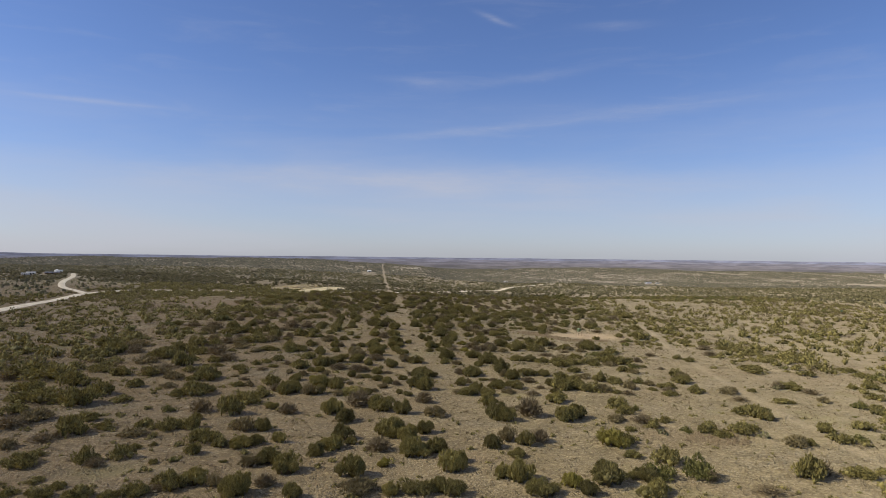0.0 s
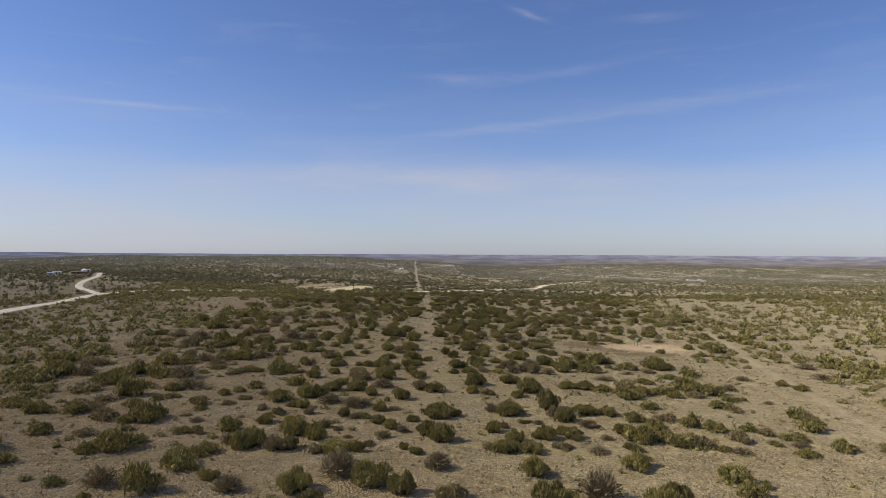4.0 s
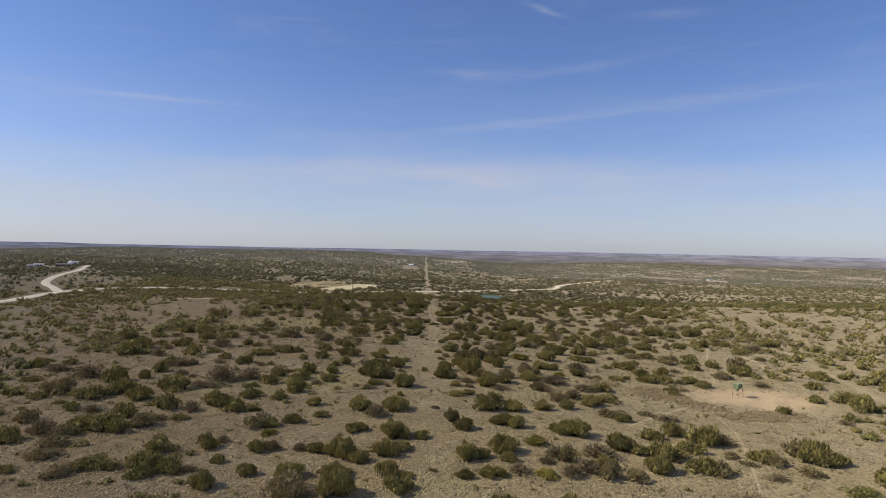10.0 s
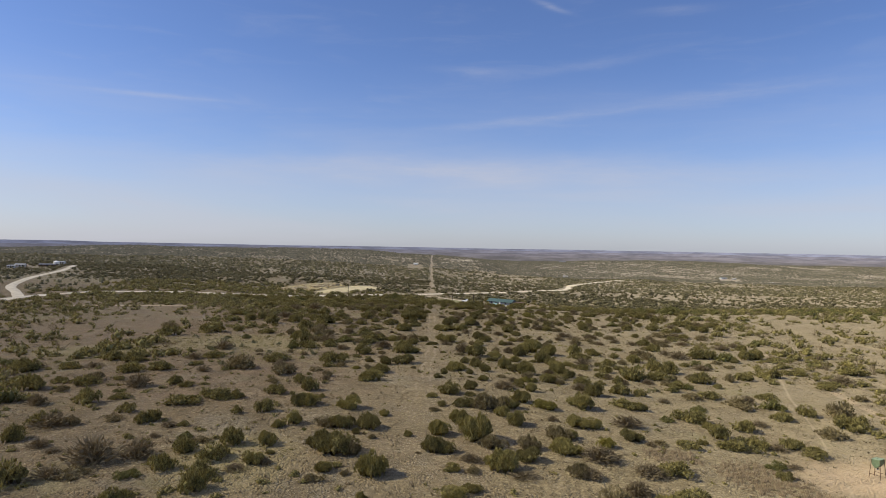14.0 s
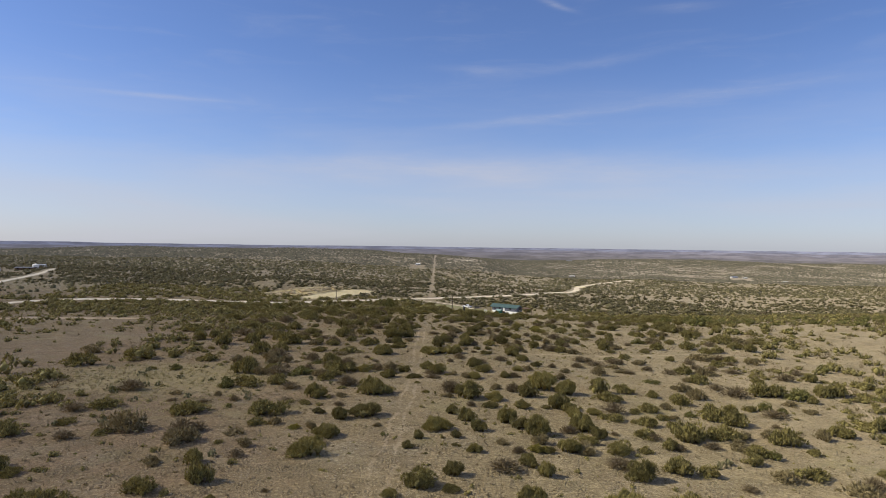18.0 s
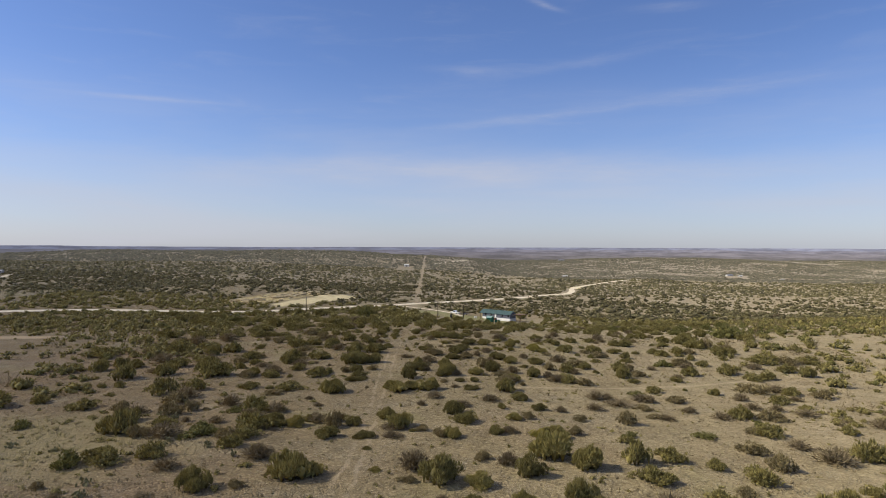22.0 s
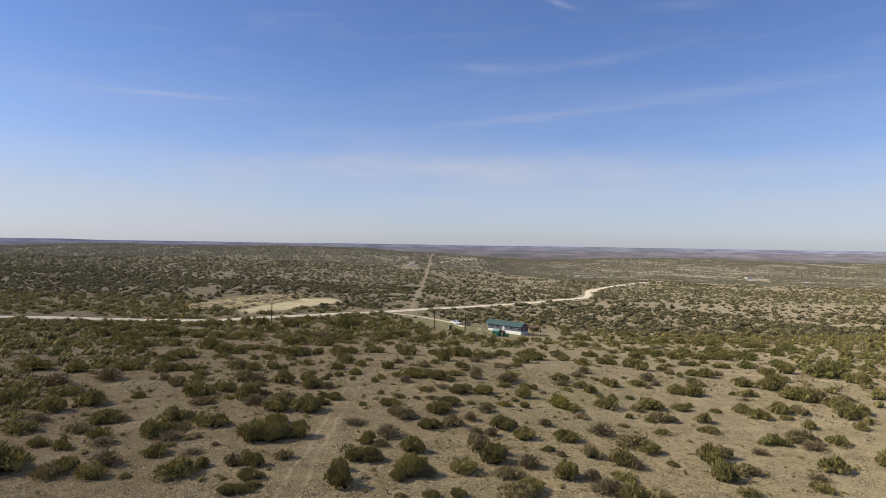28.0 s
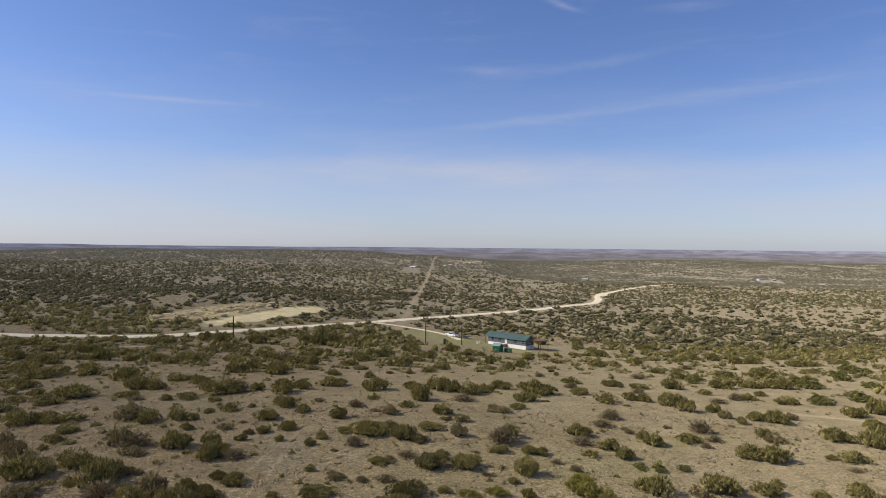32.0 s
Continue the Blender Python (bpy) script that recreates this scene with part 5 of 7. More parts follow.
plant("bare_shrub",
      (-52.1, 130.8, 3.4, 2.1), (-17.7, 132.5, 1.6, 0.8), (17.2, 133.3, 2.1, 1.4), (12.4, 134, 2.3, 0.9), (19, 134.7, 2.2, 1.4), (37, 135, 2.4, 0.7), (15.4, 136.7, 1.6, 0.7), (16.7, 138.5, 2.3, 1.2),
      (-9.1, 139, 1.4, 0.9), (21.2, 139.5, 3.5, 1.4), (-17.5, 140.7, 1.5, 0.9), (-36.9, 141.8, 3.1, 1.8), (74, 145.2, 4.6, 1.6), (36.9, 146.3, 2.7, 1.4), (-27.2, 147.8, 2.1, 0.8), (-36.3, 150.2, 2.6, 1.1),
      (-2.7, 150.7, 2.6, 1.6), (-25.1, 151.6, 2.2, 1.6), (4.3, 154.6, 1.4, 0.4), (33.8, 155.7, 3.4, 0.9), (-38.7, 158.5, 2.5, 1.2), (59.1, 159.1, 2.2, 1), (-28.5, 163.5, 2.6, 1.2), (23.7, 164.5, 2.4, 1.4))
plant("bare_shrub",
      (-12.8, 165.6, 1.9, 0.6), (13.8, 166.8, 2.6, 0.7), (-10.6, 167.1, 1.6, 0.7), (-26.9, 167.3, 4.8, 2.8), (20.3, 167.8, 2.2, 1.1), (-23.1, 168.5, 3.3, 2), (-47.3, 168.9, 4.7, 2.2), (26.5, 169.9, 3.4, 1.1),
      (-32.3, 169.9, 1.9, 0.6), (9, 170.3, 2.2, 0.8), (-34.6, 171.3, 2, 1.1), (3.7, 171.8, 0.8, 0.2), (-54.2, 172.8, 4, 1.4), (22.4, 173.1, 3.8, 1.5), (-24.3, 174.4, 1, 0.6), (43.9, 176.3, 2.1, 0.6),
      (-24.4, 178, 1.7, 0.8), (-37.9, 178.5, 4.4, 1.6), (29.6, 179.3, 1.3, 0.7), (45.8, 182.7, 2.2, 1.1), (60.1, 183.2, 3.7, 1.2), (19.7, 186.4, 1.4, 0.7), (29.2, 187.1, 3.6, 1.4), (-45.4, 187.5, 2.5, 1.8))
plant("bare_shrub",
      (49, 193.8, 2.5, 1), (-6.5, 195.7, 0.8, 0.4), (-37.6, 197.3, 3.5, 2.3), (15.2, 203.4, 3.3, 1.3), (39.5, 203.9, 1.8, 0.9), (-12.2, 204.9, 1.7, 1), (53.3, 206.3, 2.4, 1.7), (27.6, 207.5, 3.1, 1.3),
      (-32.8, 209.1, 2.4, 1.1), (17.1, 209.6, 1.6, 0.9), (-21.4, 212.9, 2.8, 2.1), (-52.9, 213.2, 3.2, 1), (-62.6, 213.2, 2.8, 1.4), (-20, 213.9, 2.5, 1.3), (36.9, 215.7, 1.6, 1.1), (41.3, 217.3, 2.3, 1.1),
      (35, 219.4, 2, 1.1), (24.5, 220.1, 2.2, 1.1), (30.3, 220.5, 1.2, 0.5), (-39.3, 221.4, 2.9, 1.4), (79.8, 225.3, 4.9, 2.2), (-6, 228, 1.4, 0.7), (-25.1, 228.4, 2.3, 0.7), (54.6, 228.4, 1.6, 0.8))
plant("bare_shrub",
      (-29.7, 228.7, 1.6, 0.6), (-21.3, 229.8, 1.5, 1), (-14.1, 231, 1.9, 0.5), (12.5, 231.2, 1.4, 0.9), (33.2, 231.8, 3.4, 1.8), (57.5, 234.6, 4.3, 1.5), (-38.9, 235.2, 3.9, 2), (-15.4, 238.6, 2.9, 1.3),
      (9.6, 240.2, 3.2, 2.5), (19.5, 242.3, 2.1, 1.6), (-7.3, 242.6, 3.3, 1.7), (57.5, 247.6, 5.2, 2.3), (-20.7, 249.8, 4.2, 2), (6.4, 251.9, 2.7, 0.8), (56.3, 252.4, 3, 1.5), (20.9, 254.3, 2, 0.9),
      (6.4, 255.7, 3.4, 1.1), (-16.9, 256.4, 1.9, 1.1), (-20.9, 256.6, 1.2, 0.9), (-4.2, 258.2, 2.5, 1.5), (-29.1, 260.8, 2.9, 1.2), (-52, 261.5, 2.3, 1.1), (73.3, 262.1, 4, 1.9), (-10.8, 262.8, 2.7, 1.7))
plant("bare_shrub",
      (44.4, 264.6, 2.8, 1), (52.7, 265.7, 3, 1.3), (-18.3, 265.8, 2.9, 1.9), (29.5, 266, 1.5, 1.1), (-5.8, 266.8, 1.4, 0.6), (15.2, 267, 2.7, 0.9), (9.3, 267.2, 1.3, 0.9), (66, 267.9, 4, 1.2),
      (35, 268.7, 2.8, 1.3), (49.2, 268.9, 2.3, 1.3), (79.5, 269.3, 2.5, 1.7), (62.8, 270.1, 2.5, 1.4), (-26.5, 270.2, 3.9, 2), (19.6, 270.7, 2.8, 1.1), (-8, 270.9, 1.3, 0.6), (59.8, 271.2, 3.3, 1.3),
      (11.1, 271.8, 2.5, 1.2), (39.4, 272.1, 4.5, 1.2), (45.2, 274.7, 2, 1.5), (43.9, 275.1, 3.5, 1.6), (36.9, 275.7, 3.1, 1.6), (38.7, 275.8, 2.3, 1.3), (60.5, 276.8, 3, 1.6), (70.1, 278, 2.7, 1.1))
plant("bare_shrub",
      (-0.1, 278.3, 0.8, 0.4), (14.5, 279.3, 1.6, 0.5), (70.2, 284.8, 4.8, 1.6), (32.8, 288, 3.5, 1.4), (14.8, 289, 1.7, 1.5), (-40.5, 289.3, 2.5, 0.9), (-18.7, 290, 3, 2), (31.7, 290.9, 1.8, 1.6),
      (9, 292.5, 1.8, 1.3), (25.5, 293.6, 2.4, 1.6), (-11.2, 293.7, 2.6, 0.7), (56.8, 294.5, 2.8, 1.1), (37.5, 294.9, 1.9, 1.4), (-9.7, 296.4, 1, 0.6), (-22.6, 296.4, 3.2, 1), (29.6, 297.6, 1.2, 0.7),
      (-15.9, 298.5, 3.9, 1.1), (-12.7, 299, 1.1, 0.6), (-43.4, 299.9, 4.9, 2.2), (9.4, 301.2, 3.3, 1.7), (54.7, 303.2, 2.3, 1.1), (22, 303.6, 1.7, 1.2), (20.1, 304.3, 1.7, 0.9), (-35.8, 304.9, 2.5, 1.4))
plant("bare_shrub",
      (76.6, 305.3, 3.4, 1.7), (4.7, 305.7, 2.9, 0.8), (62.7, 305.9, 3.7, 1.4), (36.3, 306.9, 3.7, 1.8), (29.4, 309.1, 1.9, 1.2), (19.5, 309.6, 1.9, 1.3), (21.9, 314.2, 2.3, 1.2), (-11, 314.2, 3.3, 1.7),
      (11.7, 319.4, 1.2, 0.6), (-22.3, 323, 1.8, 0.7), (-2.9, 325.2, 2.3, 1.2), (-46.6, 325.5, 4.2, 2.5), (15.4, 326.7, 2.2, 0.7), (31.8, 327.9, 1.3, 0.5), (-15.3, 328.4, 3.6, 1.7), (-40.7, 329.8, 4.7, 2.7),
      (9.2, 329.9, 2, 1.3), (65.4, 330.2, 2, 0.6), (26.3, 334.2, 4.2, 2), (36.2, 336.5, 3.3, 1.1), (51.8, 337.7, 1.6, 0.9), (-6.9, 339, 1.1, 0.5), (53.9, 340.5, 2.4, 1.1), (43.7, 342.7, 1.6, 0.8))
plant("bare_shrub",
      (53.7, 344.6, 3.4, 2.2), (40.8, 346.1, 3.3, 1.2), (6.2, 348.8, 2.5, 1.3), (42.9, 350.4, 3, 1.9), (0, 352.3, 1.8, 0.7), (-28.6, 353.6, 2.9, 0.8), (21.7, 357.7, 3.6, 1.3), (-39.9, 358.2, 3.2, 1.6),
      (61.6, 360.7, 2.5, 1.3), (-15, 360.9, 3, 2.2), (65.8, 368.9, 3.8, 1.1), (70.3, 372.5, 2.8, 1.8), (54, 375.4, 2.8, 1.3), (42.1, 378.6, 2.8, 1.3), (38.6, 397.7, 2.6, 1.3), (61.3, 401.4, 5.4, 1.6),
      (83.8, 434.3, 5.9, 1.8), (217.3, 562.6, 9.8, 3.6))
plant("brown_shrub",
      (-3.2, 54.5, 3.6, 1.4), (-15.8, 56.8, 1.7, 1.1), (-13.9, 61.7, 1.8, 1.3), (44.3, 66, 2.9, 1.5), (-40.2, 68.3, 2.2, 1.2), (12.7, 69, 2.3, 1.7), (-28.9, 72.6, 3.2, 1), (-17.7, 75.1, 3.2, 1.7),
      (27.8, 76.9, 2.6, 1.1), (-43.2, 79.4, 4.5, 1.6), (5.2, 79.8, 2.9, 1.5), (61.4, 85.4, 2.4, 1.1), (50.1, 90.7, 3.3, 1.4), (-8.3, 92, 1.5, 1.1), (-12.4, 92.7, 2.6, 1.8), (31.5, 93.3, 2.5, 1.4),
      (9.4, 93.9, 1.5, 0.8), (17.2, 93.9, 2.1, 0.8), (-3, 94.4, 1.3, 0.6), (36.3, 94.8, 2.4, 1.5), (-1.8, 97.2, 1.9, 0.9), (40.4, 97.3, 2.2, 0.9), (-34.2, 98.2, 2.6, 0.9), (-22.4, 98.7, 1.5, 1.1))
plant("brown_shrub",
      (-7, 100, 1.1, 0.6), (-30.9, 100, 1.9, 0.8), (-8.8, 101, 1.8, 1), (11.8, 101.7, 1.5, 0.9), (48.3, 102.1, 2.1, 1.6), (31.6, 103.4, 2.6, 1), (-35.7, 104.8, 3.5, 1.4), (-5.9, 105.3, 1.2, 0.8),
      (-26.5, 106, 1.3, 0.5), (-15.3, 106.6, 1.6, 1), (18.8, 106.8, 1.9, 1.4), (-11.5, 107.1, 1.6, 1), (42.1, 107.1, 2.1, 0.9), (2.9, 108, 1.6, 1), (-39.9, 108.7, 4.5, 1.6), (-18.1, 108.9, 1.7, 0.8),
      (40.6, 116, 2.7, 1.1), (11.5, 118.2, 2.2, 0.9), (-45.7, 119.4, 4.2, 1.4), (1.8, 122.2, 3, 1.6), (33.1, 123.1, 3.2, 1.3), (-7.8, 128.8, 4.1, 1.9), (-28.5, 130.4, 2.6, 1), (20.5, 133.1, 2.4, 1.6))
plant("brown_shrub",
      (23, 133.5, 2.7, 1.1), (4.3, 134, 1, 0.3), (-32.1, 134.8, 3.1, 1), (31.9, 135.7, 2.3, 1.4), (41.1, 136.7, 2.5, 1), (17.5, 137.2, 2.2, 1.7), (-33.3, 138.1, 2.9, 1.1), (-55.4, 138.9, 4.7, 1.8),
      (-12.3, 139, 2, 1.1), (39.2, 139.3, 2.3, 1.2), (36.3, 139.4, 1.9, 0.6), (-33.9, 141, 2.7, 1.4), (35.4, 141.5, 1.9, 0.7), (43.3, 143, 2.7, 2.1), (62, 143.1, 1.7, 0.8), (-27.9, 145.5, 3.1, 1.7),
      (-40.9, 145.9, 2.6, 1.6), (-15.4, 146.4, 3.2, 1.6), (27.1, 156.1, 3.3, 1.1), (32, 157.3, 2.3, 0.7), (-45.4, 158.5, 3.8, 2.3), (-34.6, 158.9, 2.4, 1.2), (20.9, 161.8, 3.1, 1.6), (-4.9, 163.5, 1.9, 0.7))
plant("brown_shrub",
      (-26.7, 164.2, 2.9, 0.8), (-2.6, 165.2, 1, 0.5), (9.1, 167.5, 1.6, 0.6), (19.2, 168.3, 2.4, 1.4), (-2.8, 170.5, 1.7, 1.5), (-19, 173.3, 2.2, 0.6), (11.3, 174.5, 2.9, 1.5), (15.3, 175.3, 2.4, 1.5),
      (-1.5, 175.8, 0.9, 0.6), (-35.9, 178.7, 1.8, 1.3), (19.4, 179.2, 3.2, 1.5), (-7.4, 179.6, 2.9, 1.1), (31.2, 180.5, 2, 0.6), (-32.2, 180.7, 2.2, 0.8), (5, 188.5, 1.6, 0.5), (56.1, 189.6, 3.8, 1.7),
      (12.4, 190.4, 4.3, 2.4), (-47.4, 195.7, 2.3, 0.9), (63.4, 199.3, 4.2, 2.9), (-19.5, 201.5, 2.1, 0.8), (-46.5, 202.4, 2.4, 1.5), (50.5, 203.1, 4.6, 1.8), (45.1, 207.7, 3.3, 1.2), (-12.7, 208.5, 1.7, 1.1))
plant("brown_shrub",
      (-19.9, 208.6, 4.1, 1.9), (74.5, 211.6, 2.7, 1.3), (24.8, 212.2, 2.9, 1.3), (15.6, 212.8, 1.7, 0.5), (-28, 213, 4.6, 2.5), (-15.3, 213.2, 2.4, 0.7), (20.3, 214, 2.3, 1.2), (-7.3, 216.2, 1.4, 1),
      (-12, 217.6, 1.6, 1.1), (0.7, 217.7, 1.2, 0.4), (44.6, 217.7, 2.7, 0.8), (45.2, 219.4, 2.1, 1), (47.2, 221.9, 1.8, 1.3), (58, 223.2, 2.3, 2.1), (51, 223.4, 2.2, 1.3), (41.3, 230.2, 1.9, 0.7),
      (-24.7, 232.8, 1.1, 0.9), (-31.1, 233.3, 1.7, 0.7), (-6.6, 233.8, 1.7, 0.7), (42.1, 235.9, 2.4, 1.2), (8.9, 236.5, 1.9, 0.7), (64.2, 237.2, 2.3, 1), (63.7, 242, 2.8, 1), (16.8, 243.7, 2.1, 1))
plant("brown_shrub",
      (49.9, 244.8, 3.2, 2.2), (-23.6, 249.7, 2.5, 1.6), (-13.1, 250, 2.9, 1.4), (49.5, 250.8, 3.8, 1.7), (12, 252.5, 2.2, 1.1), (10, 254.6, 1.7, 0.9), (29.2, 254.7, 2, 1.1), (-1.7, 256.4, 2.7, 2.4),
      (53.7, 258.7, 2.4, 1.2), (-1.3, 259, 1.9, 1.4), (-24.3, 260.3, 3.1, 1.8), (24, 261.3, 1.6, 1.2), (-13.8, 261.3, 3.3, 1), (37.7, 261.4, 2.6, 2.4), (-31.9, 261.5, 2.6, 1.6), (31.5, 261.8, 2.3, 0.9),
      (-22.5, 262.4, 2.1, 1.6), (-20.6, 262.9, 1.4, 0.4), (60.8, 265.2, 3.1, 1.1), (42.8, 265.3, 2.8, 0.8), (59.1, 265.4, 3.8, 1.9), (-26.5, 266.1, 3.8, 1.9), (42.7, 270.1, 3, 1), (-66.1, 270.9, 4.4, 1.8))
plant("brown_shrub",
      (-14.2, 273.8, 3.1, 0.9), (49.6, 275, 3.2, 1.4), (76.2, 280.8, 3.9, 1.9), (12.5, 282.7, 1.6, 0.6), (26, 283.3, 1.2, 0.7), (66, 283.7, 6.5, 1.8), (23.4, 285.1, 4.1, 1.4), (37, 286.3, 3.4, 1.4),
      (-22.5, 286.4, 2.9, 1.5), (22.9, 290.1, 3.4, 1.1), (-5.7, 290.6, 1.8, 1.2), (-0.9, 292.3, 2.2, 1.1), (49.7, 295.6, 3.1, 1.4), (22.3, 296.8, 2.2, 1.5), (9.2, 297.5, 2.2, 0.7), (33, 297.8, 2.6, 1.7),
      (19.9, 298.2, 2.9, 2.1), (49, 300.6, 2.9, 1.9), (-28.6, 300.9, 3.1, 1.3), (-16.3, 301.8, 2.9, 1), (39.1, 303.3, 4.9, 1.4), (-26.5, 305.6, 3.2, 1.1), (17.4, 307, 3.6, 1.4), (-17.7, 307.1, 2.4, 1.2))
plant("brown_shrub",
      (63.4, 308.2, 3.4, 2.2), (61.8, 309.2, 3.4, 1.8), (10.2, 309.6, 3.7, 1.7), (9.2, 311.8, 1.9, 1), (86.9, 312.3, 5.6, 2.2), (35.1, 314, 2, 0.9), (-18.2, 314.4, 3.8, 1.2), (-7, 315.2, 3.5, 2),
      (47.4, 316.2, 4.2, 1.7), (13.9, 319.6, 2.3, 0.6), (-11.2, 319.6, 2.3, 0.9), (8.7, 320.3, 2.4, 0.7), (-40.5, 320.9, 3, 1.2), (45, 321.6, 2.5, 1), (24.1, 322.3, 1.2, 0.4), (70.2, 322.7, 3.4, 1.6),
      (13.8, 324.7, 1.6, 0.7), (-27.1, 325, 2.7, 1.9), (-14.3, 325.4, 2.8, 1), (33.5, 325.6, 1.3, 0.8), (-50.2, 325.6, 5.3, 1.8), (-16.9, 328.4, 3.7, 2.2), (22.8, 329.1, 0.9, 0.3), (-31.3, 329.8, 1.8, 1.6))
plant("brown_shrub",
      (78.2, 332.2, 4.3, 2.6), (83.3, 333.2, 4.5, 1.2), (-4.4, 334.1, 1.5, 0.7), (21.2, 335.3, 2.5, 1.5), (-7.9, 336, 1.9, 0.9), (-22.6, 340.7, 3.8, 2), (61.9, 341.3, 3, 1.4), (21.2, 342.7, 2.3, 1),
      (11.5, 344.6, 2.4, 1.4), (43.5, 344.7, 1.2, 0.5), (9.4, 345.8, 1.6, 0.5), (49.7, 346.2, 1.2, 0.6), (26.6, 350.9, 3.8, 1.1), (61.2, 354.6, 2.4, 1.5), (71.6, 356, 2.5, 1.4), (137.7, 459.5, 5.3, 1.6),
      (172.4, 504.6, 10.4, 2.9), (164.9, 506.5, 5.2, 2.6))
plant("mesquite_bush",
      (15.9, 54.7, 1.9, 1.3), (24.6, 56.8, 2.9, 1.4), (28.4, 56.8, 3, 2.4), (-0.9, 61.3, 1.4, 0.9), (23.8, 66.7, 3.9, 1.9), (52.6, 67.5, 2.2, 0.9), (34.5, 72, 1.8, 0.8), (32.4, 82.2, 1, 1.4),
      (64.1, 82.3, 2.4, 1.1), (-29.2, 83.7, 2, 0.9), (39.2, 98.7, 1.9, 1.2), (84, 103.1, 3.6, 1.3), (-13.2, 103.3, 1.5, 0.8), (44.3, 113.9, 2.7, 0.9), (-21.4, 130.8, 2.7, 1.1), (42.5, 131.1, 3.2, 0.9),
      (14.7, 132.9, 2.1, 0.8), (15.3, 142.7, 2.7, 0.8), (-13.6, 143.5, 1.9, 0.6), (-39.1, 151.1, 2.7, 1.1), (-17.8, 152, 2.1, 0.9), (61.3, 161.7, 2.7, 1.4), (-21.6, 163.6, 2.2, 0.8), (-20.9, 174.3, 1.6, 0.8))
plant("mesquite_bush",
      (41.5, 175.4, 2.4, 1.1), (24.1, 177.6, 1.9, 1.1), (35.7, 192.1, 2, 0.9), (19.7, 192.4, 3, 1.3), (-38.8, 194.7, 1.7, 0.5), (43.3, 200.2, 2.6, 1), (55.5, 202.6, 3.7, 2), (19.3, 210.5, 1.9, 0.9),
      (47.2, 214.5, 1.7, 1.3), (-9.2, 215.9, 1.5, 0.6), (44.1, 232, 2, 1), (59.6, 236.3, 1.8, 1.4), (57.7, 238.3, 2.7, 1.7), (66.9, 246, 4.9, 2.3), (-16.3, 250.3, 4.7, 1.3), (24.6, 252.9, 2.5, 1.1),
      (36, 254.9, 2.1, 0.9), (46.1, 256.5, 3.2, 0.9), (56.5, 262.6, 1.9, 0.9), (-16.6, 262.8, 2.4, 0.8), (44.5, 278.8, 3.3, 1.1), (58.7, 307.1, 4, 1.9), (45.3, 315.7, 1.7, 1), (22.1, 316.9, 2.2, 0.6))
plant("mesquite_bush",
      (27.6, 317.5, 1.4, 1), (24.7, 317.7, 2.2, 0.8), (33, 319.6, 3.5, 1.7), (42.9, 328.3, 2.1, 1), (41.3, 328.9, 2.1, 0.8), (46, 329.2, 1.5, 0.8), (94.2, 357.3, 10.6, 4.2), (84.1, 369.8, 4.6, 1.9),
      (93.2, 375.2, 7.4, 2.1), (43.6, 386.8, 4.7, 1.7), (107.1, 392, 5.7, 2), (93.9, 392.2, 6.9, 3.7), (72.6, 397.7, 6.7, 2.5), (4.6, 405.6, 2.4, 1.4), (-64.5, 406, 6.9, 3.9), (109.4, 406.4, 7.7, 3.6),
      (85.7, 413, 6.8, 2.3), (-75.6, 421, 6, 2.5), (36.6, 422.9, 4.5, 2.2), (122.6, 424.8, 7, 2.8), (29.4, 426, 3.8, 3), (134.3, 448.1, 6, 2.2))
# yellow-green bushes by the road and the bare cut
plant("mesquite_bush", (-26, 239, 3.4, 1.9), (-40.9, 234, 1.8, 0.8), (-17.1, 252, 3.6, 1.4), (-40.5, 253.5, 3.2, 1.1))
# the grove by the road, below the bare cut
plant("juniper_bush", (-51.4, 447.5, 8.4, 4.6), (-58.6, 452.4, 5.1, 3.9), (-42.8, 454, 7.9, 3.9), (-41.7, 474, 7, 3.1), (-29.3, 461, 6.5, 4.6), (-20.7, 465.5, 5.9, 4.6), (-14.7, 458.4, 5.7, 3.8), (-9.1, 472.3, 6.8, 3), (0.1, 429.1, 5.6, 2.8), (-24, 386.5, 6.1, 3.2), (-15.7, 383.3, 5.4, 2.6), (-13.4, 402.5, 4.9, 2.7), (-4.2, 416.3, 5.2, 2.6), (-3.2, 491.5, 7.3, 2.8), (5.2, 454.9, 5.6, 3.8))
plant("mesquite_bush", (-22.8, 456.8, 7.8, 6.1))
plant("bare_shrub", (-21.2, 409.3, 7.4, 3.1))
plant("mesquite_bush", (-90.9, 453, 3.2, 2.0), (-87.5, 455.5, 2.6, 1.6), (-37, 541, 3.6, 2.2), (-33, 547, 3.0, 1.8), (-29.7, 552, 3.8, 2.3), (-22, 560, 3.0, 1.8), (-26, 546, 2.4, 1.5))

# trees behind the house and along the road
plant("juniper_bush", (31.5, 515, 5.2, 3.0), (40, 503, 5.0, 3.2), (44, 500.5, 4.6, 2.8), (51.5, 498, 5.6, 3.0), (36.5, 507, 4.4, 2.8), (62.5, 520, 4.6, 2.2), (72, 512, 5.0, 2.4), (57, 536, 4.4, 2.2), (66, 538, 4.8, 2.3))

# ---- the scrub between: thousands of shrubs, joined ----


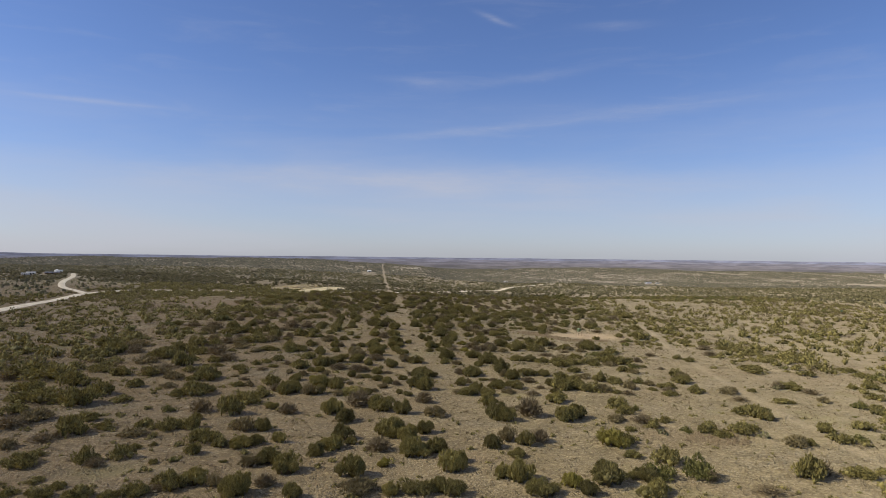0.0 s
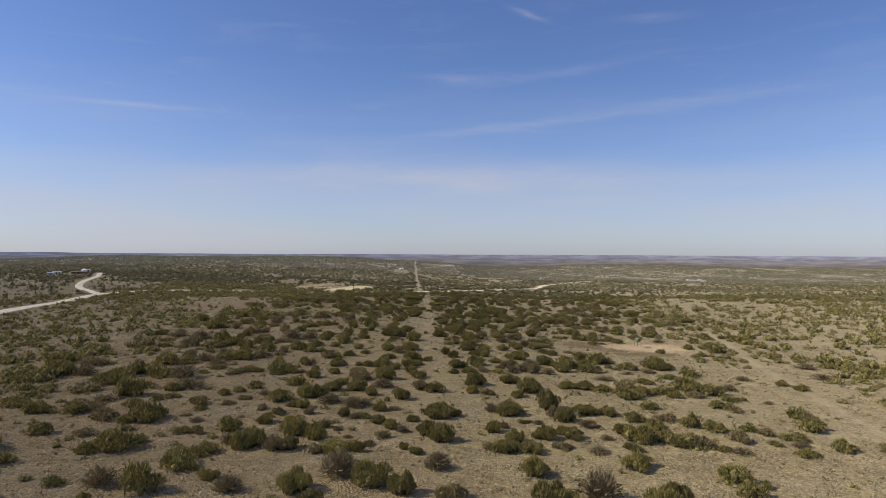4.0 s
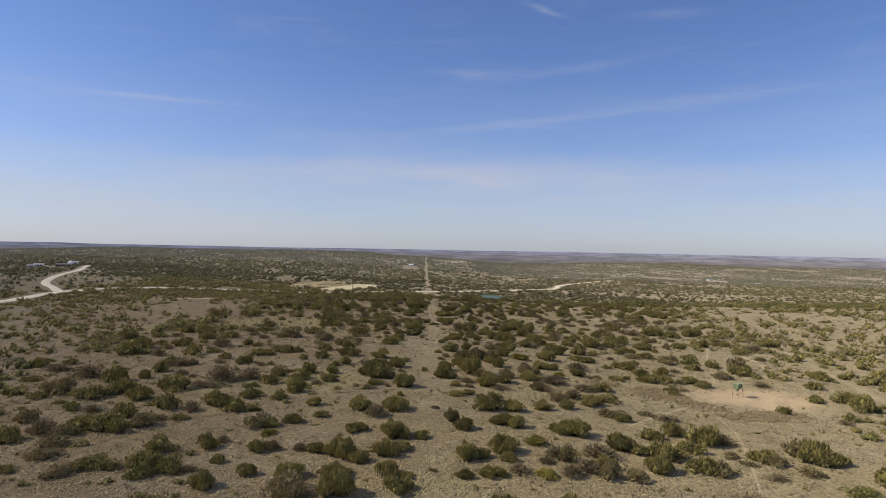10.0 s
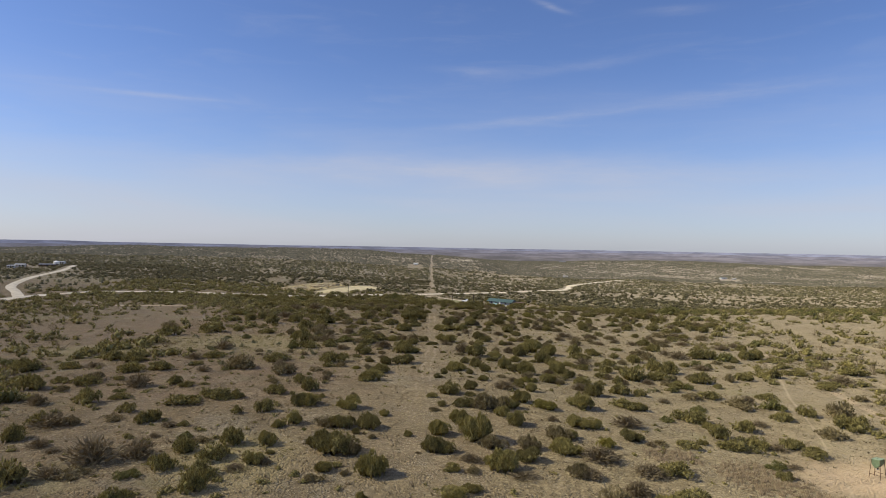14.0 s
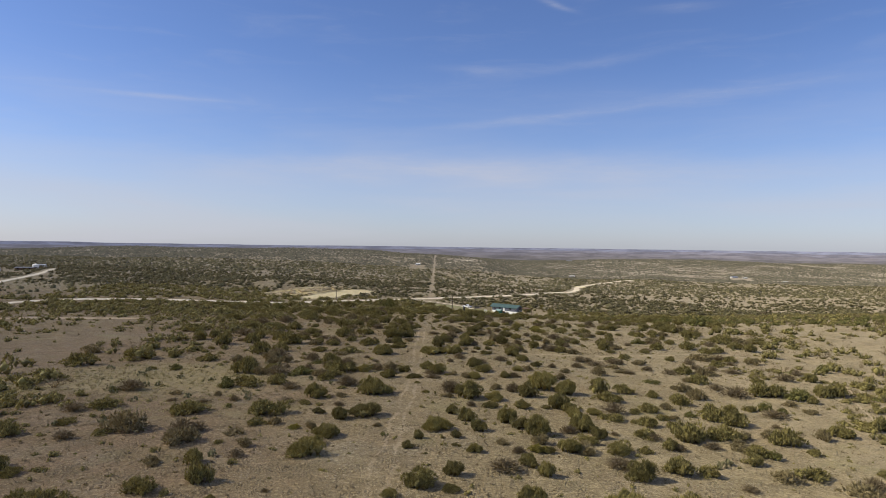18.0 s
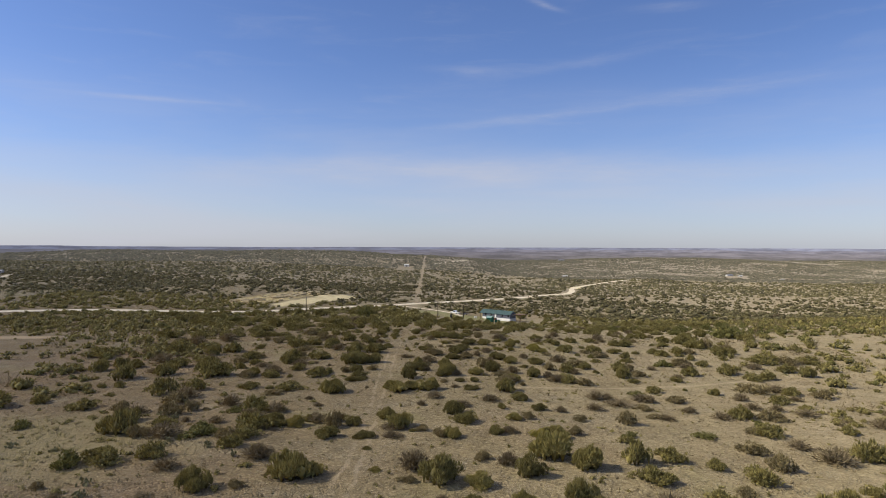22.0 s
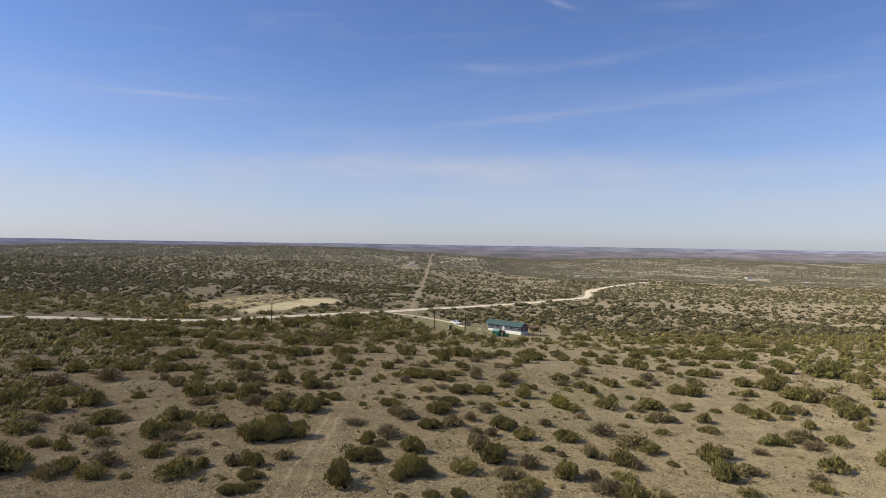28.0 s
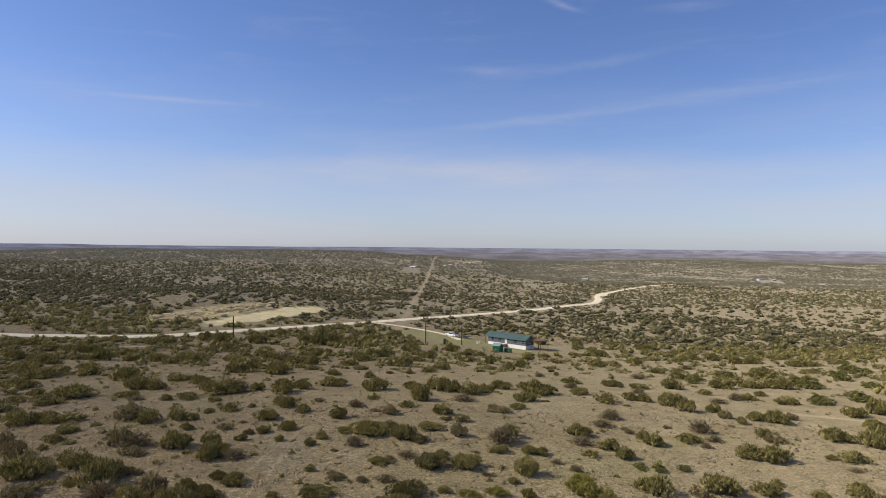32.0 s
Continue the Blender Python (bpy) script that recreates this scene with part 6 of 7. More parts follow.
def scatter(name, templates, mat, spots, sizes, label, rng, squash=(0.8, 1.2), heights=None):
    """Many shrubs from a few shapes, turned and scaled, as one mesh."""
    verts, faces, base = [], [], 0
    pick = rng.integers(0, len(templates), len(spots))
    if heights is None:
        heights = sizes * rng.uniform(*squash, len(sizes))
    for k, (tv, tf) in enumerate(templates):
        at, size, high = spots[pick == k], sizes[pick == k], heights[pick == k]
        if not len(at):
            continue
        a = rng.uniform(0, math.tau, len(at))
        c, s = np.cos(a)[:, None], np.sin(a)[:, None]
        x = (tv[None, :, 0] * c - tv[None, :, 1] * s) * size[:, None] + at[:, :1]
        y = (tv[None, :, 0] * s + tv[None, :, 1] * c) * size[:, None] + at[:, 1:2]
        z = tv[None, :, 2] * high[:, None] + (land(at[:, 0], at[:, 1]) - 0.08)[:, None]
        verts.append(np.stack([x, y, z], -1).reshape(-1, 3))
        faces.append((np.arange(len(at))[:, None, None] * len(tv) + tf + base).reshape(-1, 3))
        base += len(at) * len(tv)
    ob = new(name, fast_mesh(name, np.concatenate(verts), np.concatenate(faces), mat))
    return tagged(ob, label, "scrub", kind="stuff")


def fields(x, y):
    """How thickly the scrub grows, 0 to 1."""
    v = 0.80 + 0.26 * np.sin(x / 33 + 1.0) * np.sin(y / 41 + 0.4) + 0.22 * np.sin(x / 12.7 + y / 17.1)
    v = v + 0.40 * step(5, -35, x) * step(180, 100, y)
    v = v - 0.45 * np.exp(-((x + 62) / 45) ** 2 - ((y - 262) / 42) ** 2)
    v = v - 0.34 * step(38, 60, x) * step(210, 170, y) + 0.06 * step(35, 70, x) * step(330, 290, y)
    v = v - 0.50 * np.exp(-((x - 55) / 42) ** 2 - ((y - 328) / 36) ** 2)
    v = v + 0.55 * np.exp(-((x + 116) / 30) ** 2 - ((y - 582) / 26) ** 2)
    v = v + 0.70 * np.exp(-((y - 434 - 0.1 * (x - 20)) / 34) ** 2) * step(-200, -150, x) * step(120, 50, x)
    v = v + 0.50 * step(480, 700, y) * step(60, -120, x)
    v = v + 0.15 * step(430, 560, y) * step(60, 200, x)
    v = v + 0.38 * step(480, 600, y) * np.sin(x / 71 + 0.8 * np.sin(y / 97)) * np.sin(y / 88 + x / 190)
    v = v + 0.42 * step(470, 560, y) * (np.sin(x / 19 + 1.7 * np.sin(y / 47)) * np.sin(y / 27 + 1.1 * np.sin(x / 31)) + 0.5 * np.sin(x / 8.3 + y / 23))
    v = v + 0.30 * step(66, 92, x) * step(358, 385, y) * step(540, 470, y)
    v = v - 0.85 * np.exp(-((x - 50) / 30) ** 2 - ((y - 394) / 21) ** 2)
    v = v + 0.40 * np.exp(-((x - 95 - 0.12 * (y - 500)) / 40) ** 2 - ((y - 540) / 75) ** 2)
    v = v - 0.80 * np.exp(-((y - 690 - 0.45 * (x - 170)) / 38) ** 2) * step(95, 150, x) * step(520, 340, x)
    v = v - 0.60 * np.exp(-((y - 614) / 24) ** 2) * step(135, 180, x)
    v = v - 0.55 * np.exp(-((x - 142) / 30) ** 2 - ((y - 432) / 20) ** 2)
    v = v + 0.38 * step(120, 220, x) * step(370, 430, y) * np.sin(x / 17 + 1.9 * np.sin(y / 23)) * np.sin(y / 9.5 + 1.2 * np.sin(x / 29))
    v = v + 0.50 * np.exp(-((y - 890 - 0.3 * (x - 300)) / 95) ** 2) * step(80, 220, x)
    v = v - 0.12 * step(60, 200, x) * step(900, 1100, y)
    v = v * (1 - 0.62 * step(850, 1250, y) + 0.20 * step(900, 1300, y) * step(150, 0, x) + 0.50 * step(1350, 1700, y) * step(60, 200, x)) + 0.30 * step(900, 1250, y) * (1 - 0.7 * step(1250, 1500, y)) * np.sin(x / 23 + 2.1 * np.sin(y / 61)) * np.sin(y / 37 + 1.4 * np.sin(x / 41))
    return np.clip(v, (0.16 + 0.14 * step(480, 560, y) * step(110, 60, x)) * (1 - 0.8 * step(900, 1250, y)), 1.1)


ROADS = np.concatenate([np.array([q[:] for q in smooth_line(line, 4.0)]) for line in (
    [(-40, -260), (-62, -90), (-95, 60), (-125, 160), (-141, 240), (-155, 295), (-167, 334), (-177, 370), (-175, 398), (-164, 420), (-134, 438), (-100, 447), (-76, 457), (-58, 477), (-40, 500), (-18, 527), (0, 553)],
    [(0, 553), (31, 593), (67, 639), (95, 686), (120, 730), (135, 782), (154, 857), (227, 999), (292, 1064)],
    [(-177, 374), (-195, 398), (-213, 420), (-231, 452), (-256, 505), (-292, 590), (-326, 660)], [(-18, 527), (-9, 523.7), (6, 514), (15.5, 505), (21, 495)])])


FARMS = [(-49, 1155), (268, 1515), (708, 1714), (724, 1690), (716, 1486)]


def clear(x, y, margin=1.0):
    """True where nothing large grows: roads, yard, cleared line and bare soil."""
    ok = np.ones(len(x), bool)
    for q in ROADS:
        ok &= (x - q[0]) ** 2 + (y - q[1]) ** 2 > 5.6 ** 2
    for half, strength, *spots in WAYS:
        for q in smooth_line(spots, 1.5):
            ok &= (x - q.x) ** 2 + (y - q.y) ** 2 > (half + 0.6) ** 2
    for fx, fy in FARMS:
        ok &= (np.abs(x - fx * (y / fy) ** 0.9) > 12) | (y < fy - 130) | (y > fy + 9)
    mid = 3.0 - 0.028 * np.maximum(y - 250, 0)
    ok &= (np.abs(x - mid) > np.where(y < 480, 1.0, 1.9 + 0.6 * step(800, 1200, y)) + 0.8 * np.sin(y / 9)) | (y < 60) | (y > 1700) | ((y > 338) & (y < 500))
    for cx, cy, a, b, turn in PALE[:2] + OCHRE[:1] + DIRT + LAWN:
        c, s = math.cos(radians(turn)), math.sin(radians(turn))
        u, w = (x - cx) * c + (y - cy) * s, -(x - cx) * s + (y - cy) * c
        ok &= (u / (a + margin)) ** 2 + (w / (b + margin)) ** 2 > 1
    ok &= ~((x > 8) & (x < 62) & (y > 466) & (y < 508) & (y > 470 - 0.5 * (x - 30)))
    return ok


def seeds(x0, x1, y0, y1, each, rng, cone=None):
    """Random spots, one for each so many square metres, thinned by fields()."""
    count = int((x1 - x0) * (y1 - y0) / each)
    x, y = rng.uniform(x0, x1, count), rng.uniform(y0, y1, count)
    keep = rng.uniform(0, 1, count) < fields(x, y)
    if cone:
        keep &= np.abs(x - 5) < cone * (y + 60)
    x, y = x[keep], y[keep]
    keep = clear(x, y)
    return x[keep], y[keep]


rng = np.random.default_rng(5)
near_box = (-62, 84, 40, 352)
x, y = seeds(-190, 260, 45, 520, 9.5, rng, 0.84)
x2, y2 = seeds(near_box[0], near_box[1], near_box[2], near_box[3], 6.0, rng, 0.84)
x, y = np.concatenate([x, x2]), np.concatenate([y, y2])
size = np.clip(rng.lognormal(0.86, 0.45, len(x)), 0.6, 4.8)
inside = (x > near_box[0]) & (x < near_box[1]) & (y > near_box[2]) & (y < near_box[3])
inside &= np.abs(x - 0.08 * y) < 0.60 * 110
size[inside] = 0.6 + (2.3 + 0.8 * step(10, -15, x[inside])) * rng.uniform(0, 1, inside.sum()) ** 1.3
keep = np.ones(len(x), bool)
for sx, sy, sw in taken:
    keep &= (x - sx) ** 2 + (y - sy) ** 2 > ((size + sw) * 0.36) ** 2
# ground that is planted already: only small growth between
ahead = [(0, 0, 0.075), (3.8, 40, 0.015), (4.9, 80, 0), (6.9, 113, -0.012), (11, 154, -0.012), (14.4, 195, -0.008), (17.6, 230, -0.022), (21.2, 259, -0.03)]
done = np.zeros(len(x), bool)
for sx, sy, drift in ahead:
    off = y - sy
    done |= (off > 51) & (off < (200 if sy == 259 else 108)) & (np.abs(x - sx - drift * off) < 0.70 * off)
size[done] = (0.38 + (0.85 + 0.3 * step(5, -15, x[done])) * rng.uniform(0, 1, done.sum()) ** 1.4) * (1 + 1.5 * step(385, 410, y[done]))
keep &= ~done | (rng.uniform(0, 1, len(x)) < 0.56 + 0.14 * step(5, -20, x) + 0.2 * step(375, 400, y))
x, y, size = x[keep], y[keep], size[keep]
kind = rng.uniform(0, 1, len(x))
bare = kind < 0.14 + 0.22 * step(22, 48, x) * step(170, 215, y)
green = (kind > 0.97) | ((kind > 0.6) & (rng.uniform(0, 1, len(x)) < step(60, 110, x) * step(330, 380, y) * step(470, 420, y)))
dark = ~bare & ~green
mid_shapes = [crown(200 + k, 6, 20, 0.070, 0.35, 1.0, 0.54, OCTA) for k in range(12)]
bare_shapes = [twigs(240 + k, 14, 16) for k in range(5)]
spots = np.stack([x, y], 1)
deep = dark & (y > 370)
size[deep] = np.clip(size[deep] * (1.15 + 0.3 * step(10, -20, x[deep]) + 0.30 * step(70, 110, x[deep])), 1.0, 5.6)
dark = dark & (y <= 370)
tiny = dark & ((size < 1.25) | (np.abs(x - 0.08 * y) > 80))
dark &= ~tiny
tiny_shapes = [crown(280 + k, 3, 11, 0.10, 0.4, 1.08, 0.54, OCTA) for k in range(10)]
scatter("small_juniper_scrub", tiny_shapes, juniper_far, spots[tiny], size[tiny], "small olive juniper shrubs scattered over dry grass", rng)
scatter("juniper_scrub", mid_shapes, juniper_far, spots[dark], size[dark], "dark olive juniper scrub scattered over dry grass", rng)
low_shapes = [crown(260 + k, 5, 13, 0.075, 0.35, 1.16, 0.48, OCTA) for k in range(10)]
scatter("house_thicket", low_shapes, juniper_far, spots[deep], size[deep], "dense olive juniper thicket on the slope below the plateau", rng)
scatter("bare_scrub", bare_shapes, brush_far, spots[bare], size[bare], "leafless grey-brown shrubs scattered over dry grass", rng)
scatter("green_scrub", mid_shapes, green_far, spots[green], size[green], "yellow-green mesquite thicket and bushes", rng)
for kind, shapes, mat, name, label in (
        ("juniper_bush", [unit(crown(400 + k, 13 + k % 3 * 3, 84, 0.048, 0.65, 0.70, 0.54, OCTA, 1.35)) for k in range(8)], juniper_far, "plateau_junipers", "dark olive junipers along the plateau's flanks"),
        ("bare_shrub", [unit(twigs(420 + k, 150, 320)) for k in range(5)], brush_far, "plateau_bare_shrubs", "leafless grey-brown shrubs along the plateau's flanks"),
        ("brown_shrub", [unit(crown(430 + k, 12, 70, 0.052, 0.65, 0.62, 0.54, OCTA, 1.35)) for k in range(5)], brown_far, "plateau_brown_shrubs", "drab brown-green shrubs along the plateau's flanks"),
        ("mesquite_bush", [unit(crown(440 + k, 13, 76, 0.050, 0.60, 0.66, 0.60, OCTA, 1.3)) for k in range(4)], green_far, "plateau_green_bushes", "yellow-green bushes along the plateau's flanks")):
    side = np.array(outer[kind])
    side[:, 3] *= 0.92
    side[:, 2:] *= 1 - 0.14 * step(375, 400, side[:, 1:2])
    scatter(name, shapes, mat, side[:, :2], side[:, 2], label, rng, heights=side[:, 3])

# ---- dry grass ----


def tuft(seed):
    """A low tussock of dry grass, about 1 wide."""
    r = np.random.default_rng(seed)
    k = 5
    a = r.uniform(0, math.tau, k)
    foot = np.stack([np.cos(a), np.sin(a), a * 0], 1) * r.uniform(0.02, 0.3, (k, 1))
    ways = np.stack([np.cos(a) * 0.6, np.sin(a) * 0.6, 1 + a * 0], 1)
    return blades(foot, ways, r.uniform(0.35, 0.8, k), r.uniform(0.12, 0.24, k), r)


count = 125000
x, y = rng.uniform(-75, 110, count), 38 + rng.uniform(0, 1, count) * 315
keep = (np.abs(x - 0.08 * y) < 85) & clear(x, y, -1.5)
x, y = x[keep], y[keep]
keep = rng.uniform(0, 1, len(x)) < 0.55 + 0.45 * np.sin(x / 5.1 + 2 * np.sin(y / 7)) * np.sin(y / 6.3)
x, y = x[keep], y[keep]
scatter("dry_grass", [tuft(k) for k in range(6)], grass_mat, np.stack([x, y], 1), rng.uniform(0.2, 0.5, len(x)), "tussocks of dry straw-coloured grass", rng)

# low dead stubble between the tussocks
count = 42000
x, y = rng.uniform(-75, 110, count), 38 + rng.uniform(0, 1, count) * 335
thick = 0.5 + 0.5 * np.sin(x / 3.9 + 2.3 * np.sin(y / 6.1)) * np.sin(y / 4.7 + 1.7 * np.sin(x / 5.3))
keep = (np.abs(x - 0.08 * y) < 85) & clear(x, y, -1.5) & (rng.uniform(0, 1, count) < thick)
x, y = x[keep], y[keep]
scatter("dead_stubble", [tuft(k + 20) for k in range(6)], brush_far, np.stack([x, y], 1), 0.22 + 0.5 * rng.uniform(0, 1, len(x)) ** 2, "low dead brown stubble and weeds between the tussocks", rng, (0.5, 0.9))


def sheaf(seed):
    """A tall clump of dry grass, about 1 wide."""
    r = np.random.default_rng(seed)
    k = 9
    a = r.uniform(0, math.tau, k)
    foot = np.stack([np.cos(a), np.sin(a), a * 0], 1) * r.uniform(0.0, 0.35, (k, 1))
    ways = np.stack([np.cos(a) * 0.45, np.sin(a) * 0.45, 1 + a * 0], 1)
    return spikes(foot, ways, r.uniform(0.5, 0.95, k), r.uniform(0.07, 0.14, k), r)


red_grass = foliage("red_bluestem", (0.165, 0.122, 0.072), (0.300, 0.232, 0.140), (0.230, 0.175, 0.100), True)
straw_grass = foliage("green_straw", (0.205, 0.170, 0.070), (0.325, 0.275, 0.118), (0.290, 0.232, 0.125), True)


def meadow(name, places, each, mat, label, size):
    """Tall grass in loose patches: centre, half widths."""
    xs, ys = [], []
    for cx, cy, a, b in places:
        k = int(a * b * 3.1 / each)
        r, t = np.sqrt(rng.uniform(0, 1, k)) * rng.uniform(0.75, 1.1, k), rng.uniform(0, math.tau, k)
        xs.append(cx + a * r * np.cos(t)), ys.append(cy + b * r * np.sin(t))
    xs, ys = np.concatenate(xs), np.concatenate(ys)
    scatter(name, [sheaf(k) for k in range(6)], mat, np.stack([xs, ys], 1), rng.uniform(*size, len(xs)), label, rng)


meadow("red_grass", [(38.5, 171.5, 4.5, 5.5), (42.5, 165.5, 3.5, 3), (46.5, 160, 5, 2.2), (52, 163, 5, 2.4), (37, 69, 4, 2.6), (31, 176, 3, 3)], 0.16, red_grass,
       "tall reddish-brown dry grass round the bare soil", (0.3, 0.55))
meadow("straw_meadow", [(-38, 246, 20, 13), (-60, 232, 12, 8), (-30, 228, 12, 8), (-14, 168, 5, 7), (24, 300, 6, 3)], 1.5, straw_grass,
       "yellow-green spring grass among prickly pears", (0.3, 0.6))
# limestone rubble, in loose patches
count = 26000
x, y = rng.uniform(-60, 95, count), rng.uniform(45, 400, count)
thick = np.sin(x / 6.1 + 1.9 * np.sin(y / 13)) * np.sin(y / 8.7 + 1.3 * np.sin(x / 9)) + 0.5 * np.sin(x / 2.9 + y / 4.1)
keep = (thick > 0.45) & (np.abs(x - 0.08 * y) < 62)
x, y = x[keep], y[keep]
pebbles = [(OCTA[0] * np.random.default_rng(k).uniform(0.6, 1.2, (6, 3)) * (0.5, 0.5, 0.34), OCTA[1]) for k in range(6)]
scatter("limestone_rubble", pebbles, limestone, np.stack([x, y], 1), 0.09 + 0.30 * rng.uniform(0, 1, len(x)) ** 3, "small pale limestone rubble among the grass", rng)
x, y = seeds(-1150, 1150, 520, 1750, 28, rng, 0.80)
x2, y2 = seeds(-330, 90, 505, 720, 24, rng, 0.80)
x3, y3 = seeds(-760, 40, 520, 1350, 120, rng, 0.80)
x4, y4 = seeds(60, 1300, 760, 1750, 44, rng, 0.80)
x5, y5 = seeds(80, 340, 500, 650, 26, rng, 0.80)
x, y = np.concatenate([x, x2, x3, x4, x5]), np.concatenate([y, y2, y3, y4, y5])
close_shapes = [crown(300 + k, 2, 7, 0.12, 0.45, 1.6, 0.42, OCTA) for k in range(10)]
far_shapes = [crown(320 + k, 1, 2, 0.24, 0.7, 2.55, 0.34, dome(3)) for k in range(10)]
size = np.clip(rng.lognormal(1.24, 0.42, len(x)), 1.2, 8.0) * (1 + 0.15 * step(900, 1300, y) + 0.22 * step(70, 130, x) * step(800, 700, y))
close, away = y < 760, y > 1080
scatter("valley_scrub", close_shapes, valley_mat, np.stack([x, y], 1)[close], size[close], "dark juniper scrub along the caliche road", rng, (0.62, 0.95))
middle = ~close & ~away
blob = [(CAP[0] * (0.55, 0.55, 0.5) * np.random.default_rng(k).uniform(0.7, 1.2, (5, 1)) + (0, 0, 0.1), CAP[1]) for k in range(4)]
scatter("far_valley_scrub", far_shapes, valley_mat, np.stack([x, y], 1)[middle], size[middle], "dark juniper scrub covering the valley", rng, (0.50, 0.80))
scatter("valley_floor_scrub", blob, hazed_scrub_mat, np.stack([x, y], 1)[away], size[away], "dark juniper scrub on the valley floor", rng, (0.55, 0.85))
x, y = seeds(-420, 430, -260, 300, 17, rng)
keep = ~((np.abs(x - 5) < 0.84 * (y + 60)) & (y > 45) & (x > -190) & (x < 260)) & ~((x < -190) & (y > 200)) & ~((x > 260) & (y > 200))
x, y = x[keep], y[keep]
around = [crown(340 + k, 1, 5, 0.24, 0.5, 2.3, 0.50, OCTA) for k in range(8)]
scatter("outlying_scrub", around, juniper_far, np.stack([x, y], 1), np.clip(rng.lognormal(0.86, 0.42, len(x)), 0.8, 4.5), "dark olive juniper scrub over the rest of the plateau", rng)
x = rng.uniform(-152, -72, 60)
y = np.interp(x, [-164, -134, -100, -76], [420, 438, 447, 457]) - rng.uniform(7, 15, 60)
scatter("roadside_junipers", low_shapes, juniper_far, np.stack([x, y], 1), rng.uniform(2.6, 4.6, 60), "dark olive junipers along the caliche road", rng, (0.8, 1.1))
x, y = seeds(-420, -190, 200, 520, 26, rng)
x2, y2 = seeds(260, 520, 200, 520, 20, rng)
x, y = np.concatenate([x, x2]), np.concatenate([y, y2])
size = np.clip(rng.lognormal(0.95, 0.40, len(x)), 1.0, 5.0)
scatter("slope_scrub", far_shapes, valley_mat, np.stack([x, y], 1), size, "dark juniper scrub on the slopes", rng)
x, y = seeds(-1900, 100, 1750, 2000, 34, rng, 0.80)
x2, y2 = seeds(100, 2100, 1750, 2800, 25, rng, 0.80)
x, y = np.concatenate([x, x2]), np.concatenate([y, y2])
size = np.clip(rng.lognormal(1.6, 0.40, len(x)), 2.0, 9.0)
scatter("distant_scrub", blob, hazed_scrub_mat, np.stack([x, y], 1), size, "distant dark scrub on the plain", rng, (0.5, 0.8))

# ---- things ----


def part(name, bm, mat, parent, label=""):
    """Links a bmesh as one mesh under a thing or a part."""
    mesh = bpy.data.meshes.new(name)
    bmesh.ops.recalc_face_normals(bm, faces=bm.faces)
    bm.to_mesh(mesh)
    bm.free()
    mesh.materials.append(mat)
    ob = new(name, mesh)
    ob.parent = parent
    return tagged(ob, label)


def box(x0, x1, y0, y1, z0, z1, bevel=0.0, bm=None):
    bm = bm or bmesh.new()
    made = bmesh.ops.create_cube(bm, size=1.0)["verts"]
    bmesh.ops.scale(bm, vec=(x1 - x0, y1 - y0, z1 - z0), verts=made)
    bmesh.ops.translate(bm, vec=((x0 + x1) / 2, (y0 + y1) / 2, (z0 + z1) / 2), verts=made)
    if bevel:
        edges = list({e for v in made for e in v.link_edges})
        bmesh.ops.bevel(bm, geom=edges, offset=bevel, segments=2, affect="EDGES", profile=0.6)
    return bm


def rod(a, b, r0, r1=None, sides=8, bm=None):
    bm = bm or bmesh.new()
    a, b = Vector(a), Vector(b)
    turn = (b - a).to_track_quat("Z", "Y").to_matrix().to_4x4()
    bmesh.ops.create_cone(bm, cap_ends=True, segments=sides, radius1=r0, radius2=r0 if r1 is None else r1, depth=(b - a).length,
                          matrix=Matrix.Translation((a + b) / 2) @ turn)
    return bm


def prism(outline, x0, x1, bm=None):
    """An outline in y and z, drawn out along x."""
    bm = bm or bmesh.new()
    ends = [[bm.verts.new((x, y, z)) for y, z in outline] for x in (x0, x1)]
    bm.faces.new(ends[0]), bm.faces.new(ends[1][::-1])
    for k in range(len(outline)):
        j = (k + 1) % len(outline)
        bm.faces.new((ends[0][k], ends[1][k], ends[1][j], ends[0][j]))
    return bm


def thing(name, x, y, turn, label, category, group="", sink=0.0, z=None):
    ob = new(name)
    ob.matrix_world = pose(x, y, (float(land(x, y)) if z is None else z) - sink, 0, 0, turn)
    return tagged(ob, label, category, group)


teal_roof = worn("teal_metal_roof", (0.074, 0.122, 0.114), 0.45, 0.2, 2.0, 0.2, 0.5, (0, 0.25))
siding = worn("blue_grey_siding", (0.115, 0.125, 0.155), 0.7, 0.0, 2.0, 0.12, 0.5, (2, 0.2))
off_white = worn("off_white_sheet", (0.50, 0.49, 0.46), 0.75, 0.0, 1.0, 0.12)
white_paint = worn("white_paint", (0.74, 0.73, 0.70), 0.6, 0.0, 2.0, 0.08)
white_trim = worn("white_trim", (0.70, 0.70, 0.68), 0.5, 0.0, 4.0, 0.06)
green_paint = worn("green_paint", (0.022, 0.120, 0.072), 0.55, 0.0, 3.0, 0.2, 0.3, (0, 0.3))
pale_roof = worn("weathered_sheet_roof", (0.20, 0.30, 0.27), 0.5, 0.3, 3.0, 0.2, 0.4, (0, 0.25))
brown_wood = worn("brown_timber", (0.15, 0.095, 0.060), 0.8, 0.0, 5.0, 0.3, 0.4)
pole_wood = worn("dark_pole_timber", (0.075, 0.055, 0.042), 0.85, 0.0, 6.0, 0.35, 0.5)
grey_metal = worn("galvanised_metal", (0.42, 0.43, 0.43), 0.4, 0.8, 4.0, 0.2)
dull_grey = worn("dull_grey_sheet", (0.20, 0.20, 0.20), 0.8, 0.0, 2.0, 0.25)
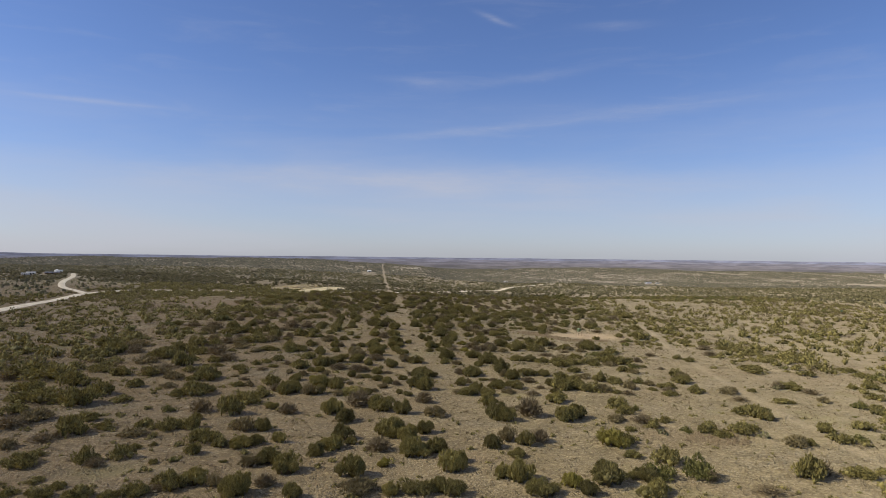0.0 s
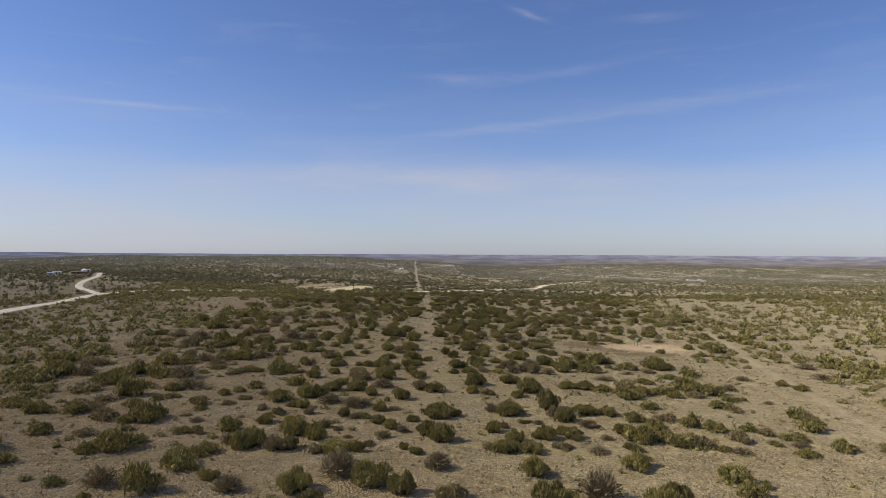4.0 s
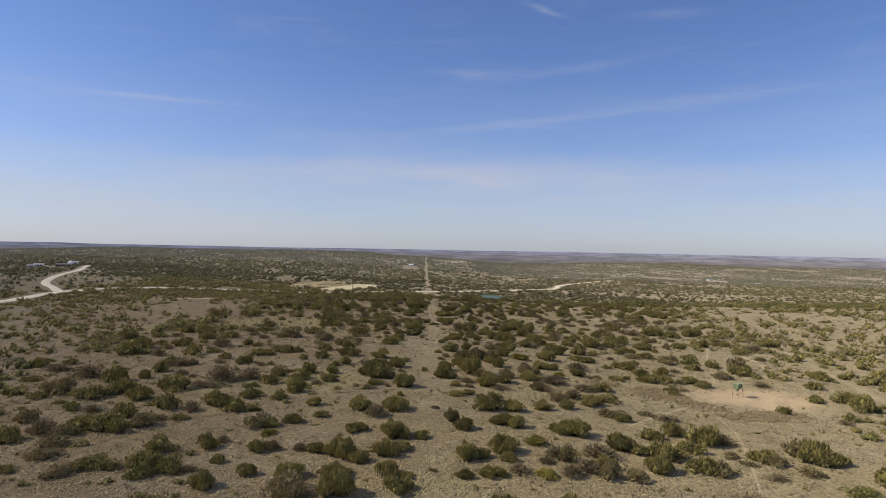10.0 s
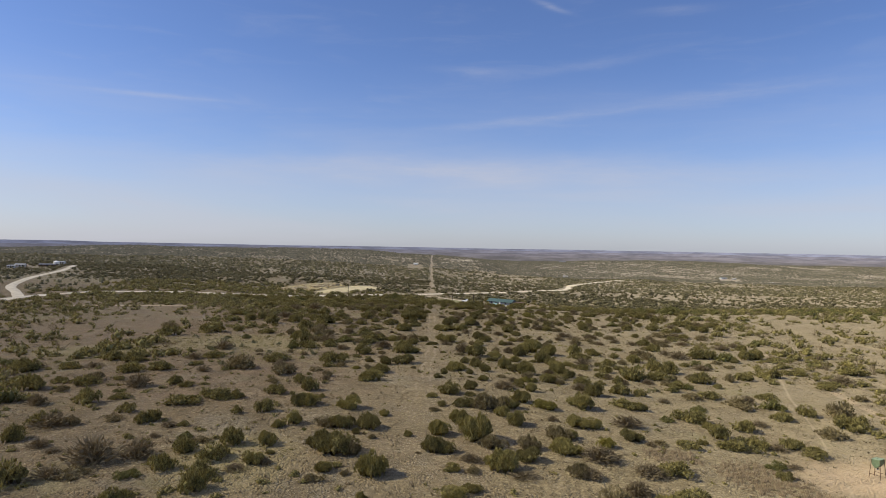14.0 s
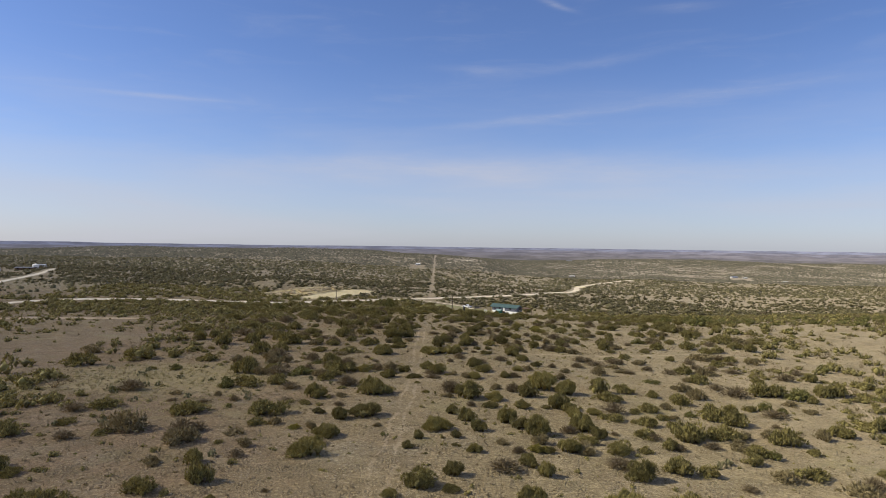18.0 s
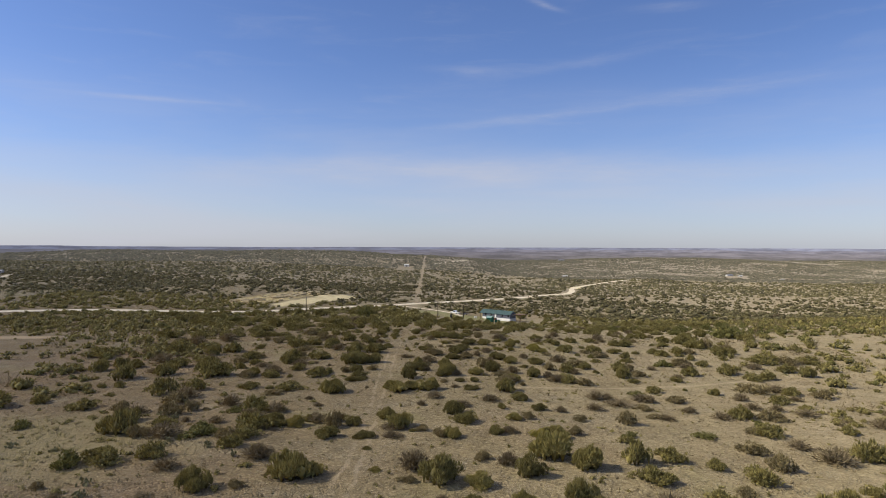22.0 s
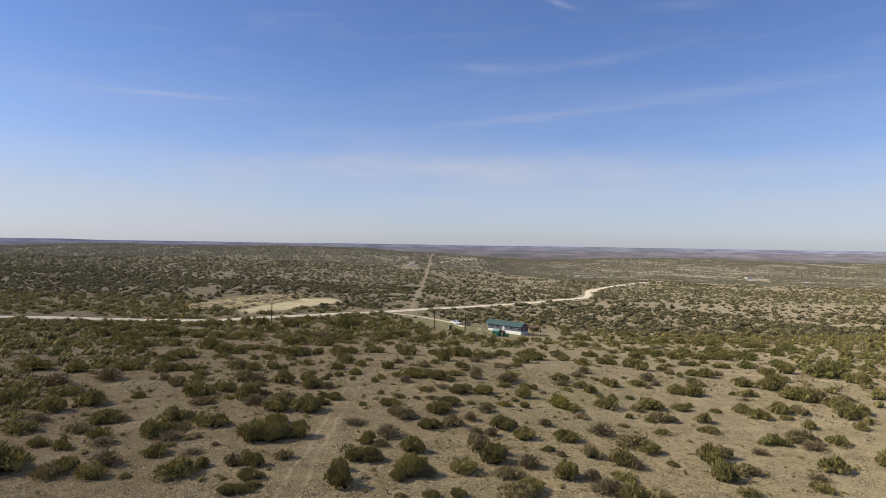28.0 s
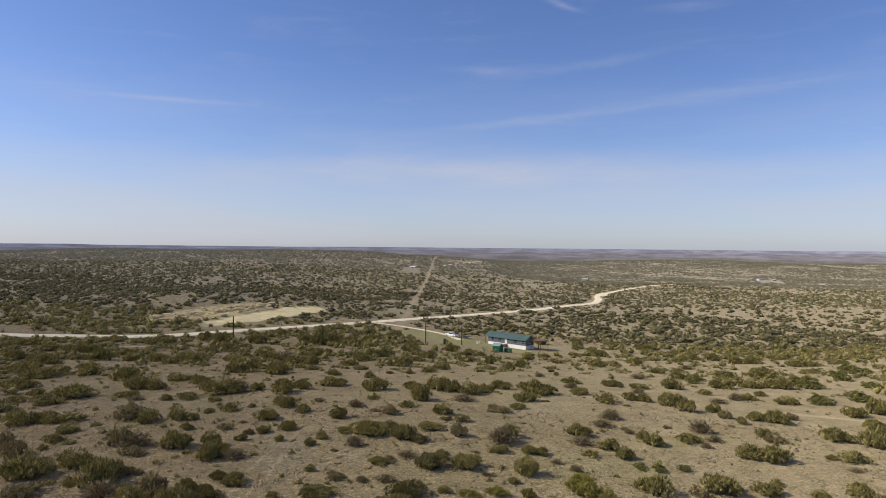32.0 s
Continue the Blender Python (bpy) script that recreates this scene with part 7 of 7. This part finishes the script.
black_rubber = worn("black_rubber", (0.022, 0.022, 0.023), 0.85, 0.0, 5.0, 0.2)
dark_metal = worn("dark_steel", (0.045, 0.045, 0.05), 0.55, 0.4, 4.0, 0.3)
car_white = worn("white_car_paint", (0.78, 0.78, 0.77), 0.25, 0.0, 1.0, 0.04, 0.0)
feeder_green = worn("mid_green_sheet", (0.15, 0.20, 0.11), 0.55, 0.2, 5.0, 0.2, 0.2)
feeder_lid = worn("faded_green_sheet", (0.30, 0.38, 0.22), 0.5, 0.2, 5.0, 0.2, 0.2)
rust = worn("rusty_steel", (0.17, 0.105, 0.065), 0.75, 0.3, 6.0, 0.35)
lamp_red = worn("red_lens", (0.35, 0.03, 0.02), 0.3, 0.0, 3.0, 0.1, 0.0)
glass_mat, m, shader = material("window_glass", 0.08)
shader.inputs["Base Color"].default_value = rgb(0.02, 0.024, 0.03)
shader.inputs["Specular IOR Level"].default_value = 0.6


def house():
    long, deep, wall, rise = 16.8, 5.0, 2.95, 1.35
    base = -14.1
    ob = thing("mobile_home", 31.4, 492.2, -40.5, "long blue-grey mobile home with a teal metal roof and white skirting", "house", z=base)
    part("wall", box(0, long, 0, deep, 0.95, wall, 0.03), siding, ob, "blue-grey lap siding")
    for x0 in np.arange(0, long, 2.6):
        part("skirting", box(x0 + 0.01, min(x0 + 2.58, long), -0.05, 0.0, -1.2, 0.95), white_paint, ob, "white skirting panel")
    for y0 in (0.02, 2.5):
        part("skirting", box(long, long + 0.05, y0, y0 + 2.45, -1.2, 0.95), white_paint, ob, "white skirting panel")
    part("gable", prism([(0, wall), (deep, wall), (deep / 2, wall + rise)], 0.02, long - 0.02), siding, ob)
    slab = 0.09
    for s in (-1, 1):
        edge_y, mid = deep / 2 + s * (deep / 2 + 0.45), deep / 2
        drop = rise * 0.45 / (deep / 2)
        outline = [(mid, wall + rise + 0.02), (mid, wall + rise + slab), (edge_y, wall - drop + slab), (edge_y, wall - drop + 0.02)]
        roof = part("roof", prism(outline, -1.7, long + 0.35), teal_roof, ob, "ribbed teal metal roof")
        for x0 in np.arange(-1.6, long + 0.3, 0.92):
            rib = [(mid, wall + rise + slab), (mid, wall + rise + slab + 0.035), (edge_y, wall - drop + slab + 0.035), (edge_y, wall - drop + slab)]
            part("rib", prism(rib, x0, x0 + 0.06), teal_roof, roof)
    part("ridge_cap", rod((-1.7, deep / 2, wall + rise + 0.10), (long + 0.35, deep / 2, wall + rise + 0.10), 0.09), teal_roof, ob)
    for at, size in ((1.6, 1.0), (4.8, 0.9), (11.6, 1.1), (15.4, 0.9)):
        win = part("window", box(at - 0.07, at + size + 0.07, -0.06, 0.02, 1.68, 2.72), dark_metal, ob, "dark window frame")
        part("pane", box(at, at + size, -0.075, -0.05, 1.75, 2.65), glass_mat, win)
        part("sash", box(at, at + size, -0.09, -0.055, 2.18, 2.23), white_trim, win)
    win = part("window", box(long - 0.02, long + 0.06, 1.9, 3.0, 1.7, 2.7), white_trim, ob)
    part("pane", box(long + 0.05, long + 0.075, 2.0, 2.9, 1.78, 2.62), glass_mat, win)
    door = part("door", box(7.6, 8.55, -0.06, 0.02, 0.98, 2.98), white_trim, ob, "pale panelled door")
    part("door_handle", rod((7.72, -0.06, 1.95), (7.72, -0.14, 1.95), 0.035), dark_metal, door)
    for k in range(4):
        part("doorstep", box(7.4, 8.8, -0.35 - 0.3 * k, -0.06 - 0.3 * k, -0.8, 0.78 - 0.2 * k, 0.01), brown_wood, ob)
    for y in (0.2, 4.8):
        part("porch_post", box(-1.55, -1.43, y - 0.06, y + 0.06, -0.6, wall - 0.05), brown_wood, ob)
    port = thing("carport", 30.4, 493.05, -40.5, "open brown-framed carport against the end of the house", "carport", z=base)
    for x, y in ((23.0, 1.9), (23.0, 6.8), (19.0, 6.8)):
        part("post", box(x - 0.07, x + 0.07, y - 0.07, y + 0.07, -1.0, 2.72), brown_wood, port)
    for y in (1.9, 6.8):
        part("beam", box(18.55, 23.2, y - 0.06, y + 0.06, 2.72, 2.88), brown_wood, port)
    for x in np.arange(18.8, 23.2, 0.85):
        part("rafter", box(x - 0.04, x + 0.04, 1.7, 7.0, 2.88, 2.98), brown_wood, port)
    part("roof", box(18.55, 23.3, 1.6, 7.1, 2.98, 3.03), rust, port, "flat rusty sheet roof")


def shed():
    ob = thing("garden_shed", 31.9, 470.8, -34, "small green shed with a pale sheet roof beside the house", "shed", sink=0.2)
    w, d, h, rise = 2.7, 2.6, 2.25, 0.75
    part("wall", box(0, w, 0, d, 0, h, 0.02), green_paint, ob, "green painted boards")
    part("gable", prism([(0, h), (d, h), (d / 2, h + rise)], 0.02, w - 0.02), green_paint, ob)
    for s in (-1, 1):
        e = d / 2 + s * (d / 2 + 0.18)
        part("roof", prism([(d / 2, h + rise + 0.02), (d / 2, h + rise + 0.07), (e, h - 0.05), (e, h - 0.10)], -0.15, w + 0.15), pale_roof, ob, "pale green sheet roof")
    door = part("door", box(w, w + 0.05, 0.8, 1.75, 0.08, 2.0), green_paint, ob)
    part("door_handle", rod((w + 0.05, 0.92, 1.05), (w + 0.12, 0.92, 1.05), 0.03), dark_metal, door)
    for k in range(6):
        part("batten", box(0.25 + k * 0.42, 0.29 + k * 0.42, -0.03, 0.0, 0.05, h - 0.05), green_paint, ob)
    for k, (dx, dy) in enumerate(((4.0, -0.1), (5.3, -0.9))):
        c = Vector((31.9, 470.8)) + Vector((dx, dy))
        bin_ = thing("green_bin", c.x, c.y, -30 + 8 * k, "green wheeled waste bin standing beside the shed", "bin", "bins beside the shed")
        part("body", prism([(0, 0.12), (0.75, 0.12), (0.85, 1.25), (-0.05, 1.25)], 0, 0.95), green_paint, bin_)
        part("lid", box(-0.03, 0.98, -0.1, 0.9, 1.25, 1.33, 0.02), dark_metal, bin_, "dark lid")
        for x in (0.08, 0.82):
            part("wheel", rod((x, 0.75, 0.13), (x + 0.07, 0.75, 0.13), 0.13, sides=12), black_rubber, bin_)


def wheel(parent, x, y, r=0.38, w=0.26):
    tyre = part("wheel", rod((x, y - w / 2, r), (x, y + w / 2, r), r, sides=18), black_rubber, parent)
    part("rim", rod((x, y - w / 2 - 0.01, r), (x, y + w / 2 + 0.01, r), r * 0.58, sides=12), grey_metal, tyre)


def pickup():
    ob = thing("pickup_truck", 17.6, 501.4, 138, "white crew-cab pickup parked on the dirt drive", "pickup")
    side = [(-2.85, 0.55), (-2.85, 1.12), (-0.95, 1.12), (-0.95, 1.16), (1.15, 1.16), (2.55, 1.08), (2.82, 0.92), (2.85, 0.50), (2.3, 0.42), (-2.3, 0.42)]
    body = prism(side, -0.96, 0.96)
    bmesh.ops.transform(body, matrix=Matrix.Rotation(radians(-90), 4, "Z"), verts=body.verts)
    bmesh.ops.bevel(body, geom=body.edges[:], offset=0.05, segments=2, affect="EDGES")
    part("body", body, car_white, ob)
    cab = bmesh.new()
    low = [cab.verts.new(q) for q in ((-0.95, -0.92, 1.1), (1.15, -0.92, 1.1), (1.15, 0.92, 1.1), (-0.95, 0.92, 1.1))]
    top = [cab.verts.new(q) for q in ((-0.82, -0.74, 1.86), (0.45, -0.74, 1.86), (0.45, 0.74, 1.86), (-0.82, 0.74, 1.86))]
    cab.faces.new(top), cab.faces.new(low[::-1])
    for k in range(4):
        cab.faces.new((low[k], low[(k + 1) % 4], top[(k + 1) % 4], top[k]))
    bmesh.ops.bevel(cab, geom=cab.edges[:], offset=0.06, segments=2, affect="EDGES")
    part("cab", cab, car_white, ob)
    pane = bmesh.new()
    pane.faces.new([pane.verts.new(q) for q in ((1.10, -0.78, 1.20), (1.10, 0.78, 1.20), (0.55, 0.66, 1.80), (0.55, -0.66, 1.80))])
    bmesh.ops.solidify(pane, geom=pane.faces[:], thickness=-0.03)
    part("windscreen", pane, glass_mat, ob, "dark windscreen")
    for s in (-1, 1):
        for a, b in ((-0.84, 0.02), (0.10, 0.80)):
            pane = bmesh.new()
            lean = 0.25 if b > 0.5 else 0.0
            corners = [(a, 0.925, 1.2), (b, 0.925, 1.2), (b - lean, 0.79, 1.74), (a + 0.04, 0.79, 1.74)]
            pane.faces.new([pane.verts.new((x, s * y, z)) for x, y, z in corners])
            bmesh.ops.solidify(pane, geom=pane.faces[:], thickness=0.03)
            part("side_window", pane, glass_mat, ob)
        part("headlight", box(2.74, 2.87, s * 0.72 - 0.16, s * 0.72 + 0.16, 0.78, 0.96, 0.02), grey_metal, ob)
        part("tail_light", box(-2.88, -2.80, s * 0.84 - 0.08, s * 0.84 + 0.08, 0.72, 1.08, 0.01), lamp_red, ob)
        for x in (-1.75, 1.85):
            wheel(ob, x, s * 0.84)
    part("bed", box(-2.72, -1.02, -0.78, 0.78, 1.10, 1.135), dark_metal, ob, "dark truck bed liner")
    part("bumper", box(2.82, 2.95, -0.9, 0.9, 0.45, 0.65, 0.03), grey_metal, ob)
    part("bumper", box(-2.97, -2.84, -0.9, 0.9, 0.45, 0.65, 0.03), grey_metal, ob)
    tr = thing("utility_trailer", 22.8, 500.6, 150, "dark steel utility trailer parked behind the pickup", "trailer")
    part("deck", box(-2.0, 2.0, -1.0, 1.0, 0.62, 0.72), dark_metal, tr)
    for y in (-1.0, 0.95):
        part("rail", box(-2.0, 2.0, y, y + 0.05, 1.05, 1.12), dark_metal, tr)
        for x in (-1.95, -0.65, 0.65, 1.9):
            part("stake", box(x, x + 0.06, y, y + 0.05, 0.72, 1.06), dark_metal, tr)
    part("tongue", rod((2.0, 0, 0.6), (3.2, 0, 0.55), 0.06), dark_metal, tr)
    for y in (-1.1, 1.1):
        wheel(tr, -0.3, y, 0.33, 0.2)


def pole(x, y, tall, label):
    ob = thing("utility_pole", x, y, 25, label, "pole", "utility poles by the house", sink=0.4)
    part("shaft", rod((0, 0, 0), (0.03, 0, tall), 0.20, 0.14, 12), pole_wood, ob)
    part("insulator", rod((0.16, 0, tall - 0.55), (0.16, 0, tall - 0.30), 0.05, 0.03), grey_metal, ob)
    can = part("bracket", box(0.0, 0.34, -0.05, 0.05, tall - 1.2, tall - 1.1), grey_metal, ob)
    return ob


def feeder(x, y, turn, label):
    """A hopper on four splayed legs."""
    ob = thing("game_feeder", x, y, turn, label, "feeder", "game feeders")
    ob.scale = (0.62, 0.66, 0.85)
    trough = [(-0.12, 1.35), (0.12, 1.35), (0.58, 1.80), (0.58, 2.40), (-0.58, 2.40), (-0.58, 1.80)]
    part("hopper", prism(trough, -0.78, 0.78), feeder_green, ob, "mid-green sheet-metal hopper")
    lid = part("lid", prism([(-0.66, 2.42), (0.66, 2.34), (0.66, 2.39), (-0.66, 2.49)], -0.85, 0.85), feeder_lid, ob, "pale green sloping lid")
    part("handle", rod((-0.15, 0, 2.50), (0.15, 0, 2.50), 0.025), dark_metal, lid)
    for x in (-0.76, 0.74):
        part("strap", box(x, x + 0.03, -0.60, 0.60, 2.02, 2.08), dark_metal, ob)
    for a in (-1, 1):
        for b in (-1, 1):
            part("leg", rod((a * 0.74, b * 0.60, 2.35), (a * 0.95, b * 0.85, -0.05), 0.045), rust, ob, "rusty steel leg")
    for a in (-1, 1):
        part("brace", rod((a * 0.90, -0.79, 0.55), (a * 0.90, 0.79, 0.55), 0.025), rust, ob)
    spin = part("spinner", rod((0, 0, 1.12), (0, 0, 1.35), 0.12, 0.12, 12), dark_metal, ob, "dark spinner box")
    part("plate", rod((0, 0, 1.08), (0, 0, 1.11), 0.2, 0.2, 12), grey_metal, spin)


def far_house(name, x, y, turn, long, deep, wall, rise, wall_mat, roof_mat, label):
    ob = thing(name, x, y, turn, label, "building", sink=0.3)
    part("wall", box(-long / 2, long / 2, -deep / 2, deep / 2, 0, wall), wall_mat, ob)
    part("gable", prism([(-deep / 2, wall), (deep / 2, wall), (0, wall + rise)], -long / 2 + 0.02, long / 2 - 0.02), wall_mat, ob)
    for s in (-1, 1):
        part("roof", prism([(0, wall + rise + 0.03), (0, wall + rise + 0.15), (s * (deep / 2 + 0.4), wall), (s * (deep / 2 + 0.4), wall - 0.12)], -long / 2 - 0.3, long / 2 + 0.3), roof_mat, ob)
    door = part("door", box(-0.5, 0.5, -deep / 2 - 0.05, -deep / 2, 0.3, 2.3), dark_metal, ob)
    for at in (-0.32, 0.3):
        part("window", box(long * at - 0.6, long * at + 0.6, -deep / 2 - 0.05, -deep / 2, 1.2, 2.2), glass_mat, ob)


house()
shed()
pickup()
pole(9.0, 475.5, 8.3, "dark weathered timber utility pole by the drive")
pole(21.5, 483.2, 7.0, "dark weathered timber utility pole by the lawn")
pole(-47.9, 447.0, 9.0, "dark weathered timber utility pole among junipers")
feeder(52.2, 175.2, 32, "pale green game feeder on rusty legs on bare soil")
feeder(206.5, 276.0, 30, "pale green game feeder standing among distant junipers")

tank = thing("water_tank", 15.5, 481.8, 0, "upright dark green plastic water tank in the yard", "tank")
part("body", rod((0, 0, 0), (0, 0, 1.55), 0.55, 0.55, 18), dark_metal, tank)
part("dome", rod((0, 0, 1.55), (0, 0, 1.85), 0.55, 0.2, 18), dark_metal, tank)
part("cap", rod((0, 0, 1.85), (0, 0, 1.93), 0.16, 0.16, 12), black_rubber, tank)
for x, y in ((27.2, 490.0), (28.0, 489.2)):
    drum = thing("white_drum", x, y, 0, "white plastic drum on the grass by the house", "drum", "drums by the house")
    part("body", rod((0, 0, 0), (0, 0, 0.88), 0.29, 0.29, 16), white_paint, drum)
    part("rim", rod((0, 0, 0.88), (0, 0, 0.92), 0.31, 0.31, 16), white_trim, drum)

far_house("ranch_house", -49, 1155, 10, 7, 5, 2.4, 0.9, white_paint, white_trim, "far white ranch house in the scrub")
far_house("white_barn", 268, 1515, -20, 10, 7, 4.4, 1.4, off_white, off_white, "far white barn in the scrub")
far_house("white_barn", 708, 1714, 15, 17, 8, 3.0, 1.2, white_paint, grey_metal, "far long white barn in the scrub")
far_house("white_barn", 724, 1690, 15, 9, 7, 2.4, 1.0, off_white, off_white, "far small white barn in the scrub")
far_house("white_barn", 716, 1486, -10, 9, 6, 2.2, 0.9, off_white, off_white, "far white barn standing alone")
far_house("white_barn", 438, 2488, 0, 22, 10, 3.4, 1.4, off_white, dull_grey, "very far long white barn")
far_house("ranch_shed", -336, 595, 20, 5, 4, 2.0, 0.6, off_white, off_white, "small white shed beside the branch road")
far_house("ranch_shed", -338, 608, 20, 7, 4, 2.4, 0.8, off_white, off_white, "white shed beside the branch road")
far_house("long_barn", -331, 632, 14, 13, 5, 2.0, 0.7, brown_wood, dull_grey, "low brown timber barn by the branch road")
far_house("ranch_shed", -352, 684, 10, 6, 4, 2.4, 0.8, off_white, off_white, "white shed at the end of the branch road")
silo = thing("white_tank", -343, 662, 0, "round white storage tank by the branch road", "tank")
part("body", rod((0, 0, 0), (0, 0, 3.0), 2.4, 2.4, 20), white_paint, silo)
part("dome", rod((0, 0, 3.0), (0, 0, 4.0), 2.4, 0.4, 20), white_paint, silo)

# limestone ledges behind the bare cut
rng = random.Random(9)
ledge = thing("rock_outcrop", -88, 536, 0, "broken pale limestone ledge above the bare cut", "rocks", z=0.0)
rock_shapes = []
for k in range(6):
    bm = bmesh.new()
    bmesh.ops.create_icosphere(bm, subdivisions=2, radius=1.0)
    for v in bm.verts:
        v.co *= 1 + 0.35 * noise.noise(v.co * 1.6 + Vector((k * 7, 0, 0)))
        v.co.z = max(min(v.co.z, 0.6), -0.5)
    mesh = bpy.data.meshes.new("rock")
    bm.to_mesh(mesh)
    bm.free()
    mesh.materials.append(limestone)
    rock_shapes.append(mesh)
for k in range(130):
    s = rng.random()
    x, y = -94 + 24 * s + rng.gauss(0, 3.5), 496 + 62 * s + rng.gauss(0, 3.0)
    ob = new("rock", rock_shapes[k % 6])
    ob.parent = ledge
    big = rng.uniform(0.4, 1.5)
    ob.matrix_local = pose(x + 88, y - 536, float(land(x, y)) + 0.2 * big, 0, 0, rng.uniform(0, 360)) @ Matrix.Diagonal((big * 1.3, big, big * 0.8, 1))


def cactus(x, y, wide, seed):
    """A clump of flat prickly-pear pads."""
    r = random.Random(seed)
    ob = thing("prickly_pear", x, y, r.uniform(0, 360), "clump of pale yellow-green prickly pear pads", "cactus", "prickly pears in the grass")
    for k in range(18):
        a, high = r.uniform(0, math.tau), r.choice((0.14, 0.16, 0.20, 0.36, 0.40, 0.58))
        far_out = wide * 0.5 * math.sqrt(r.random()) * (1.15 - 0.8 * high)
        bm = bmesh.new()
        bmesh.ops.create_icosphere(bm, subdivisions=1, radius=0.5)
        bmesh.ops.scale(bm, vec=(0.30, 0.07, 0.38), verts=bm.verts)
        bmesh.ops.transform(bm, matrix=pose(far_out * math.cos(a), far_out * math.sin(a), high, r.uniform(-30, 30), r.uniform(-45, 45), r.uniform(0, 180)), verts=bm.verts)
        part("pad", bm, cactus_mat, ob)


WEST = [(-25, 226, 1.6), (-28.5, 231, 1.3), (-21, 234, 1.4), (-35, 228, 1.5), (-30, 244, 1.2), (-19, 247, 1.3), (-38, 238, 1.5), (-14, 246, 1.0), (-26, 252, 1.4),
           (-23, 258, 1.2), (-10, 243, 0.9), (-44, 251, 1.5), (-51.9, 252.7, 1.4), (-43.4, 247.1, 1.5), (-35.8, 245.5, 1.3), (-36.6, 239.1, 1.5), (-42.5, 235.9, 1.2), (-40.3, 232.7, 1.4),
           (-48.2, 228.1, 1.6), (-47.2, 225.4, 1.1), (-32.2, 215.6, 1.3), (-29.8, 212.5, 1.0), (-26.1, 212.9, 1.3), (-19.6, 230.9, 1.4), (-14.6, 204.5, 1.0), (-37, 213.9, 1.3), (-16.5, 77.8, 1.1),
           (-25.4, 259.4, 1.5), (-24.6, 265.7, 1.2)]
EAST = [(24, 117, 1.5), (21.5, 106, 1.2), (40, 128, 1.6), (47, 131, 1.1), (29, 61, 1.5), (31.3, 71.1, 1.2), (42.6, 69.1, 1.4), (63.6, 96.1, 1.6), (59.7, 94.1, 1.3),
           (84.3, 319.4, 1.6), (81.1, 301.4, 1.3), (39.4, 210.6, 1.3), (40.8, 211.7, 1.1), (28.6, 205.4, 1.2)]
for k, (x, y, wide) in enumerate(WEST + EAST):
    cactus(x, y, wide, k)
